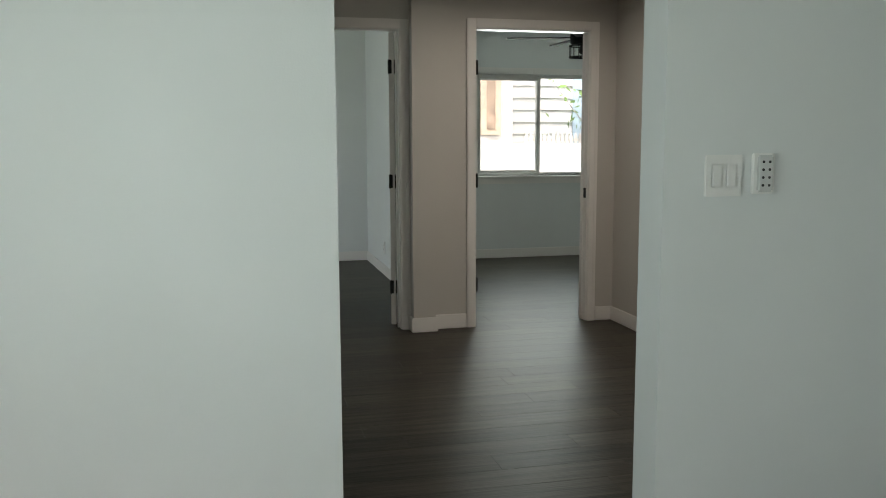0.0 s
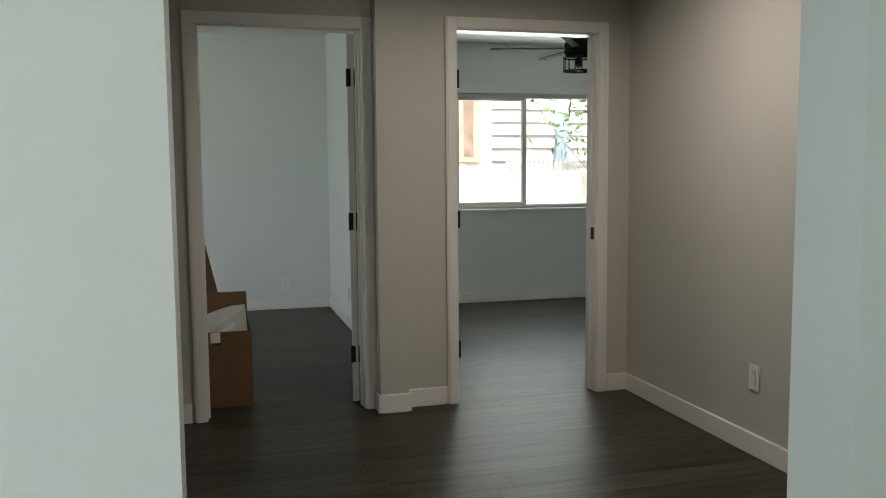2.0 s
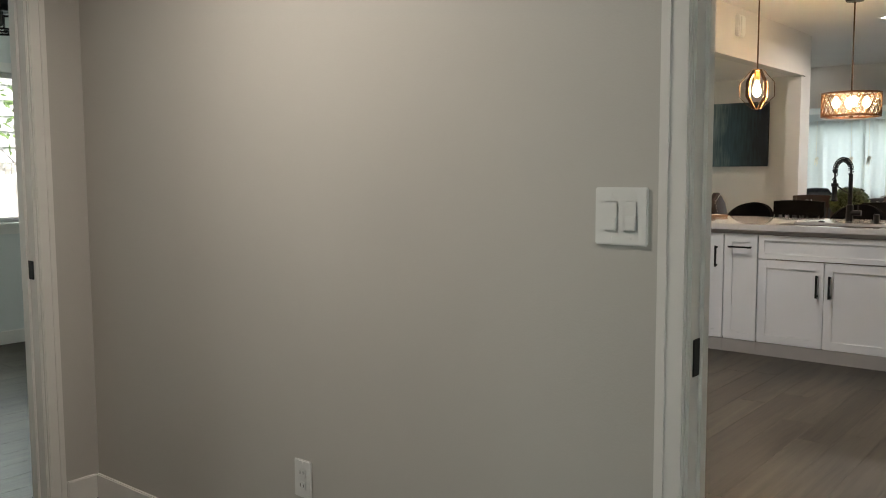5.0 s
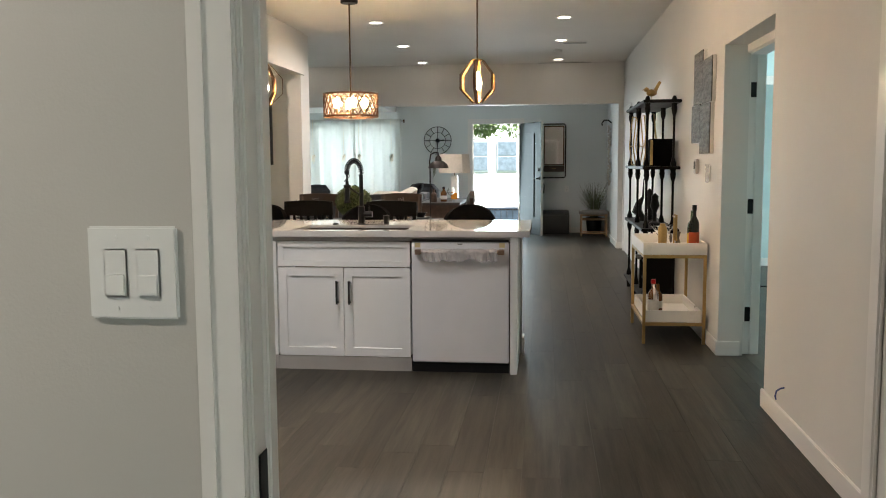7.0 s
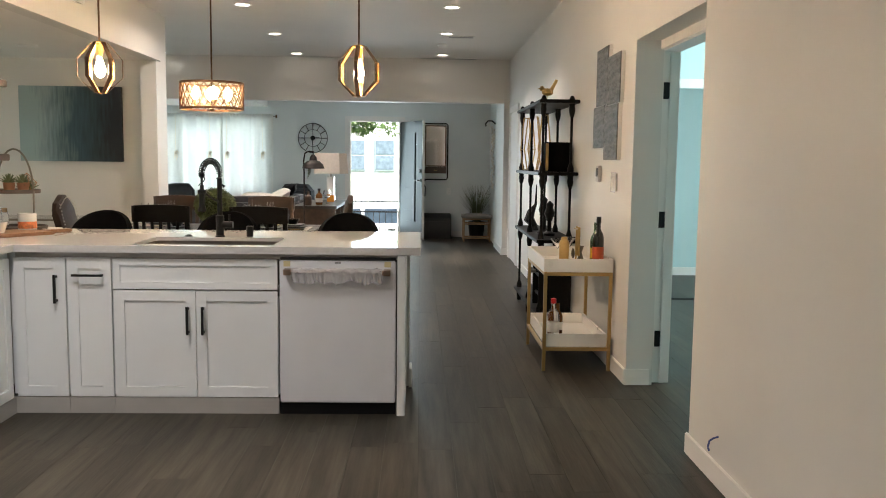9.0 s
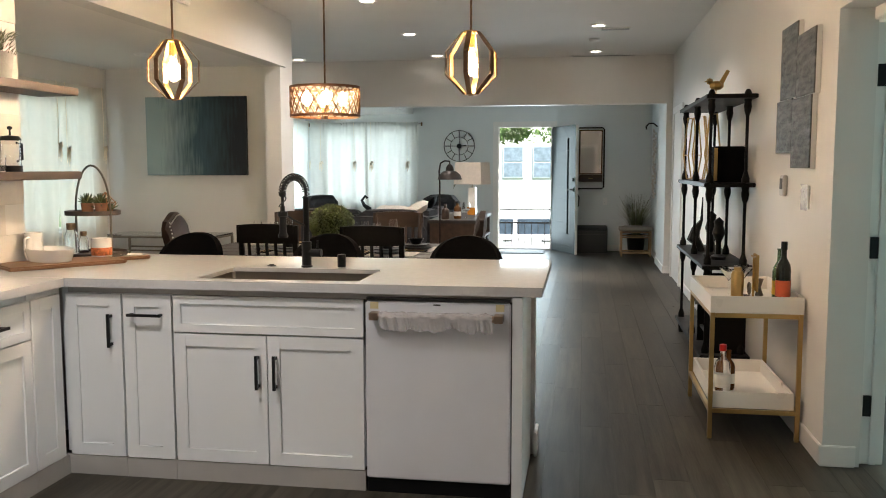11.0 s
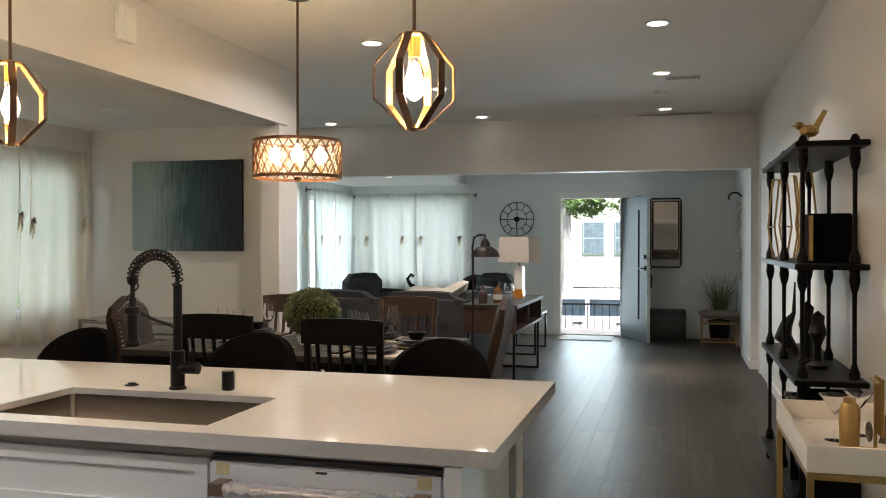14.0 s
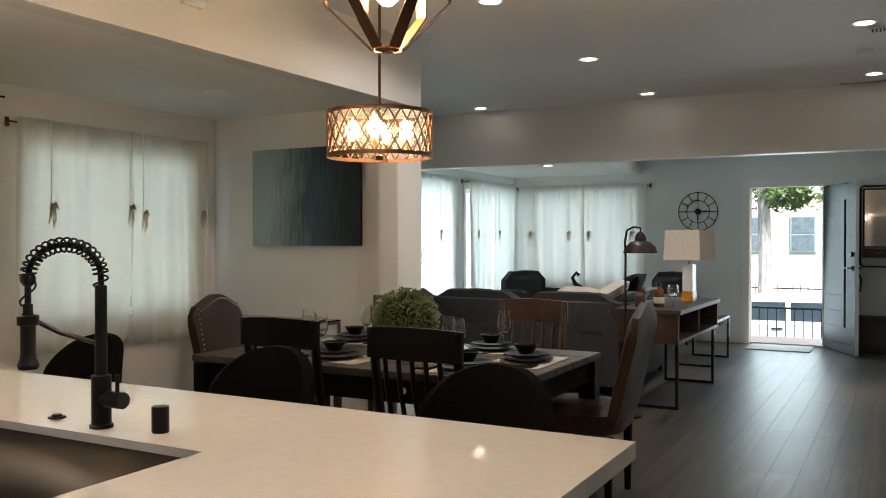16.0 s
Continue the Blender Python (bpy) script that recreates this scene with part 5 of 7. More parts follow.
part("canvas", bx(-0.522, 0.522, -0.04, -0.002, -0.383, 0.383, bev=0.003), PAINT, pt)
for z in (-0.36, 0.36):
    part("stretcher_bar", bx(-0.50, 0.50, -0.0019, -0.0005, z - 0.02, z + 0.02, bev=0), BAMBOO_PINE, pt, "pale wooden stretcher bar")

# glass console in the nook
gt = thing("glass_console", pose(11.36, 7.0, 0), "narrow glass-topped console with a slim metal frame", "table")
part("top", bx(-0.20, 0.20, -0.55, 0.55, 0.745, 0.757, bev=0.002), CLEAR, gt)
for x in (-0.19, 0.19):
    part("rail", bx(x - 0.01, x + 0.01, -0.55, 0.55, 0.725, 0.744), STEEL, gt)
    part("low_rail", bx(x - 0.008, x + 0.008, -0.55, 0.55, 0.60, 0.616), STEEL, gt)
    for y in (-0.54, 0.54):
        part("leg", bx(x - 0.011, x + 0.011, y - 0.011, y + 0.011, 0, 0.725), STEEL, gt)
for y in (-0.54, 0.54):
    part("end_rail", bx(-0.18, 0.18, y - 0.01, y + 0.01, 0.725, 0.744), STEEL, gt)

# sofa
sf = thing("sectional_sofa", pose(13.35, 4.86, 0), "charcoal fabric sectional sofa with loose back cushions", "sofa")
part("back_frame", soft(0.0, 0.22, 0.0, 2.75, 0.06, 0.74, 0.04), GREYCLOTH, sf)
part("seat_base", soft(0.22, 1.0, 0.22, 2.75, 0.08, 0.30, 0.03), GREYCLOTH, sf)
part("side_back", soft(0.22, 1.9, 0.0, 0.22, 0.06, 0.70, 0.04), GREYCLOTH, sf)
part("side_base", soft(1.0, 1.9, 0.22, 0.95, 0.08, 0.30, 0.03), GREYCLOTH, sf)
for i in range(3):
    part("seat_cushion", soft(0.24, 1.0, 0.26 + i * 0.82, 1.05 + i * 0.82, 0.30, 0.47, 0.03, 0.02), GREYCLOTH, sf)
    c = part("back_cushion", soft(0.02, 0.28, 0.02 + i * 0.92, 0.90 + i * 0.92, 0.50, 0.87, 0.05, 0.03), GREYCLOTH, sf)
for i in range(2):
    part("side_cushion", soft(0.30 + i * 0.80, 1.08 + i * 0.80, 0.0, 0.26, 0.48, 0.85, 0.06, 0.03), GREYCLOTH, sf)
for x in (0.08, 1.8):
    for y in (0.08, 0.85):
        part("foot", CYL(bmesh.new(), (x, y, 0), (x, y, 0.09), 0.02, seg=10), BLACKWOOD, sf)


def pillow(m, w, h, t, material, label):
    p = thing("throw_pillow", m, label, "pillow", "pillows on the sofa")
    bm, n = bmesh.new(), 12
    for s in (-1, 1):
        g = [[bm.verts.new(((-1 + 2 * i / n) * w / 2 * (1 - 0.06 * (1 - (-1 + 2 * j / n) ** 2)), s * t / 2 * max(0.0, (1 - (-1 + 2 * i / n) ** 4) * (1 - (-1 + 2 * j / n) ** 4)) ** 0.6, (-1 + 2 * j / n) * h / 2 * (1 - 0.06 * (1 - (-1 + 2 * i / n) ** 2)))) for i in range(n + 1)] for j in range(n + 1)]
        for j in range(n):
            for i in range(n):
                bm.faces.new((g[j][i], g[j][i + 1], g[j + 1][i + 1], g[j + 1][i]))
    bmesh.ops.remove_doubles(bm, verts=bm.verts[:], dist=1e-5)
    part("cover", bm, material, p)
    return p


pillow(pose(13.95, 5.16, 0.83, 58, 0, 10), 0.62, 0.5, 0.16, IVORY, "ivory textured throw pillow leaning on the sofa side")
pillow(pose(13.66, 5.42, 0.80, 60, 0, 60), 0.5, 0.45, 0.14, IVORY, "ivory throw pillow on the sofa")
pillow(pose(14.45, 5.12, 0.86, 48, 0, 5), 0.5, 0.48, 0.16, BLACKCLOTH, "black throw pillow on the sofa side")

# console table behind the sofa
co = thing("console_table", pose(13.05, 4.27, 0), "walnut console table with an open cubby and black metal legs", "table")
part("top", bx(-0.02, 1.62, -0.02, 0.52, 0.765, 0.80, bev=0.003), OAKTOP, co)
part("bottom_board", bx(0.0, 1.60, 0.0, 0.5, 0.53, 0.555, bev=0.002), WALNUT, co)
part("back_board", bx(0.02, 1.58, 0.48, 0.5, 0.555, 0.765, bev=0.001), WALNUT, co)
for x in (0.0, 0.80, 1.58):
    part("upright", bx(x, x + 0.02, 0.0 if x != 0.8 else 0.01, 0.5, 0.555, 0.765, bev=0.001), WALNUT, co)
for x in (0.08, 1.52):
    bm = bmesh.new()
    for y in (0.03, 0.47):
        B(bm, x - 0.012, x + 0.012, y - 0.012, y + 0.012, 0, 0.53)
    B(bm, x - 0.012, x + 0.012, 0.042, 0.458, 0.0, 0.024)
    part("leg_frame", bm, BLACK, co, "black metal leg frame")
st = thing("side_bench", pose(15.6, 4.48, 0), "low black-framed bench with a dark wooden top", "bench")
part("top", bx(0, 0.9, 0, 0.42, 0.46, 0.49, bev=0.004), OAKTOP, st)
for x in (0.02, 0.88):
    bm = bmesh.new()
    for y in (0.015, 0.405):
        B(bm, x - 0.012, x + 0.012, y - 0.012, y + 0.012, 0, 0.46)
    B(bm, x - 0.012, x + 0.012, 0.027, 0.393, 0, 0.022)
    part("leg_frame", bm, BLACK, st, "black metal leg frame")
for i in range(5):
    part("bolt", CYL(bmesh.new(), (0.1 + i * 0.17, -0.018, 0.44), (0.1 + i * 0.17, 0.0, 0.44), 0.014, seg=10), BLACK, st)

# lamps
tl = thing("table_lamp", pose(14.2, 4.44, 0.80), "table lamp with a linen shade and white and amber base", "table lamp")
part("base", bx(-0.085, 0.085, -0.05, 0.05, 0.0, 0.09, bev=0.006), AMBER, tl, "amber lower block")
part("column", bx(-0.075, 0.075, -0.045, 0.045, 0.09, 0.335, bev=0.006), CERAM, tl)
part("neck", CYL(bmesh.new(), (0, 0, 0.335), (0, 0, 0.40), 0.008, seg=10), STEEL, tl)
bm = bmesh.new()
for a in ((-0.19, 0.19, -0.13, -0.127), (-0.19, 0.19, 0.127, 0.13), (-0.19, -0.187, -0.127, 0.127), (0.187, 0.19, -0.127, 0.127)):
    B(bm, *a, 0.375, 0.645)
for v in bm.verts:
    if v.co.z > 0.6:
        v.co.x *= 0.93
        v.co.y *= 0.93
part("shade", bm, LINEN, tl, "pale linen shade", m=pose(0, 0, 0, 0, 0, 70))
fl = thing("floor_lamp", pose(12.72, 4.60, 0), "dark bronze floor lamp with a bell shade", "floor lamp")
part("base", LATHE(bmesh.new(), (0, 0, 0), [(0.001, 0), (0.13, 0), (0.13, 0.015), (0.02, 0.03), (0.001, 0.03)], 28), DARKBRZ, fl)
part("pole", TUBE(bmesh.new(), [(0, 0, 0.02), (0, 0, 1.22), (-0.005, 0.005, 1.34), (0.0, -0.01, 1.43), (0.03, -0.05, 1.455), (0.055, -0.10, 1.45), (0.055, -0.10, 1.41)], 0.009), DARKBRZ, fl)
part("shade", LATHE(bmesh.new(), (0.055, -0.10, 1.255), [(0.128, 0), (0.132, 0.002), (0.115, 0.05), (0.075, 0.085), (0.045, 0.095), (0.040, 0.13), (0.020, 0.16), (0.001, 0.165), (0.001, 0.15), (0.03, 0.12), (0.038, 0.09), (0.07, 0.078), (0.11, 0.044), (0.124, 0.0)], 30), DARKBRZ, fl, "dark bronze bell shade")


def bottle(m, h, r, material, label, cap=None, band=None, group=""):
    b = thing("bottle", m, label, "bottle", group)
    part("glass", LATHE(bmesh.new(), (0, 0, 0), [(0.001, 0.004), (r * 0.9, 0), (r, 0.01), (r, h * 0.58), (r * 0.85, h * 0.66), (r * 0.38, h * 0.76), (r * 0.34, h * 0.97), (r * 0.38, h * 0.97), (r * 0.38, h), (0.001, h)], 24), material, b)
    if cap:
        part("cap", LATHE(bmesh.new(), (0, 0, h * 0.88), [(r * 0.40, 0), (r * 0.43, 0.001), (r * 0.43, h * 0.125), (0.001, h * 0.127)], 18), cap, b, "coloured cap")
    if band:
        part("label", LATHE(bmesh.new(), (0, 0, h * 0.16), [(r + 0.0006, 0), (r + 0.001, 0.001), (r + 0.001, h * 0.25), (r + 0.0006, h * 0.251)], 24), band, b, "paper label")
    return b


DARKG = mat("dark_bottle_glass", (0.006, 0.008, 0.006), 0.06, var=0.1, bump=0)
WHISK = mat("whiskey", (0.13, 0.05, 0.012), 0.08, var=0.1, bump=0)
bottle(pose(13.35, 4.50, 0.80), 0.20, 0.042, WHISK, "squat amber liquor bottle on the console", BLACK, LABELW)
bottle(pose(13.22, 4.62, 0.80), 0.17, 0.045, WALNUT, "small wooden-brown carafe on the console", None, None)
goblet(pose(13.50, 4.42, 0.80), 0.18, 0.05, "clear cocktail glass on the console")

# armchairs and small decor
def armchair(m, label):
    a = thing("armchair", m, label, "armchair", "grey armchairs")
    part("seat", soft(-0.33, 0.33, -0.33, 0.33, 0.16, 0.44, 0.03, 0.02), GREYCLOTH, a)
    part("backrest", soft(-0.33, 0.33, -0.42, -0.26, 0.30, 0.92, 0.05, 0.02), GREYCLOTH, a)
    for s in (-1, 1):
        part("wing", soft(s * 0.36 - 0.05, s * 0.36 + 0.05, -0.38, 0.22, 0.2, 0.70, 0.03), GREYCLOTH, a)
        for y in (-0.28, 0.28):
            part("leg", CYL(bmesh.new(), (s * 0.28, y, 0), (s * 0.26, y, 0.17), 0.014, 0.022, 10), BLACKWOOD, a)
    return a


armchair(pose(16.9, 7.0, 0, 0, 0, 150), "charcoal armchair by the side windows")
armchair(pose(17.3, 5.55, 0, 0, 0, 60), "charcoal armchair by the front window")
vs = thing("branch_vase", pose(14.1, 7.3, 0.62), "white vase with thin dry branches", "vase")
part("vase", LATHE(bmesh.new(), (0, 0, 0), [(0.001, 0), (0.06, 0), (0.085, 0.08), (0.05, 0.2), (0.035, 0.27), (0.03, 0.27), (0.001, 0.2)], 24), CERAM, vs)
random.seed(9)
for i in range(9):
    a, t = random.uniform(0, 6.28), random.uniform(0.1, 0.5)
    pts = [(0.01 * math.cos(a), 0.01 * math.sin(a), 0.2)] + [(t * k / 4 * math.cos(a) * (0.5 + k / 8), t * k / 4 * math.sin(a) * (0.5 + k / 8), 0.25 + 0.11 * k + 0.02 * math.sin(k * 3 + i)) for k in range(1, 5)]
    part("branch", TUBE(bmesh.new(), pts, [0.004, 0.0035, 0.003, 0.002, 0.001], 5), REED, vs)
et_t = thing("end_table", pose(14.1, 7.3, 0), "dark end table behind the sofa", "table")
part("top", LATHE(bmesh.new(), (0, 0, 0.59), [(0.001, 0), (0.24, 0), (0.24, 0.03), (0.001, 0.03)], 28), BLACKWOOD, et_t)
for i in range(3):
    part("leg", TUBE(bmesh.new(), [(0.2 * math.cos(i * 2.1), 0.2 * math.sin(i * 2.1), 0), (0.15 * math.cos(i * 2.1), 0.15 * math.sin(i * 2.1), 0.59)], 0.012, 8), BLACK, et_t)
sp = thing("window_stand", pose(17.2, 6.55, 0), "small dark stand with a bowl near the window", "side table")
part("top", bx(-0.2, 0.2, -0.2, 0.2, 0.60, 0.63, bev=0.004), BLACKWOOD, sp)
for x in (-0.17, 0.17):
    for y in (-0.17, 0.17):
        part("leg", bx(x - 0.015, x + 0.015, y - 0.015, y + 0.015, 0, 0.60), BLACKWOOD, sp)
fg = tagged(part("figurine", TUBE(bmesh.new(), [(0, 0, 0), (0.0, 0.02, 0.08), (0.0, 0.10, 0.14), (0, 0.14, 0.22), (0, 0.08, 0.29), (0, 0.05, 0.25)], [0.05, 0.045, 0.03, 0.025, 0.02, 0.03], 10), BLACK, m=pose(17.2, 6.5, 0.63)), "black abstract figurine on the small stand", "figurine")

# ---- front wall ----
ck = thing("wall_clock", pose(18.03, 5.155, 1.738, 0, 0, -90), "round open-frame black metal wall clock with numeral bars", "clock")
for r, w in ((0.258, 0.0065), (0.150, 0.005)):
    part("ring", TUBE(bmesh.new(), [(r * math.cos(2 * math.pi * i / 48), -0.022, r * math.sin(2 * math.pi * i / 48)) for i in range(48)], w, 6, True), BLACK, ck)
for i in range(12):
    a = 2 * math.pi * i / 12
    part("numeral_bar", TUBE(bmesh.new(), [(0.155 * math.cos(a), -0.022, 0.155 * math.sin(a)), (0.25 * math.cos(a), -0.022, 0.25 * math.sin(a))], 0.0055 if i % 3 else 0.009, 4), BLACK if i % 3 else mat("grey_numeral", (0.2, 0.2, 0.2), 0.5), ck)
part("hub", CYL(bmesh.new(), (0, -0.045, 0), (0, -0.002, 0), 0.040, seg=24), BLACK, ck)
part("hour_hand", TUBE(bmesh.new(), [(0, -0.05, 0), (0.12, -0.05, 0.01)], 0.006, 5), BLACK, ck)
part("minute_hand", TUBE(bmesh.new(), [(0, -0.053, 0), (0.0, -0.053, -0.13)], 0.005, 5), BLACK, ck)
for a in (0.0, math.pi / 2, math.pi, 1.5 * math.pi):
    part("spoke", TUBE(bmesh.new(), [(0.04 * math.cos(a), -0.022, 0.04 * math.sin(a)), (0.15 * math.cos(a), -0.022, 0.15 * math.sin(a))], 0.005, 4), BLACK, ck)
fdf = cased("door_frame_5", pose(18.03, 4.51, 0, 0, 0, -90), 0.91, 2.06, 0.15, label="white painted frame of the entry door")
DGREY = mat("dark_grey_door_paint", (0.022, 0.030, 0.032), 0.55, var=0.08, scale=6, bump=0.05, Specular_IOR_Level=0.25)
fd = thing("entry_door", pose(18.015, 3.605, 0.008, 0, 0, 206), "dark grey grooved entry door with a narrow glass slot, standing open", "door")
bm = bmesh.new()
zz = [0.0] + [0.12 + i * 0.19 for i in range(11)]
W, TH = 0.90, 0.044
sl0, sl1 = 0.60, 0.655
for i, z in enumerate(zz):
    z1 = (zz[i + 1] - 0.007) if i + 1 < len(zz) else 2.035
    if z1 - z < 0.02:
        continue
    for a, b in (((0.003, sl0), (sl1, W)) if 0.25 < z < 1.7 else ((0.003, W),)):
        part("board", bx(a, b, 0.0, TH, z, z1, bev=0.003), DGREY, fd)
part("core", bx(0.008, sl0, 0.006, TH - 0.006, 0.002, 2.03, bev=0), DGREY, fd)
part("core", bx(sl1, W - 0.001, 0.006, TH - 0.006, 0.002, 2.03, bev=0), DGREY, fd)
part("door_edge", bx(W + 0.001, W + 0.005, 0.001, TH - 0.001, 0.002, 2.03, bev=0), TRIM, fd, "white door edge")
part("glass_slot", bx(sl0 - 0.002, sl1 + 0.002, 0.016, 0.028, 0.3, 1.72, bev=0), CLEAR, fd, "narrow clear glass slot")
bm = CYL(bmesh.new(), (W - 0.07, -0.03, 1.18), (W - 0.07, TH + 0.03, 1.18), 0.03, seg=18)
part("deadbolt", bm, BLACK, fd, "black deadbolt")
bm = CYL(bmesh.new(), (W - 0.07, -0.02, 1.02), (W - 0.07, TH + 0.02, 1.02), 0.03, seg=18)
for y in (-0.055, TH + 0.055):
    TUBE(bm, [(W - 0.07, y * 0.4, 1.02), (W - 0.07, y, 1.02), (W - 0.17, y, 1.02)], 0.010)
TUBE(bm, [(W - 0.07, TH + 0.01, 0.98), (W - 0.075, TH + 0.06, 0.9), (W - 0.075, TH + 0.05, 0.76), (W - 0.07, TH + 0.01, 0.74)], 0.011)
part("handle_set", bm, BLACK, fd, "black lever handle set")
setting("threshold", bx(18.03, 18.18, 3.62, 4.49, 0.0, 0.018, bev=0.004), mat("metal_threshold", (0.5, 0.5, 0.48), 0.35, metal=0.8), "metal door threshold", True)
dm = tagged(part("doormat", bx(17.35, 17.95, 3.7, 4.45, 0.0, 0.012, bev=0.004), mat("grey_doormat", (0.3, 0.3, 0.29), 0.95, bump=0.5, bscale=200)), "thin pale grey doormat inside the entry", "doormat")
mi = thing("wall_mirror_cabinet", pose(18.03, 2.972, 1.03, 0, 0, -90), "black framed wall mirror with a small wooden drawer shelf", "mirror")
part("frame", TUBE(bmesh.new(), [(-0.19, -0.05, 0), (-0.215, -0.05, 0.03), (-0.215, -0.05, 0.96), (-0.19, -0.05, 0.99), (0.19, -0.05, 0.99), (0.215, -0.05, 0.96), (0.215, -0.05, 0.03), (0.19, -0.05, 0.0)], 0.012, 8, True), BLACK, mi)
part("glass", bx(-0.17, 0.17, -0.032, -0.026, 0.25, 0.94, bev=0.001), mat("mirror_silver", (0.8, 0.8, 0.8), 0.04, metal=1.0, var=0.0, bump=0, rvar=0.0), mi, "mirror glass")
bm = bmesh.new()
for a in ((-0.19, -0.17, 0.23, 0.96), (0.17, 0.19, 0.23, 0.96), (-0.17, 0.17, 0.94, 0.96), (-0.17, 0.17, 0.23, 0.25)):
    B(bm, a[0], a[1], -0.04, -0.001, a[2], a[3])
part("inner_frame", bm, BRONZE, mi)
dr = part("drawer", bx(-0.19, 0.19, -0.10, -0.001, 0.11, 0.225, bev=0.004), WALNUT, mi, "small dark wooden drawer")
part("pull", TUBE(bmesh.new(), [(-0.03, -0.102, 0.17), (-0.025, -0.12, 0.165), (0.025, -0.12, 0.165), (0.03, -0.102, 0.17)], 0.005, 6), BRASS, dr, "brass cup pull")
bc = thing("storage_chest", pose(18.01, 2.95, 0, 0, 0, -90), "black leather chest with a rounded front on the floor", "chest")
part("body", BEV(PRISM(bmesh.new(), [(-0.26, -0.40, 0.0), (-0.26, -0.43, 0.18), (-0.26, -0.39, 0.36), (-0.26, -0.30, 0.41), (-0.26, -0.02, 0.43), (-0.26, -0.02, 0.0)], (0.52, 0, 0)), 0.012, 2), mat("black_leather", (0.012, 0.012, 0.013), 0.45, bump=0.15, bscale=150), bc)
part("seam", bx(-0.255, 0.255, -0.436, -0.40, 0.295, 0.30, bev=0), BLACK, bc)
bn = thing("entry_bench", pose(17.30, 2.27, 0), "small bamboo bench with a grey cushion beside the entry", "bench")
BAM = mat("bamboo", (0.34, 0.21, 0.11), 0.5, var=0.2, scale=6, stretch=(2, 2, 0.5))
for x in (-0.17, 0.17):
    for y in (-0.22, 0.22):
        part("leg", CYL(bmesh.new(), (x, y, 0), (x, y, 0.40), 0.014, seg=10), BAM, bn)
    for z in (0.06, 0.30, 0.38):
        part("side_rail", CYL(bmesh.new(), (x, -0.22, z), (x, 0.22, z), 0.011, seg=8), BAM, bn)
for y in (-0.22, 0.22):
    for z in (0.06, 0.30, 0.38):
        part("end_rail", CYL(bmesh.new(), (-0.17, y, z), (0.17, y, z), 0.011, seg=8), BAM, bn)
part("cushion", soft(-0.20, 0.20, -0.25, 0.25, 0.39, 0.46, 0.02, 0.012), mat("taupe_cushion", (0.22, 0.19, 0.17), 0.9, bump=0.3, bscale=200), bn)
gp = thing("grass_plant", pose(17.72, 2.24, 0), "tall grass plant in a black pot behind the bench", "plant")
part("pot", LATHE(bmesh.new(), (0, 0, 0), [(0.001, 0), (0.12, 0), (0.15, 0.30), (0.14, 0.30), (0.13, 0.26), (0.001, 0.26)], 24), BLACK, gp)
random.seed(21)
bm = bmesh.new()
for i in range(150):
    a, lean, h = random.uniform(0, 6.28), random.uniform(0.02, 0.30), random.uniform(0.4, 0.72)
    c, s = math.cos(a), math.sin(a)
    r0 = random.uniform(0, 0.06)
    TUBE(bm, [(r0 * c, r0 * s, 0.25), ((r0 + lean * 0.3) * c, (r0 + lean * 0.3) * s, 0.25 + h * 0.55), ((r0 + lean) * c, (r0 + lean) * s, 0.25 + h)], [0.004, 0.003, 0.0008], 3)
part("grass_tuft", bm, REED, gp, smooth=False)
hb2 = thing("hook_garland", pose(16.9, 2.0, 1.98, 0, 0, 180), "black curved wall hook with a pale hanging garland", "wall hook")
part("hook", TUBE(bmesh.new(), [(0, -0.002, 0.0), (0, -0.06, 0.05), (0, -0.13, 0.05), (0, -0.17, 0.0), (0, -0.16, -0.04)], 0.012, 8), BLACK, hb2)
bm = bmesh.new()
random.seed(4)
for i in range(60):
    BALL(bm, (random.uniform(-0.03, 0.03), -0.04 + random.uniform(-0.02, 0.02), -0.05 - i * 0.017), 0.018, 6, 4)
part("garland", bm, IVORY, hb2, "pale beaded garland")["kind"] = "stuff"
bm = bmesh.new()
dec = thing("wall_tassel", pose(18.03, 5.22, 1.02, 0, 0, -90), "thin hanging dried stems on the front wall", "wall decoration")
for i in range(5):
    TUBE(bm, [(-0.02 + 0.01 * i, -0.01, 0.2), (-0.03 + 0.015 * i, -0.015, 0.0 + 0.03 * i)], 0.004, 4)
part("stems", bm, REED, dec)
# door frame on the long wall near the pier
setting("trim_far_door", bx(14.75, 14.83, 1.965, 1.985, 0, 2.12, bev=0.003), TRIM, "white casing of a far door", True)
setting("trim_far_door_head", bx(13.9, 14.75, 1.965, 1.985, 2.04, 2.12, bev=0.003), TRIM, "white head casing of a far door", True)
setting("trim_far_door_near", bx(13.82, 13.9, 1.965, 1.985, 0, 2.12, bev=0.003), TRIM, "white casing of a far door", True)
setting("door_3", bx(13.905, 14.745, 1.9655, 1.972, 0.01, 2.035, bev=0.001), TRIM, "closed white door in the long wall", True)

# ---- etagere on the long wall ----
eg = thing("etagere", pose(9.58, 1.975, 0), "black wooden etagere with turned posts and three shelves", "shelf")
EL, ED = 1.52, 0.32
SH = [0.13, 0.735, 1.283, 1.862]
for z in SH:
    part("shelf_board", bx(-0.06, EL + 0.02, -0.005, ED, z - 0.028, z, bev=0.004), BLACKWOOD, eg)
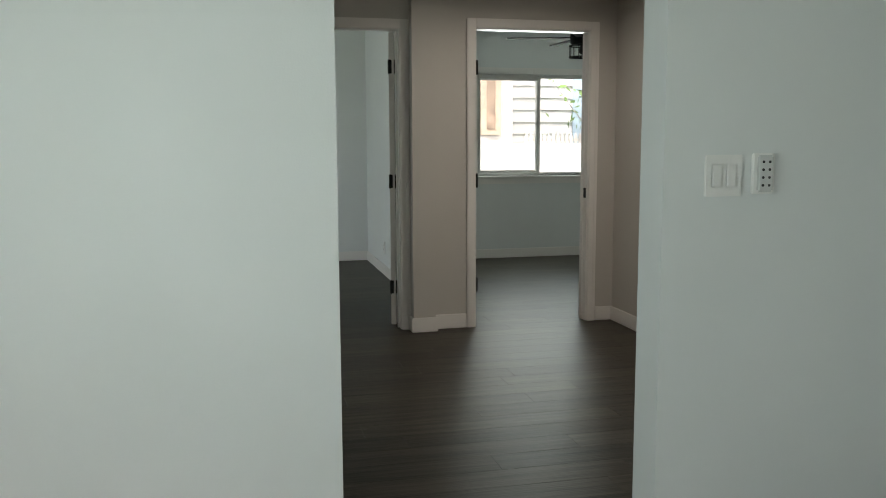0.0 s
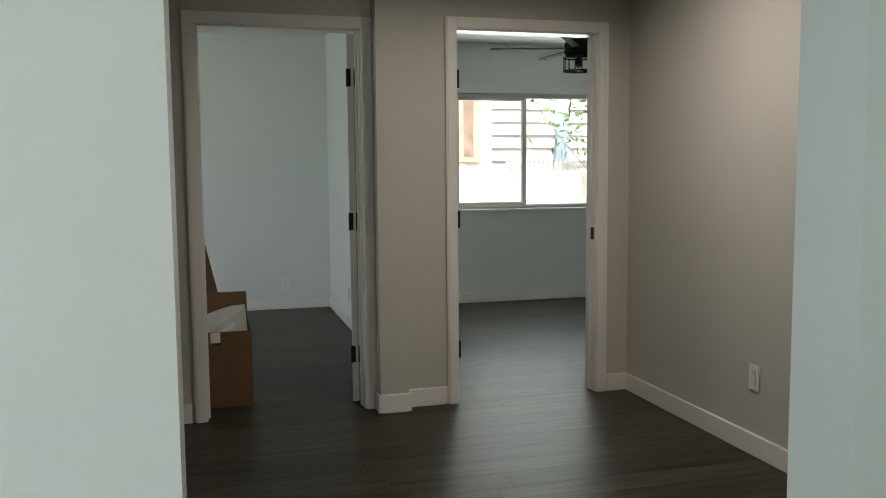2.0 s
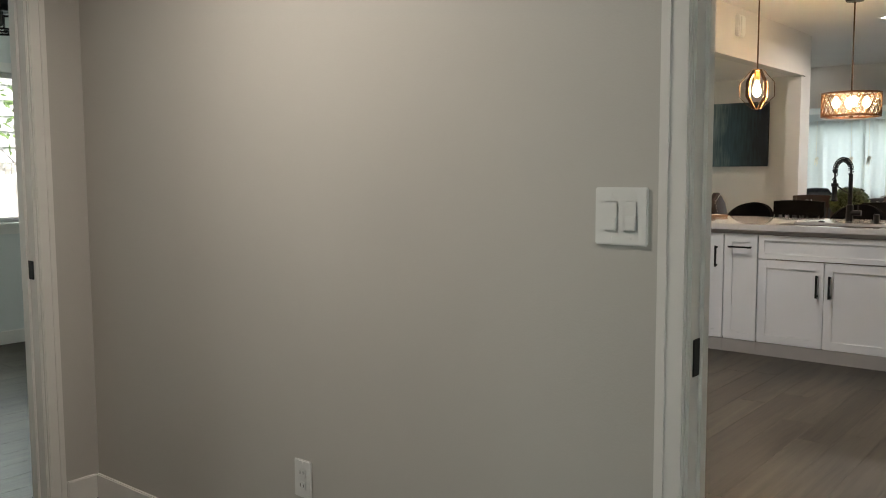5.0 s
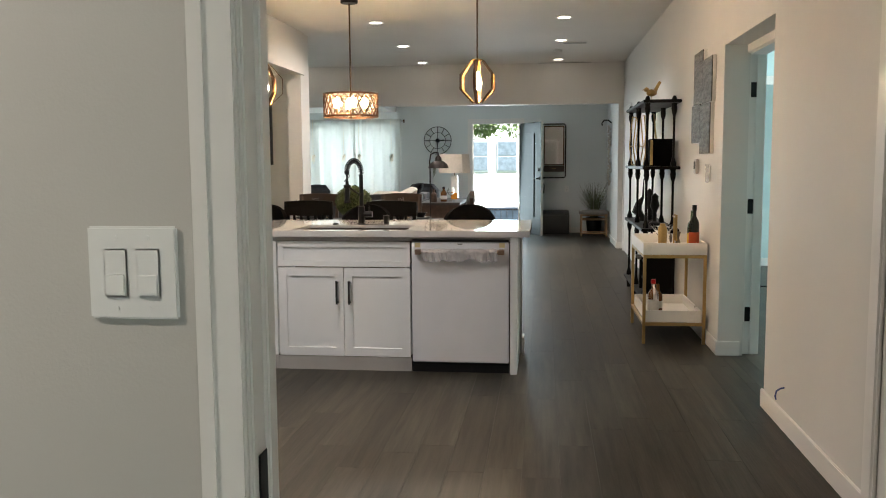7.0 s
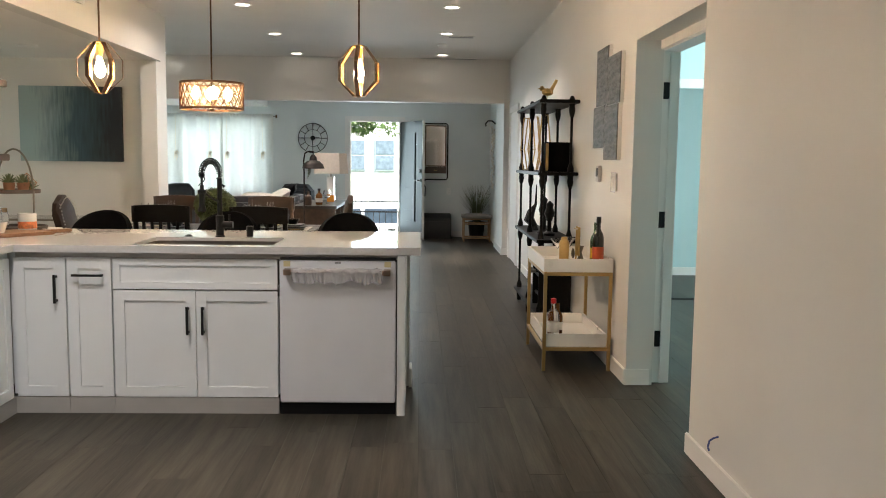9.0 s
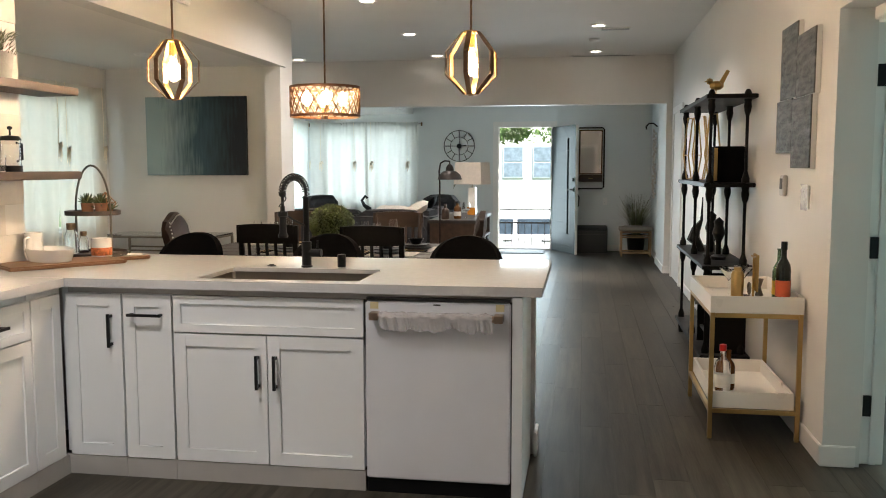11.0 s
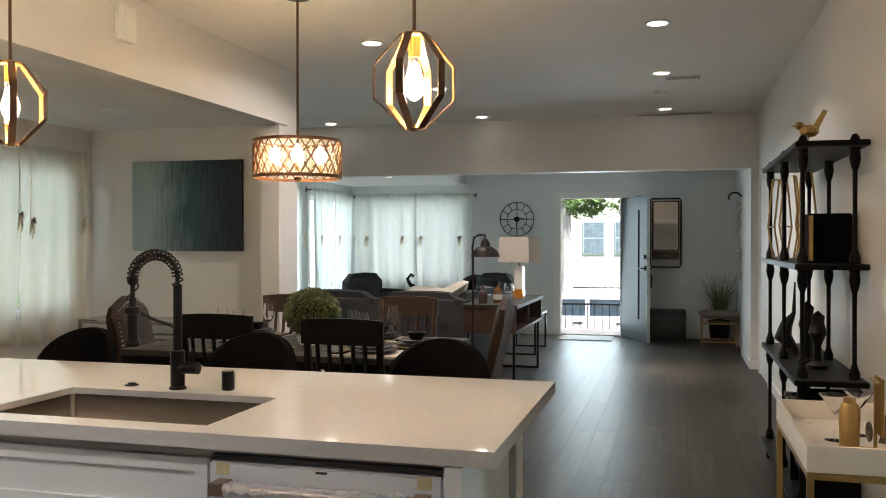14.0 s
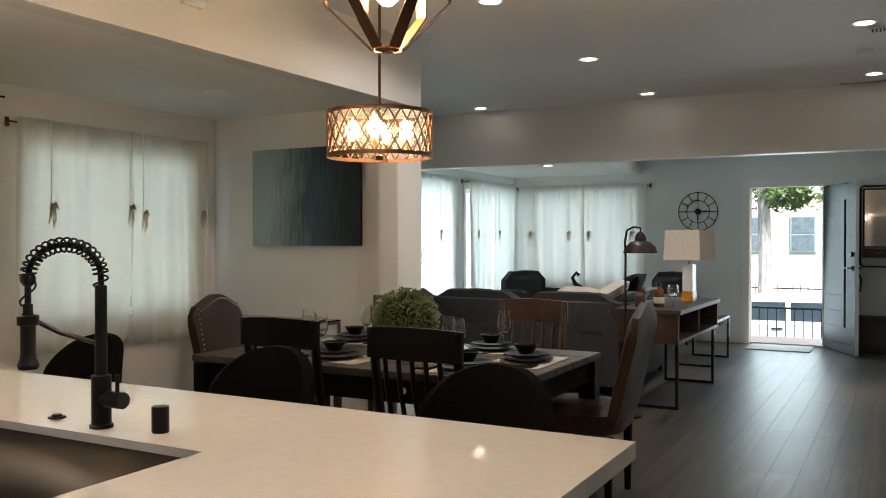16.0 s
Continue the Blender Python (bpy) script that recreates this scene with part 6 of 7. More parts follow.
for x in (0.03, EL / 2 - 0.02, EL - 0.06):
    for y in (0.045, ED - 0.045):
        for a, b in zip(SH, SH[1:]):
            h = b - a - 0.028
            part("post", LATHE(bmesh.new(), (x, y, a), [(0.001, 0), (0.026, 0), (0.026, 0.03), (0.017, 0.055), (0.0115, 0.075), (0.0105, h * 0.5), (0.0115, h - 0.11), (0.02, h - 0.085), (0.026, h - 0.05), (0.022, h - 0.02), (0.026, h), (0.001, h)], 12), BLACKWOOD, eg)
        part("finial", LATHE(bmesh.new(), (x, y, SH[-1]), [(0.001, 0), (0.026, 0), (0.020, 0.02), (0.012, 0.035), (0.001, 0.038)], 12), BLACKWOOD, eg)
        part("foot", LATHE(bmesh.new(), (x, y, 0), [(0.001, 0), (0.02, 0), (0.026, 0.1), (0.001, 0.102)], 12), BLACKWOOD, eg)
bd = tagged(part("bird_figurine", bmesh.new(), BRASS), "faceted gold bird figurine on the top shelf", "figurine")
bm = BALL(bmesh.new(), (0, 0, 0.105), 0.055, 7, 5, 0.85)
for v in bm.verts:
    v.co.x *= 1.25
PRISM(bm, [(0.02, -0.018, 0.13), (0.06, -0.018, 0.11), (0.118, -0.014, 0.235), (0.09, -0.014, 0.25)], (0, 0.032, 0))
BALL(bm, (-0.06, 0, 0.145), 0.032, 6, 4)
CYL(bm, (-0.09, 0, 0.145), (-0.115, 0, 0.14), 0.008, 0.001, 5)
for y in (-0.015, 0.015):
    CYL(bm, (0, y, 0), (0, y, 0.065), 0.003, seg=5)
bm.to_mesh(bd.data)
bm.free()
bd.matrix_basis = pose(9.78, 2.20, 1.862, 0, 0, -95) @ Matrix.Scale(0.72, 4)
sb = thing("speaker_box", pose(9.86, 2.10, 1.283), "large black closed box on the middle shelf", "box")
part("body", bx(-0.10, 0.10, -0.10, 0.10, 0, 0.245, bev=0.006), BLACKCLOTH, sb)
part("spine", bx(-0.103, -0.099, 0.08, 0.104, 0.01, 0.235, bev=0.002), BRASS, sb, "thin gilded edge")
for x, y, rz in ((10.98, 2.20, 62), (10.72, 2.17, 75), (10.42, 2.12, 80)):
    fr = thing("gold_lantern", pose(x, y, 1.283, 0, 0, rz), "tall narrow open gold geometric frame on the shelf", "decoration", "gold frames on the etagere")
    P = [(-0.025, 0, 0.008), (0.025, 0, 0.008), (0.055, 0, 0.20), (0.025, 0, 0.50), (-0.025, 0, 0.50), (-0.055, 0, 0.20)]
    part("frame", TUBE(bmesh.new(), [(a, -0.05, c) for a, b, c in P], 0.006, 6, True), BRASS, fr)
    part("rear_frame", TUBE(bmesh.new(), [(a, 0.05, c) for a, b, c in P], 0.006, 6, True), BRASS, fr)
    for a, b, c in P:
        part("strut", TUBE(bmesh.new(), [(a, -0.05, c), (a, 0.05, c)], 0.005, 6), BRASS, fr)
for i, (x, h) in enumerate(((9.95, 0.30), (10.10, 0.34), (10.25, 0.26))):
    pr2 = [(0.001, 0), (0.05, 0), (0.055, 0.02), (0.02, 0.04), (0.018, h * 0.4), (0.045, h * 0.62), (0.03, h * 0.8), (0.034, h * 0.9), (0.001, h)]
    tagged(part("sculpture", LATHE(bmesh.new(), (0, 0, 0), pr2, 14), BLACK, m=pose(x, 2.13 + 0.03 * (i % 2), 0.735)), "black carved sculpture on the lower shelf", "sculpture")
bs = tagged(part("bird_sculpture", TUBE(bmesh.new(), [(0, 0, 0), (0, 0, 0.04), (0.0, 0.05, 0.10), (0.0, 0.03, 0.17), (0, -0.01, 0.24), (0, -0.015, 0.42)], [0.05, 0.03, 0.05, 0.035, 0.012, 0.004], 8), BLACK, m=pose(10.55, 2.18, 0.735)), "black long-necked bird sculpture on the lower shelf", "sculpture")
wr = thing("wine_rack", pose(9.72, 2.12, 0.13), "black wine rack with lying bottles under the shelf", "wine rack")
for x in (-0.12, 0.32):
    part("side", bx(x, x + 0.02, -0.13, 0.13, 0, 0.46, bev=0.003), BLACKWOOD, wr)
for z in (0.10, 0.26, 0.42):
    part("bar", bx(-0.10, 0.32, 0.09, 0.11, z, z + 0.02, bev=0.002), BLACKWOOD, wr)
    part("bar", bx(-0.10, 0.32, -0.11, -0.09, z, z + 0.02, bev=0.002), BLACKWOOD, wr)
for x, z in ((0.0, 0.44), (0.14, 0.44), (0.06, 0.28), (0.2, 0.28)):
    b = bottle(pose(9.72 + x, 2.00, 0.13 + z + 0.04, -90), 0.30, 0.037, DARKG, "dark wine bottle lying in the rack", STEEL, None, "bottles in the rack")
# wall panels (two pairs)
WOVEN = mat("woven_silver_panel", (0.04, 0.035, 0.03), 0.45, metal=0.35, var=0.6, scale=11, stretch=(0.8, 1, 3.5), bump=1.0, bscale=45, col2=(0.22, 0.205, 0.185))
for x0, x1, z0, z1 in ((8.42, 8.78, 1.755, 2.145), (8.06, 8.418, 1.745, 2.062), (8.49, 8.85, 1.465, 1.752), (8.10, 8.488, 1.382, 1.742)):
    w = thing("wall_panel", pose((x0 + x1) / 2, WY, (z0 + z1) / 2, 0, 0, 180), "textured silver-grey woven wall panel", "wall art", "wall panels")
    part("panel", bx(-(x1 - x0) / 2, (x1 - x0) / 2, -0.032, -0.001, -(z1 - z0) / 2, (z1 - z0) / 2, bev=0.002), WOVEN, w)
    part("edge", bx(-(x1 - x0) / 2 - 0.002, (x1 - x0) / 2 + 0.002, -0.025, -0.002, -(z1 - z0) / 2 - 0.002, (z1 - z0) / 2 + 0.002, bev=0.001), TRIM, w, "pale panel edge")

# ---- bar cart ----
bc2 = thing("bar_cart", pose(8.12, 1.985, 0), "gold-framed bar cart with two white trays", "cart")
CL, CD = 0.84, 0.45
WT = mat("white_tray_lacquer", (0.78, 0.76, 0.72), 0.3, var=0.03, bump=0.02)
for x in (0.012, CL - 0.012):
    for y in (0.012, CD - 0.012):
        part("leg", bx(x - 0.011, x + 0.011, y - 0.011, y + 0.011, 0, 0.655, bev=0.002), BRASS, bc2)
for z in (0.64, 0.145):
    for y in (0.012, CD - 0.012):
        part("rail", bx(0.023, CL - 0.023, y - 0.010, y + 0.010, z - 0.01, z + 0.012, bev=0.002), BRASS, bc2)
    for x in (0.012, CL - 0.012):
        part("end_rail", bx(x - 0.010, x + 0.010, 0.023, CD - 0.023, z - 0.01, z + 0.012, bev=0.002), BRASS, bc2)
for z, ins in ((0.655, 0.0), (0.158, 0.026)):
    bm = B(bmesh.new(), ins, CL - ins, ins, CD - ins, z, z + 0.085)
    bmesh.ops.recalc_face_normals(bm, faces=bm.faces[:])
    bmesh.ops.delete(bm, geom=[f for f in bm.faces if f.normal.z > 0.9], context='FACES_ONLY')
    o = part("tray", bm, WT, bc2, "white lacquered tray", smooth=False)
    so = o.modifiers.new("thickness", 'SOLIDIFY')
    so.thickness, so.offset, so.use_even_offset = 0.013, -1.0, True
ZT = 0.670
def martini(m):
    g = thing("martini_glass", m, "clear martini glass on the bar cart", "glass", "glasses on the cart")
    part("bowl", LATHE(bmesh.new(), (0, 0, 0), [(0.001, 0), (0.036, 0), (0.036, 0.002), (0.004, 0.006), (0.0032, 0.095), (0.055, 0.165), (0.0535, 0.165), (0.001, 0.10)], 26), CLEAR, g)
    return g


mg = martini(pose(8.55, 2.28, ZT))
copy_thing(mg, pose(8.66, 2.18, ZT))
bt = thing("bar_tool_set", pose(8.29, 2.24, ZT), "polished gold bar tool set with a shaker on a stand", "bar tools")
part("shaker", LATHE(bmesh.new(), (0, 0.04, 0), [(0.001, 0), (0.030, 0), (0.034, 0.16), (0.026, 0.18), (0.02, 0.182), (0.02, 0.20), (0.001, 0.202)], 24), BRASS, bt)
part("jigger", LATHE(bmesh.new(), (0.05, -0.08, 0.045), [(0.001, 0), (0.022, 0), (0.008, 0.045), (0.022, 0.09), (0.001, 0.09)], 18), STEEL, bt, "steel jigger")
part("stand", bx(-0.02, 0.13, -0.10, 0.0, 0, 0.012, bev=0.003), BRASS, bt)
part("post", CYL(bmesh.new(), (0.055, -0.05, 0), (0.055, -0.05, 0.255), 0.006, seg=10), BRASS, bt)
part("crossbar", bx(0.0, 0.12, -0.055, -0.045, 0.245, 0.253, bev=0.001), BRASS, bt)
for i in range(4):
    x = 0.01 + i * 0.033
    part("tool", TUBE(bmesh.new(), [(x, -0.062, 0.262), (x, -0.062, 0.07)], 0.006, 8), BRASS, bt)
part("strainer", TUBE(bmesh.new(), [(0.028 * math.cos(2 * math.pi * i / 18) - 0.0, -0.02, 0.09 + 0.028 * math.sin(2 * math.pi * i / 18)) for i in range(18)], 0.006, 6, True), STEEL, bt, "steel strainer ring")
ORANGE = mat("red_orange_label", (0.45, 0.07, 0.02), 0.5, var=0.2)
YEL = mat("yellow_label", (0.75, 0.50, 0.05), 0.5, var=0.1)
bottle(pose(8.28, 2.055, ZT), 0.335, 0.037, DARKG, "dark wine bottle with an orange label on the bar cart", BLACK, ORANGE)
bottle(pose(8.40, 2.05, ZT), 0.29, 0.034, mat("green_bottle", (0.16, 0.32, 0.14), 0.08, bump=0, Transmission_Weight=0.6), "green mixer bottle with a yellow label on the bar cart", None, YEL)
bottle(pose(8.36, 2.33, 0.173), 0.27, 0.042, CLEAR, "clear spirit bottle with a red cap on the lower tray", mat("red_cap", (0.6, 0.02, 0.02), 0.3), LABELW)
bottle(pose(8.48, 2.28, 0.173), 0.22, 0.035, WHISK, "amber bottle on the lower tray", None, LABELW)

# ---- kitchen wall: backsplash, shelves, tray ----
CLAY = mat("terracotta", (0.33, 0.15, 0.08), 0.8, var=0.15)
COPPERWIRE = mat("copper_wire", (0.40, 0.18, 0.08), 0.35, metal=0.9, var=0.1, bump=0)
MARB = mat("marble_tile", (0.70, 0.67, 0.62), 0.2, var=0.14, scale=5, bump=0.02, rnd=0.06)
bsplash = thing("backsplash", pose(0, 5.91, 0), "pale marble tile backsplash on the kitchen wall", "backsplash")
bsplash["kind"] = "structure"
tm = None
for r in range(9):
    for c in range(12):
        m = pose(7.645 - 0.30 * (c + 1) + (0.15 if r % 2 else 0), 0, 0.907 + r * 0.15)
        if m.translation.x + 0.3 > 7.646:
            continue
        if tm is None:
            tm = part("tile", bx(0.001, 0.299, -0.010, -0.0005, 0.001, 0.149, bev=0.001, seg=1), MARB, bsplash, m=m)
        else:
            again(tm, bsplash, m)
for z in (1.372, 1.80):
    s = thing("floating_shelf", pose(7.80, 5.899, z), "rough grey-brown floating wooden shelf", "shelf", "kitchen wall shelves")
    part("board", bx(-1.5, 0.0, -0.23, 0.0, -0.04, 0.0, bev=0.004), SHELFW, s)
def jar(m, label):
    j = thing("storage_jar", m, label, "jar", "glass jars with corks")
    part("glass", LATHE(bmesh.new(), (0, 0, 0), [(0.001, 0), (0.046, 0), (0.048, 0.01), (0.048, 0.14), (0.034, 0.175), (0.034, 0.195), (0.031, 0.195), (0.031, 0.172), (0.045, 0.138), (0.045, 0.008), (0.001, 0.006)], 26), CLEAR, j)
    part("cork", LATHE(bmesh.new(), (0, 0, 0.18), [(0.001, 0), (0.029, 0), (0.034, 0.02), (0.034, 0.05), (0.001, 0.052)], 20), CORK, j, "cork stopper")
    return j


j1 = jar(pose(7.93, 5.83, 0.925) @ Matrix.Scale(0.72, 4), "clear glass jar with a cork stopper")
copy_thing(j1, pose(8.06, 5.84, 0.916) @ Matrix.Scale(0.72, 4))
cb = thing("cutting_board", pose(7.62, 5.63, 0.905, 0, 0, -38), "acacia cutting board on the counter", "cutting board")
bm = bx(-0.34, 0.22, -0.15, 0.15, 0, 0.019, bev=0.006)
part("board", bm, BOARD, cb)
part("handle", bx(0.21, 0.40, -0.03, 0.03, 0.001, 0.018, bev=0.006), BOARD, cb)
pd = thing("baking_dish", pose(7.60, 5.74, 0.924, 0, 0, 60) @ Matrix.Scale(1.25, 4), "white oval ceramic baking dish on the board", "dish")
bm = LATHE(bmesh.new(), (0, 0, 0), [(0.001, 0), (0.11, 0), (0.13, 0.05), (0.124, 0.05), (0.105, 0.008), (0.001, 0.008)], 32)
for v in bm.verts:
    v.co.y *= 0.65
part("dish", bm, CERAM, pd)
pc = thing("pitcher", pose(7.62, 5.84, 0.924), "small white ceramic pitcher", "pitcher")
part("body", LATHE(bmesh.new(), (0, 0, 0), [(0.001, 0), (0.04, 0), (0.048, 0.04), (0.036, 0.10), (0.045, 0.14), (0.041, 0.14), (0.032, 0.10), (0.001, 0.02)], 24), CERAM, pc)
part("handle", TUBE(bmesh.new(), [(-0.035, 0, 0.12), (-0.075, 0, 0.11), (-0.075, 0, 0.06), (-0.045, 0, 0.04)], 0.006, 8), CERAM, pc)
cd = thing("candle_jar", pose(7.84, 5.60, 0.905), "white candle jar with a red and gold printed label", "candle")
part("jar", LATHE(bmesh.new(), (0, 0, 0), [(0.001, 0), (0.05, 0), (0.052, 0.01), (0.052, 0.115), (0.048, 0.115), (0.046, 0.10), (0.001, 0.10)], 28), CERAM, cd)
part("label", LATHE(bmesh.new(), (0, 0, 0.025), [(0.0525, 0), (0.0532, 0.001), (0.0532, 0.04), (0.0525, 0.041)], 28), mat("candle_label", (0.55, 0.16, 0.05), 0.5, var=0.6, scale=60), cd, "printed label")
sdh = thing("spoon_rest", pose(8.0, 5.52, 0.905), "small pale spoon rest on the counter", "spoon rest")
part("rest", LATHE(bmesh.new(), (0, 0, 0), [(0.001, 0), (0.05, 0), (0.06, 0.014), (0.05, 0.006), (0.001, 0.005)], 24), CERAM, sdh)
tt = thing("tiered_tray", pose(8.0, 5.74, 0.905, 0, 0, 70) @ Matrix.Scale(1.2, 4), "two-tier wooden tray with a metal hoop and small potted succulents", "tiered tray")
part("lower_tier", LATHE(bmesh.new(), (0, 0, 0), [(0.001, 0), (0.15, 0), (0.15, 0.022), (0.142, 0.022), (0.14, 0.01), (0.001, 0.01)], 28), SHELFW, tt)
part("upper_tier", LATHE(bmesh.new(), (0, 0, 0.19), [(0.001, 0), (0.12, 0), (0.12, 0.02), (0.112, 0.02), (0.11, 0.008), (0.001, 0.008)], 28), SHELFW, tt)
part("hoop", TUBE(bmesh.new(), [(0.118 * math.cos(a) - 0.0, 0, 0.20 + 0.215 * math.sin(a)) for a in [math.pi * i / 20 for i in range(21)]], 0.005, 6), STEEL, tt)
for s in (-1, 1):
    part("upright", CYL(bmesh.new(), (s * 0.118, 0, 0.01), (s * 0.118, 0, 0.2), 0.005, seg=8), STEEL, tt)
for x, y in ((-0.05, -0.03), (0.05, 0.0)):
    p = thing("succulent", pose(8.0 - y, 5.74 - x, 0.905 + 0.2376) @ Matrix.Scale(1.2, 4), "tiny succulent in a clay pot on the tray", "plant", "succulents")
    part("pot", LATHE(bmesh.new(), (0, 0, 0), [(0.001, 0), (0.024, 0), (0.03, 0.045), (0.001, 0.045)], 16), CLAY, p)
    bm = bmesh.new()
    for i in range(26):
        a, e = i * 2.4, 0.25 + 0.05 * i
        d = Vector((math.cos(a) * math.cos(e), math.sin(a) * math.cos(e), math.sin(e)))
        CYL(bm, Vector((0, 0, 0.042)), Vector((0, 0, 0.042)) + d * 0.05, 0.007, 0.001, 5)
    part("foliage", bm, GREEN, p)
tr = thing("wire_terrarium", pose(8.03, 5.68, 0.905 + 0.2376), "faceted copper wire terrarium with a small plant on the tray", "terrarium")
P = [(0.055 * math.cos(i * 1.2566), 0.055 * math.sin(i * 1.2566), 0.055) for i in range(5)]
Q = [(0.030 * math.cos(i * 1.2566 + 0.6), 0.030 * math.sin(i * 1.2566 + 0.6), 0.002) for i in range(5)]
for i in range(5):
    part("wire", TUBE(bmesh.new(), [Q[i - 1], Q[i], P[i], P[i - 1], (0, 0, 0.115)], 0.0022, 5), COPPERWIRE, tr)
bm = bmesh.new()
for i in range(18):
    a, e = i * 2.4, 0.35 + 0.05 * i
    d = Vector((math.cos(a) * math.cos(e), math.sin(a) * math.cos(e), math.sin(e)))
    CYL(bm, Vector((0, 0, 0.006)), Vector((0, 0, 0.006)) + d * 0.085, 0.010, 0.001, 5)
part("foliage", bm, GREEN, tr)
fp2 = thing("french_press", pose(7.42, 5.80, 1.372), "glass french press with a black lid on the kitchen shelf", "coffee maker")
part("beaker", LATHE(bmesh.new(), (0, 0, 0.01), [(0.001, 0), (0.045, 0), (0.045, 0.14), (0.042, 0.14), (0.042, 0.003), (0.001, 0.003)], 24), CLEAR, fp2)
part("lid", LATHE(bmesh.new(), (0, 0, 0.15), [(0.048, 0), (0.05, 0.004), (0.04, 0.02), (0.005, 0.025), (0.004, 0.05), (0.012, 0.055), (0.012, 0.065), (0.001, 0.07)], 20), BLACK, fp2)
part("frame", LATHE(bmesh.new(), (0, 0, 0), [(0.047, 0), (0.05, 0.0), (0.05, 0.03), (0.047, 0.03)], 24), BLACK, fp2)
part("handle", TUBE(bmesh.new(), [(0.048, 0, 0.14), (0.085, 0, 0.135), (0.085, 0, 0.06), (0.05, 0, 0.05)], 0.006, 8), BLACK, fp2)
gl = thing("glass_cup", pose(7.22, 5.80, 1.372), "clear drinking glass on the kitchen shelf", "glass", "glasses on the kitchen shelf")
part("cup", LATHE(bmesh.new(), (0, 0, 0), [(0.001, 0), (0.03, 0), (0.036, 0.08), (0.034, 0.08), (0.028, 0.005), (0.001, 0.005)], 20), CLEAR, gl)
copy_thing(gl, pose(7.30, 5.78, 1.372))
hp = thing("potted_herb", pose(7.36, 5.80, 1.80), "green herb in a grey pot on the upper shelf", "plant")
part("pot", LATHE(bmesh.new(), (0, 0, 0), [(0.001, 0), (0.055, 0), (0.07, 0.13), (0.065, 0.13), (0.06, 0.11), (0.001, 0.11)], 24), mat("grey_pot", (0.42, 0.41, 0.39), 0.8, bump=0.2), hp)
bm = bmesh.new()
random.seed(14)
for i in range(320):
    a, r, z = random.uniform(0, 6.28), random.uniform(0, 0.085), random.uniform(0.11, 0.22)
    p0 = Vector((r * math.cos(a), r * math.sin(a), z))
    d = Vector((math.cos(a) * 0.6, math.sin(a) * 0.6, random.uniform(0.2, 1.2))).normalized() * 0.03
    b = d.orthogonal().normalized() * 0.006
    bm.faces.new([bm.verts.new(p0 + q) for q in (d, b, -d * 0.3, -b)])
part("foliage", bm, GREEN, hp, smooth=False)

# ---- bedrooms ----
fan = thing("ceiling_fan", pose(3.37, 7.65, 2.50), "black ceiling fan with a caged lamp", "ceiling fan")
part("canopy", LATHE(bmesh.new(), (0, 0, -0.06), [(0.001, 0), (0.03, 0), (0.065, 0.05), (0.065, 0.06), (0.001, 0.06)], 24), MATTBLK, fan)
part("downrod", CYL(bmesh.new(), (0, 0, -0.20), (0, 0, -0.05), 0.012, seg=10), MATTBLK, fan)
part("motor", LATHE(bmesh.new(), (0, 0, -0.345), [(0.001, 0), (0.09, 0), (0.11, 0.02), (0.11, 0.10), (0.07, 0.135), (0.03, 0.15), (0.001, 0.15)], 28), MATTBLK, fan)
for i in range(5):
    a = 2 * math.pi * i / 5 + 2.88
    bm = bx(0.10, 0.68, -0.030, 0.030, -0.004, 0.004, bev=0.003)
    bl = part("blade", bm, MATTBLK, fan, m=Matrix.Translation((0, 0, -0.285)) @ Euler((radians(2), 0, a)).to_matrix().to_4x4())
bm = bmesh.new()
for z in (-0.355, -0.455):
    TUBE(bm, [(0.115 * math.cos(2 * math.pi * i / 28), 0.115 * math.sin(2 * math.pi * i / 28), z) for i in range(28)], 0.006, 6, True)
for i in range(14):
    a = 2 * math.pi * i / 14
    TUBE(bm, [(0.115 * math.cos(a), 0.115 * math.sin(a), -0.355), (0.115 * math.cos(a), 0.115 * math.sin(a), -0.455)], 0.0025, 4)
    TUBE(bm, [(0.115 * math.cos(a), 0.115 * math.sin(a), -0.455), (0.0, 0.0, -0.455)], 0.002, 4)
part("lamp_cage", bm, MATTBLK, fan)
part("bulb", LATHE(bmesh.new(), (0, 0, -0.435), [(0.001, 0), (0.03, 0.02), (0.03, 0.05), (0.015, 0.09), (0.001, 0.09)], 16), SHADE_GREY, fan, "dark unlit bulb")
CARD = mat("brown_cardboard", (0.15, 0.082, 0.038), 0.85, var=0.12, scale=8, bump=0.12, bscale=120)


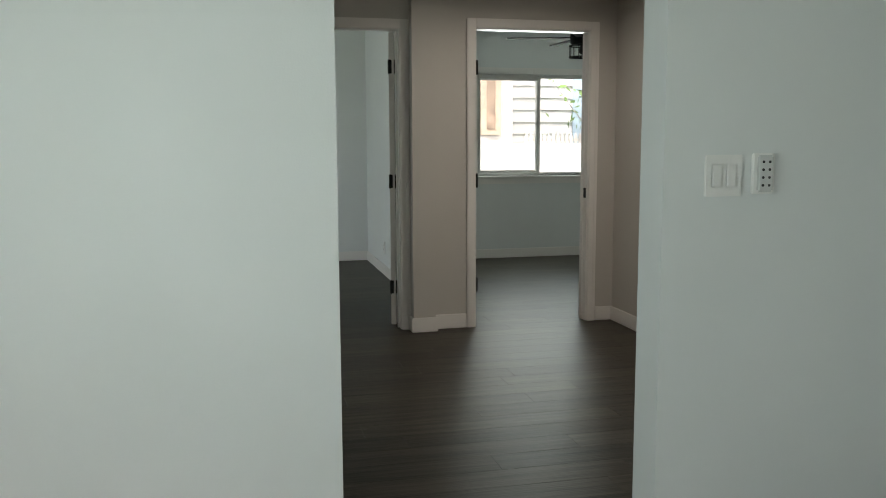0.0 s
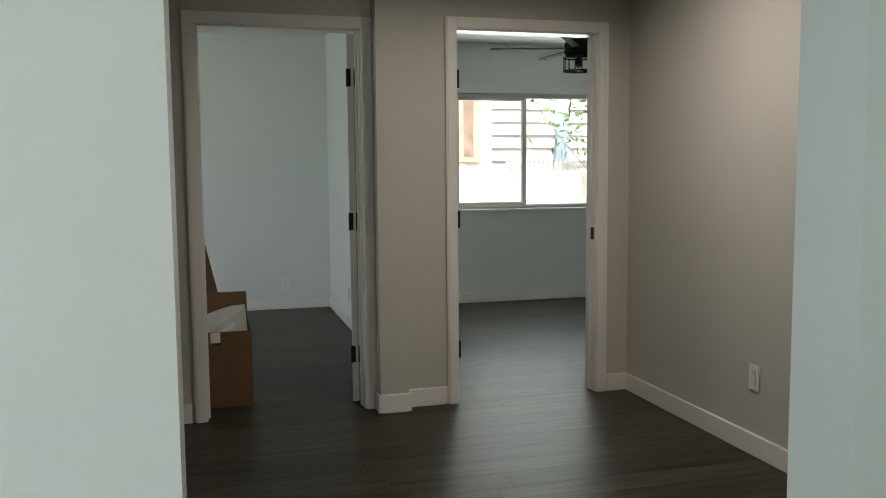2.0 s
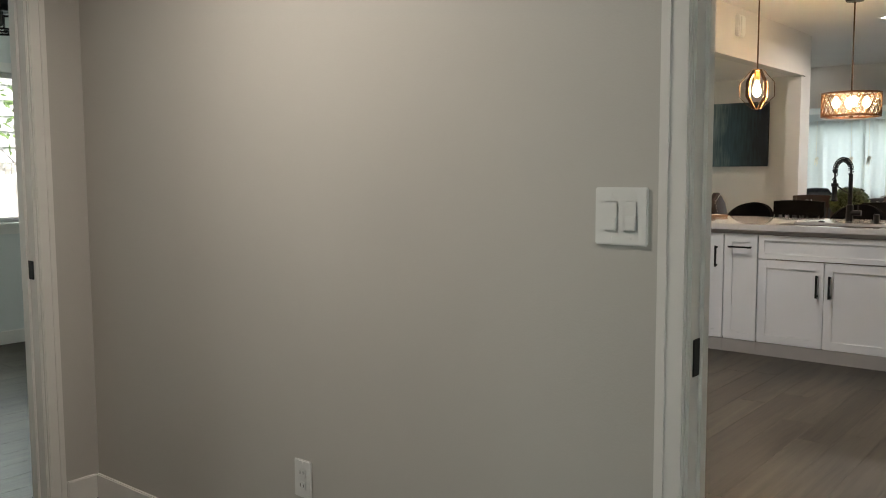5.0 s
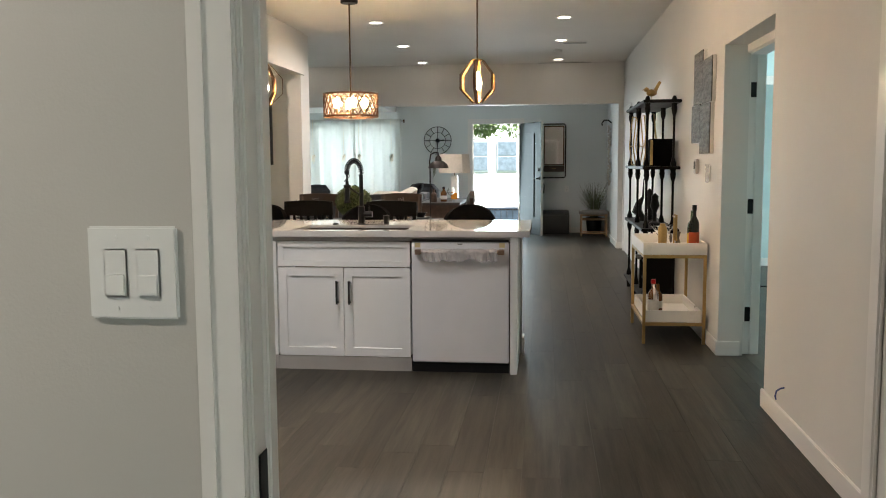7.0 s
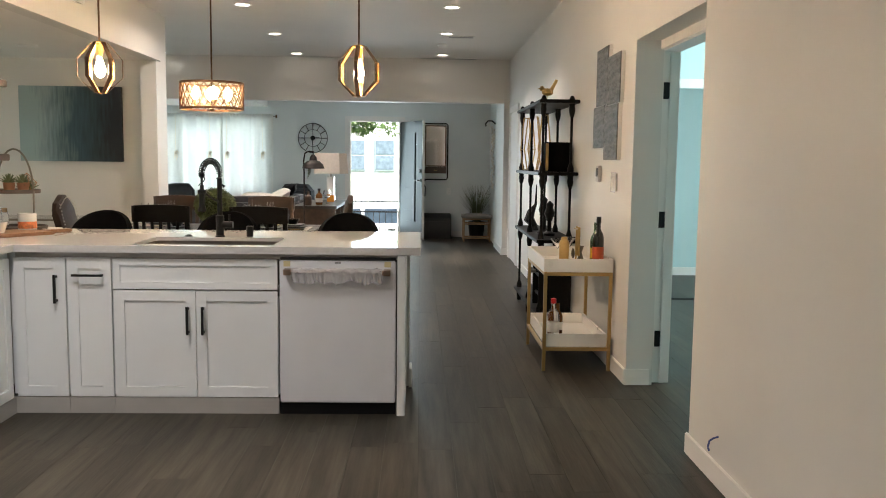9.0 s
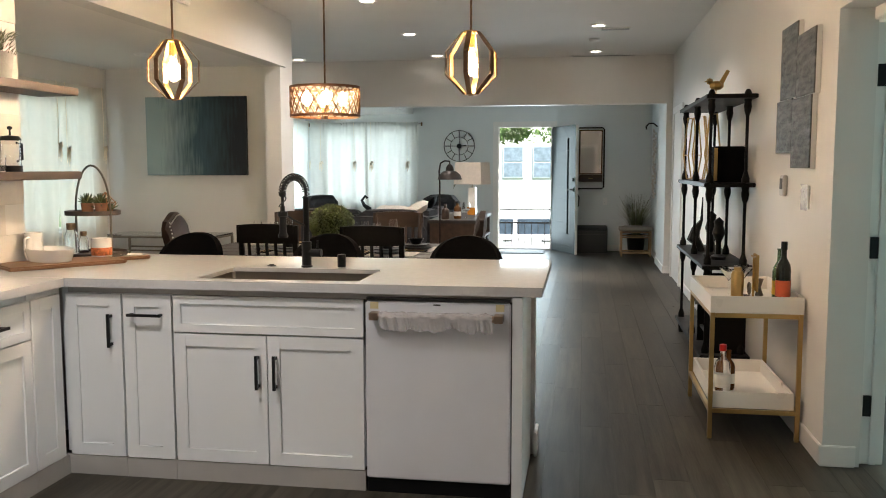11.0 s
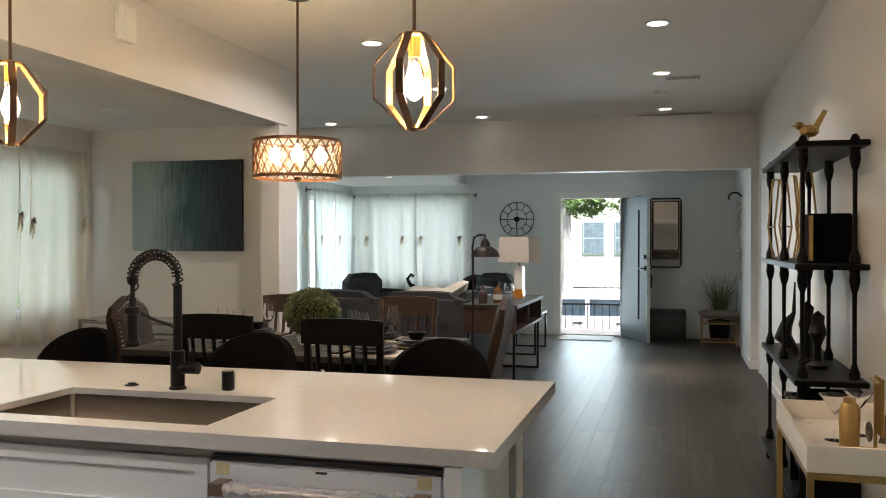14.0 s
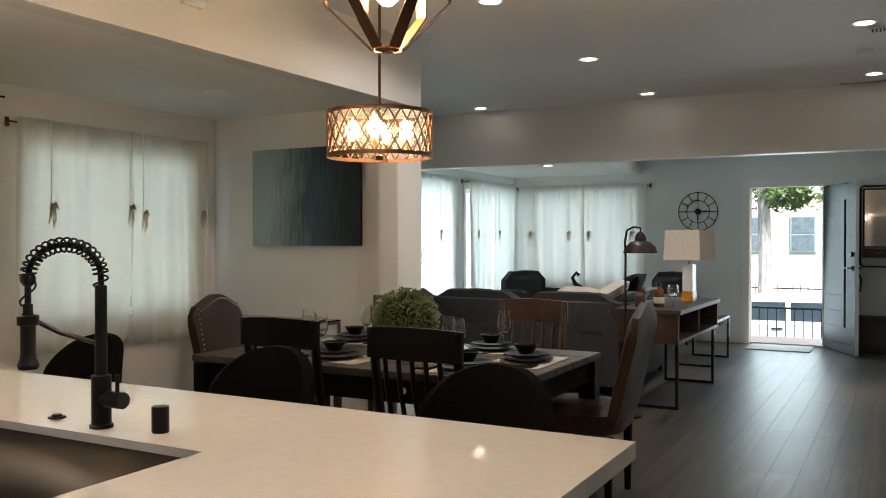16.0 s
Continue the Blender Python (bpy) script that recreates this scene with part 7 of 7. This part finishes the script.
def carton(m, w, d, h, label, flaps):
    c = thing("cardboard_box", m, label, "box", "cartons in the empty room")
    for a in ((-w / 2, w / 2, -d / 2, -d / 2 + 0.006), (-w / 2, w / 2, d / 2 - 0.006, d / 2), (-w / 2, -w / 2 + 0.006, -d / 2 + 0.006, d / 2 - 0.006), (w / 2 - 0.006, w / 2, -d / 2 + 0.006, d / 2 - 0.006)):
        part("side", bx(*a, 0, h, bev=0.001, seg=1), CARD, c)
    part("bottom", B(bmesh.new(), -w / 2 + 0.006, w / 2 - 0.006, -d / 2 + 0.006, d / 2 - 0.006, 0, 0.006), CARD, c)
    for k, ang in enumerate(flaps):
        if ang is None:
            continue
        L2, s = (w, d) if k < 2 else (d, w)
        bmf = bx(-L2 / 2 + 0.004, L2 / 2 - 0.004, 0.0, s * 0.34, -0.003, 0.003, bev=0.001)
        rot = (180, 0, 90, -90)[k]
        mm = Matrix.Rotation(radians(rot), 4, 'Z') @ Matrix.Translation((0, s / 2, h)) @ Matrix.Rotation(radians(ang), 4, 'X')
        part("flap", bmf, CARD, c, m=mm)
    bm = bmesh.new()
    rg = random.Random(3)
    g = [[bm.verts.new((-w / 2 + 0.02 + (w - 0.04) * i / 6, -d / 2 + 0.02 + (d - 0.08) * j / 5, h - 0.012 + 0.10 * (j / 5) * (i / 6) + rg.uniform(-0.012, 0.012))) for j in range(6)] for i in range(7)]
    for i in range(6):
        for j in range(5):
            bm.faces.new((g[i][j], g[i + 1][j], g[i + 1][j + 1], g[i][j + 1]))
    bmesh.ops.solidify(bm, geom=bm.faces[:], thickness=0.003)
    part("packing_paper", bm, LABELW, c, "crumpled white packing paper", smooth=False)
    part("label", bx(w * 0.03, w * 0.14, -d / 2 - 0.002, -d / 2, h * 0.86, h * 0.995, bev=0), LABELW, c, "white paper hanging over the rim")
    part("handle_slot", bx(w * 0.04, w * 0.15, -d / 2 - 0.0012, -d / 2 - 0.0002, h * 0.82, h * 0.858, bev=0), SHADE_GREY, c, "dark hand slot")
    return c


carton(pose(0.56, 6.49, 0), 0.47, 0.46, 0.425, "open brown cardboard box with white packing paper", (None, 74, None, None))
cs = thing("cardboard_sheet", pose(0.265, 7.02, 0), "tall folded cardboard sheet standing behind the open box", "cardboard")
part("sheet", PRISM(bmesh.new(), [(0, 0, 0), (0.42, 0, 0), (0.37, 0, 0.50), (0.295, 0, 0.84), (0.02, 0, 0.86)], (0, 0.007, 0)), CARD, cs, smooth=False)
part("side_fold", PRISM(bmesh.new(), [(0, 0.008, 0), (0.20, 0.25, 0), (0.18, 0.22, 0.70), (0, 0.008, 0.85)], (0.007, 0, 0)), CARD, cs, smooth=False)
setting("closet_track", bx(11.10, 11.16, -1.48, 1.68, 0.0, 0.014, bev=0.002), BLACK, "dark floor track of the closet doors", True)
setting("closet_rail", bx(11.06, 11.079, -1.48, 1.68, 2.10, 2.19, bev=0.002), TRIM, "white head rail of the closet doors", True)

# ---- outdoors ----
GRASS = mat("lawn", (0.06, 0.11, 0.03), 0.9, var=0.4, scale=3, bump=0.5, bscale=60)
CONC = mat("pale_concrete", (0.42, 0.41, 0.39), 0.85, var=0.12, scale=2, bump=0.2)
ASPH = mat("asphalt", (0.055, 0.055, 0.057), 0.9, var=0.2, scale=5, bump=0.4, bscale=90)
STUCCO = mat("white_stucco", (0.80, 0.79, 0.77), 0.9, var=0.05, scale=2, bump=0.3, bscale=120)
TEAL = mat("grey_window_paint", (0.36, 0.42, 0.44), 0.5, var=0.1)
PALEBLUE = mat("pale_blue_paint", (0.36, 0.46, 0.54), 0.6, var=0.1)
BARK = mat("bark", (0.42, 0.40, 0.39), 0.95, var=0.35, scale=8, stretch=(3, 3, 0.6), bump=0.8, bscale=25)
LEAF = mat("leaf_green", (0.07, 0.14, 0.035), 0.6, var=0.5, scale=1.5, bump=0.0, col2=(0.16, 0.26, 0.07))
CLAP = mat("white_clapboard", (0.72, 0.72, 0.70), 0.7, var=0.06, scale=3, bump=0.1)
WINDARK = mat("dark_window_glass", (0.16, 0.21, 0.25), 0.08, var=0.2, bump=0)
setting("terrace", B(bmesh.new(), -25, 22.5, -12, 40, -1.5, -0.55), GRASS, "raised lawn round the house")
setting("ground", B(bmesh.new(), -300, 300, -300, 300, -1.7, -1.45), GRASS, "short lawn reaching into the distance")
setting("porch", bx(18.18, 19.5, 1.2, 8.4, -0.55, -0.05, bev=0.01), CONC, "pale concrete porch before the entry")
setting("road", B(bmesh.new(), 27.2, 36.5, -200, 200, -1.5, -1.44), ASPH, "grey street in front of the house")
setting("pavement", B(bmesh.new(), 24.6, 27.1, -200, 200, -1.5, -1.40), CONC, "pale concrete pavement along the street")
setting("garden_path", B(bmesh.new(), 19.5, 22.5, 3.0, 5.2, -0.6, -0.53), CONC, "pale concrete path to the porch")


def leaves(bm, c, rad, n, size, seed):
    random.seed(seed)
    for _ in range(n):
        while True:
            v = Vector((random.uniform(-1, 1), random.uniform(-1, 1), random.uniform(-1, 1)))
            if 0.35 < v.length < 1:
                break
        p = Vector(c) + Vector((v.x * rad[0], v.y * rad[1], v.z * rad[2]))
        if noise.noise(p * 1.3) < -0.12:
            continue
        a = Vector((random.gauss(0, 1), random.gauss(0, 1), random.gauss(0, 1))).normalized()
        b = a.orthogonal().normalized()
        s = size * random.uniform(0.6, 1.3)
        k = [bm.verts.new(p + q) for q in (a * s, b * s * 0.4, -a * s, -b * s * 0.4)]
        bm.faces.new(k)


def tree(m, trunk, clumps, size, label, seed, n=700):
    t = thing("tree", m, label, "tree")
    bm = bmesh.new()
    for pts, r0, r1 in trunk:
        k = len(pts)
        TUBE(bm, pts, [r0 + (r1 - r0) * i / (k - 1) for i in range(k)], 10)
    part("trunk", bm, BARK, t)
    bm = bmesh.new()
    for i, (c, r) in enumerate(clumps):
        leaves(bm, c, r, n, size, seed + i)
    part("crown", bm, LEAF, t, smooth=False)
    return t


tree(pose(26.1, 5.42, -1.42), [([(0, 0, 0), (0.05, -0.03, 2.0), (-0.03, 0.0, 3.6), (0.1, 0.1, 6.0)], 0.17, 0.11), ([(0.0, 0, 3.6), (0.3, -0.9, 4.6), (0.2, -1.9, 5.2)], 0.05, 0.02), ([(0, 0, 3.8), (-0.2, 0.9, 4.8), (0.1, 1.6, 5.2)], 0.05, 0.02)],
     [((0, -1.2, 3.95), (1.2, 1.0, 0.6)), ((0.2, 0.6, 4.1), (1.3, 1.1, 0.7)), ((0.2, -0.1, 4.9), (1.9, 2.4, 0.9)), ((-0.3, -2.4, 3.95), (1.0, 0.9, 0.6)), ((0, -0.5, 3.7), (0.8, 0.5, 0.35)), ((0.1, -0.2, 4.4), (1.4, 1.9, 0.6))], 0.085, "street tree with a pale trunk and hanging green crown", 11, 900)
# building across the street
hb = thing("house", pose(44, 0, -1.45), "bright white house across the street with dark framed windows", "house")
part("wall", B(bmesh.new(), 0, 8, -12, 22, 0, 6.2), STUCCO, hb)
part("roof", PRISM(bmesh.new(), [(-0.5, -12.5, 6.2), (8.5, -12.5, 6.2), (4, -12.5, 8.2)], (0, 35, 0)), mat("grey_shingles", (0.12, 0.11, 0.11), 0.9, var=0.3), hb)
for y, z in ((0.2, 2.35), (4.95, 2.35), (6.35, 2.35), (8.3, 2.35), (12.5, 2.35), (-4.5, 2.35)):
    w = part("window", bx(-0.08, -0.01, y - 0.50, y + 0.50, z - 0.05, z + 1.45, bev=0.01), TEAL, hb, "dark framed window")
    for a, b in ((0.02, 0.66), (0.74, 1.38)):
        part("pane", B(bmesh.new(), -0.10, -0.085, y - 0.43, y + 0.43, z + a, z + b), WINDARK, w)
fn = thing("street_fence", pose(40.0, 0, -1.45), "thin dark iron fence across the street", "fence")
for z in (0.12, 1.0):
    part("rail", B(bmesh.new(), -0.02, 0.02, -8, 18, z, z + 0.04), BLACK, fn)
for i in range(100):
    part("picket", B(bmesh.new(), -0.01, 0.01, -8 + i * 0.26, -7.98 + i * 0.26, 0, 1.15), BLACK, fn)
# parked car
car = thing("parked_car", pose(24.4, 4.9, -1.44, 0, 0, 0), "white parked car with dark windows on the street", "car")
CARP = mat("white_car_paint", (0.75, 0.76, 0.78), 0.15, var=0.01, bump=0)
CARGLASS = mat("dark_car_glass", (0.045, 0.065, 0.085), 0.12, var=0.2, bump=0, Specular_IOR_Level=0.3)
prof = [(-2.2, 0.35), (2.2, 0.35), (2.25, 0.95), (1.4, 1.24), (-1.9, 1.27), (-2.25, 0.9)]
part("body", BEV(PRISM(bmesh.new(), [(-0.85, y, z) for y, z in prof], (1.7, 0, 0)), 0.06, 3), CARP, car)
cab = [(-1.85, 1.22), (1.35, 1.20), (0.70, 1.60), (-1.50, 1.62)]
part("glasshouse", BEV(PRISM(bmesh.new(), [(-0.74, y, z) for y, z in cab], (1.48, 0, 0)), 0.04, 2), CARGLASS, car, "dark car windows")
part("roof", BEV(PRISM(bmesh.new(), [(-0.70, y, z) for y, z in ((-1.58, 1.60), (0.76, 1.58), (0.45, 1.70), (-1.3, 1.72))], (1.4, 0, 0)), 0.02, 2), CARP, car)
for y in (-1.15, -0.25, 0.62):
    part("pillar", B(bmesh.new(), -0.752, 0.752, y - 0.045, y + 0.045, 1.22, 1.61), CARP, car)
    part("door_handle", bx(-0.875, -0.848, y + 0.08, y + 0.28, 1.10, 1.13, bev=0.005), SHADE_GREY, car)
for y in (-1.4, 1.4):
    for x in (-0.80, 0.62):
        w = part("wheel", BEV(CYL(bmesh.new(), (x, y, 0.33), (x + 0.2, y, 0.33), 0.33, seg=28), 0.02, 2), SHADE_GREY, car, "black tyre")
        part("rim", CYL(bmesh.new(), (x - 0.005, y, 0.33), (x + 0.205, y, 0.33), 0.2, seg=20), STEEL, w, "steel rim")
for y in (2.1, -2.1):
    part("light", bx(-0.84, -0.6, y - 0.1, y + 0.14, 0.68, 0.8, bev=0.02), mat("lamp_lens", (0.5, 0.1, 0.08), 0.2), car, "red lamp lens")
# porch railing and chairs
pr = thing("porch_railing", pose(20.6, 0, -0.55), "black iron porch railing with thin bars", "railing")
for z in (0.08, 0.82):
    part("rail", bx(-0.018, 0.018, 2.0, 8.0, z, z + 0.03, bev=0.003), BLACK, pr)
for i in range(46):
    part("bar", B(bmesh.new(), -0.007, 0.007, 2.0 + i * 0.13, 2.014 + i * 0.13, 0.0, 0.83), BLACK, pr)
# yard behind the bedroom window
setting("garden_wall", bx(-2, 5.55, 12.4, 12.6, -0.55, 1.26, bev=0.01), STUCCO, "low white garden wall behind the bedroom")
sh = thing("clapboard_house", pose(0, 15.4, -0.55), "white clapboard house with pale blue trim behind the garden wall", "house")
part("wall", B(bmesh.new(), 4.6, 13, 0.03, 4, 0, 5.0), CLAP, sh)
for i in range(22):
    part("clapboard", PRISM(bmesh.new(), [(4.6, 0.03, i * 0.22), (4.6, -0.02, i * 0.22), (4.6, 0.02, i * 0.22 + 0.215), (4.6, 0.03, i * 0.22 + 0.215)], (8.3, 0, 0)), CLAP, sh, smooth=False)
part("corner_board", bx(6.42, 6.66, -0.06, -0.02, 0, 5.0), PALEBLUE, sh, "pale blue painted board")
shed = thing("porch_house", pose(0, 13.6, -0.55), "cream house wall with a wooden framed window", "house")
part("wall", B(bmesh.new(), -1, 4.66, 0, 1.7, 0, 5), mat("cream_stucco", (0.80, 0.77, 0.73), 0.9, var=0.06, bump=0.2), shed)
w = part("window", bx(4.12, 4.46, -0.05, 0, 1.95, 2.95), mat("tan_wood_frame", (0.50, 0.38, 0.29), 0.6, var=0.2), shed, "tan wooden window frame")
part("pane", B(bmesh.new(), 4.22, 4.36, -0.06, -0.052, 2.04, 2.86), mat("wood_shutter", (0.30, 0.22, 0.16), 0.6, var=0.3, scale=5), w, "brown slatted shutter")
pk = thing("picket_fence", pose(0, 13.2, -0.55), "pale wooden picket fence above the garden wall", "fence")
PALE = mat("weathered_picket", (0.55, 0.52, 0.48), 0.85, var=0.2)
for i in range(30):
    part("picket", PRISM(bmesh.new(), [(4.75 + i * 0.075, 0, 0), (4.80 + i * 0.075, 0, 0), (4.80 + i * 0.075, 0, 1.92), (4.775 + i * 0.075, 0, 1.99), (4.75 + i * 0.075, 0, 1.92)], (0, 0.02, 0)), PALE, pk, smooth=False)
part("rail", B(bmesh.new(), 4.75, 7.0, 0.021, 0.06, 1.85, 1.89), PALE, pk)
tree(pose(6.1, 13.0, -0.55), [([(0, 0, 0), (0.1, 0, 1.5), (-0.1, 0.1, 2.6), (-0.2, 0.1, 3.6)], 0.028, 0.01), ([(0.05, 0, 1.6), (-0.6, 0, 2.3), (-1.0, 0, 2.8)], 0.013, 0.006), ([(0.05, 0, 1.4), (0.6, 0, 2.2), (0.8, 0, 2.9)], 0.013, 0.006)],
     [((-0.5, 0, 2.7), (0.8, 0.4, 0.7)), ((0.5, 0, 2.4), (0.8, 0.4, 0.8)), ((-0.1, 0, 3.2), (0.9, 0.4, 0.5)), ((0.4, 0, 1.5), (0.5, 0.3, 0.4))], 0.075, "young garden tree with thin branches and sparse leaves", 31, 190)

# ---- floors, planks last ----
ZONES = [(-2.0, 2.93, -1.6, 2.62), (-0.8, 2.99, 2.62, 6.08), (2.99, 18.03, 1.88, 5.98), (7.65, 18.03, 5.98, 7.85), (-2.0, 1.69, 6.08, 9.6), (1.86, 5.4, 6.08, 9.4), (6.4, 13.0, -1.48, 1.88)]
bm = bmesh.new()
B(bm, -2.1, 18.16, -1.72, 9.72, -0.12, -0.006)
floor = setting("floor", bm, GAP, "dark stained wide-plank wooden floor")
PW, PL = 0.162, 1.22


def plank_mesh(w, l):
    bm = B(bmesh.new(), 0.0007, l - 0.0007, 0.0007, w - 0.0007, -0.006, 0.0)
    return bm


master = None
full = 0
rest = bmesh.new()
random.seed(5)


def near_walk(x, y):
    return (-0.2 < x < 2.9 and 2.3 < y < 6.3) or (3.0 < x < 9.4 and 1.9 < y < 3.9) or (9.4 < x < 14.5 and 2.2 < y < 3.7)


rows_done = []
for zi, (x0, x1, y0, y1) in enumerate(ZONES):
    y = math.floor(y0 / PW) * PW
    while y < y1:
        a, b = max(y, y0), min(y + PW, y1)
        x = x0 - random.random() * PL
        while x < x1:
            s, e = max(x, x0), min(x + PL, x1)
            if e - s > 0.02 and b - a > 0.01:
                whole = (e - s) > PL - 1e-4 and (b - a) > PW - 1e-4
                if near_walk(0.5 * (s + e), 0.5 * (a + b)) and full < 300:
                    if whole:
                        if master is None:
                            master = part("plank", plank_mesh(PW, PL), FLOOR, floor, smooth=False, m=pose(s, a, 0))
                        else:
                            again(master, floor, pose(s, a, 0))
                    else:
                        part("plank", plank_mesh(b - a, e - s), FLOOR, floor, smooth=False, m=pose(s, a, 0))
                    full += 1
                else:
                    k = len(rest.verts)
                    B(rest, s + 0.0007, e - 0.0007, a + 0.0007, b - 0.0007, -0.006, 0.0)
            x += PL
        y += PW
FLOOR2 = FLOOR.copy()
FLOOR2.name = "dark_stained_plank_rest"
nt = FLOOR2.node_tree
geo = nt.nodes.new("ShaderNodeNewGeometry")
for ln in list(nt.links):
    if ln.from_node.type == 'OBJECT_INFO':
        to = ln.to_socket
        nt.links.remove(ln)
        nt.links.new(geo.outputs["Random Per Island"], to)
o = part("plank_field", rest, FLOOR2, floor, smooth=False)
o["kind"] = "stuff"
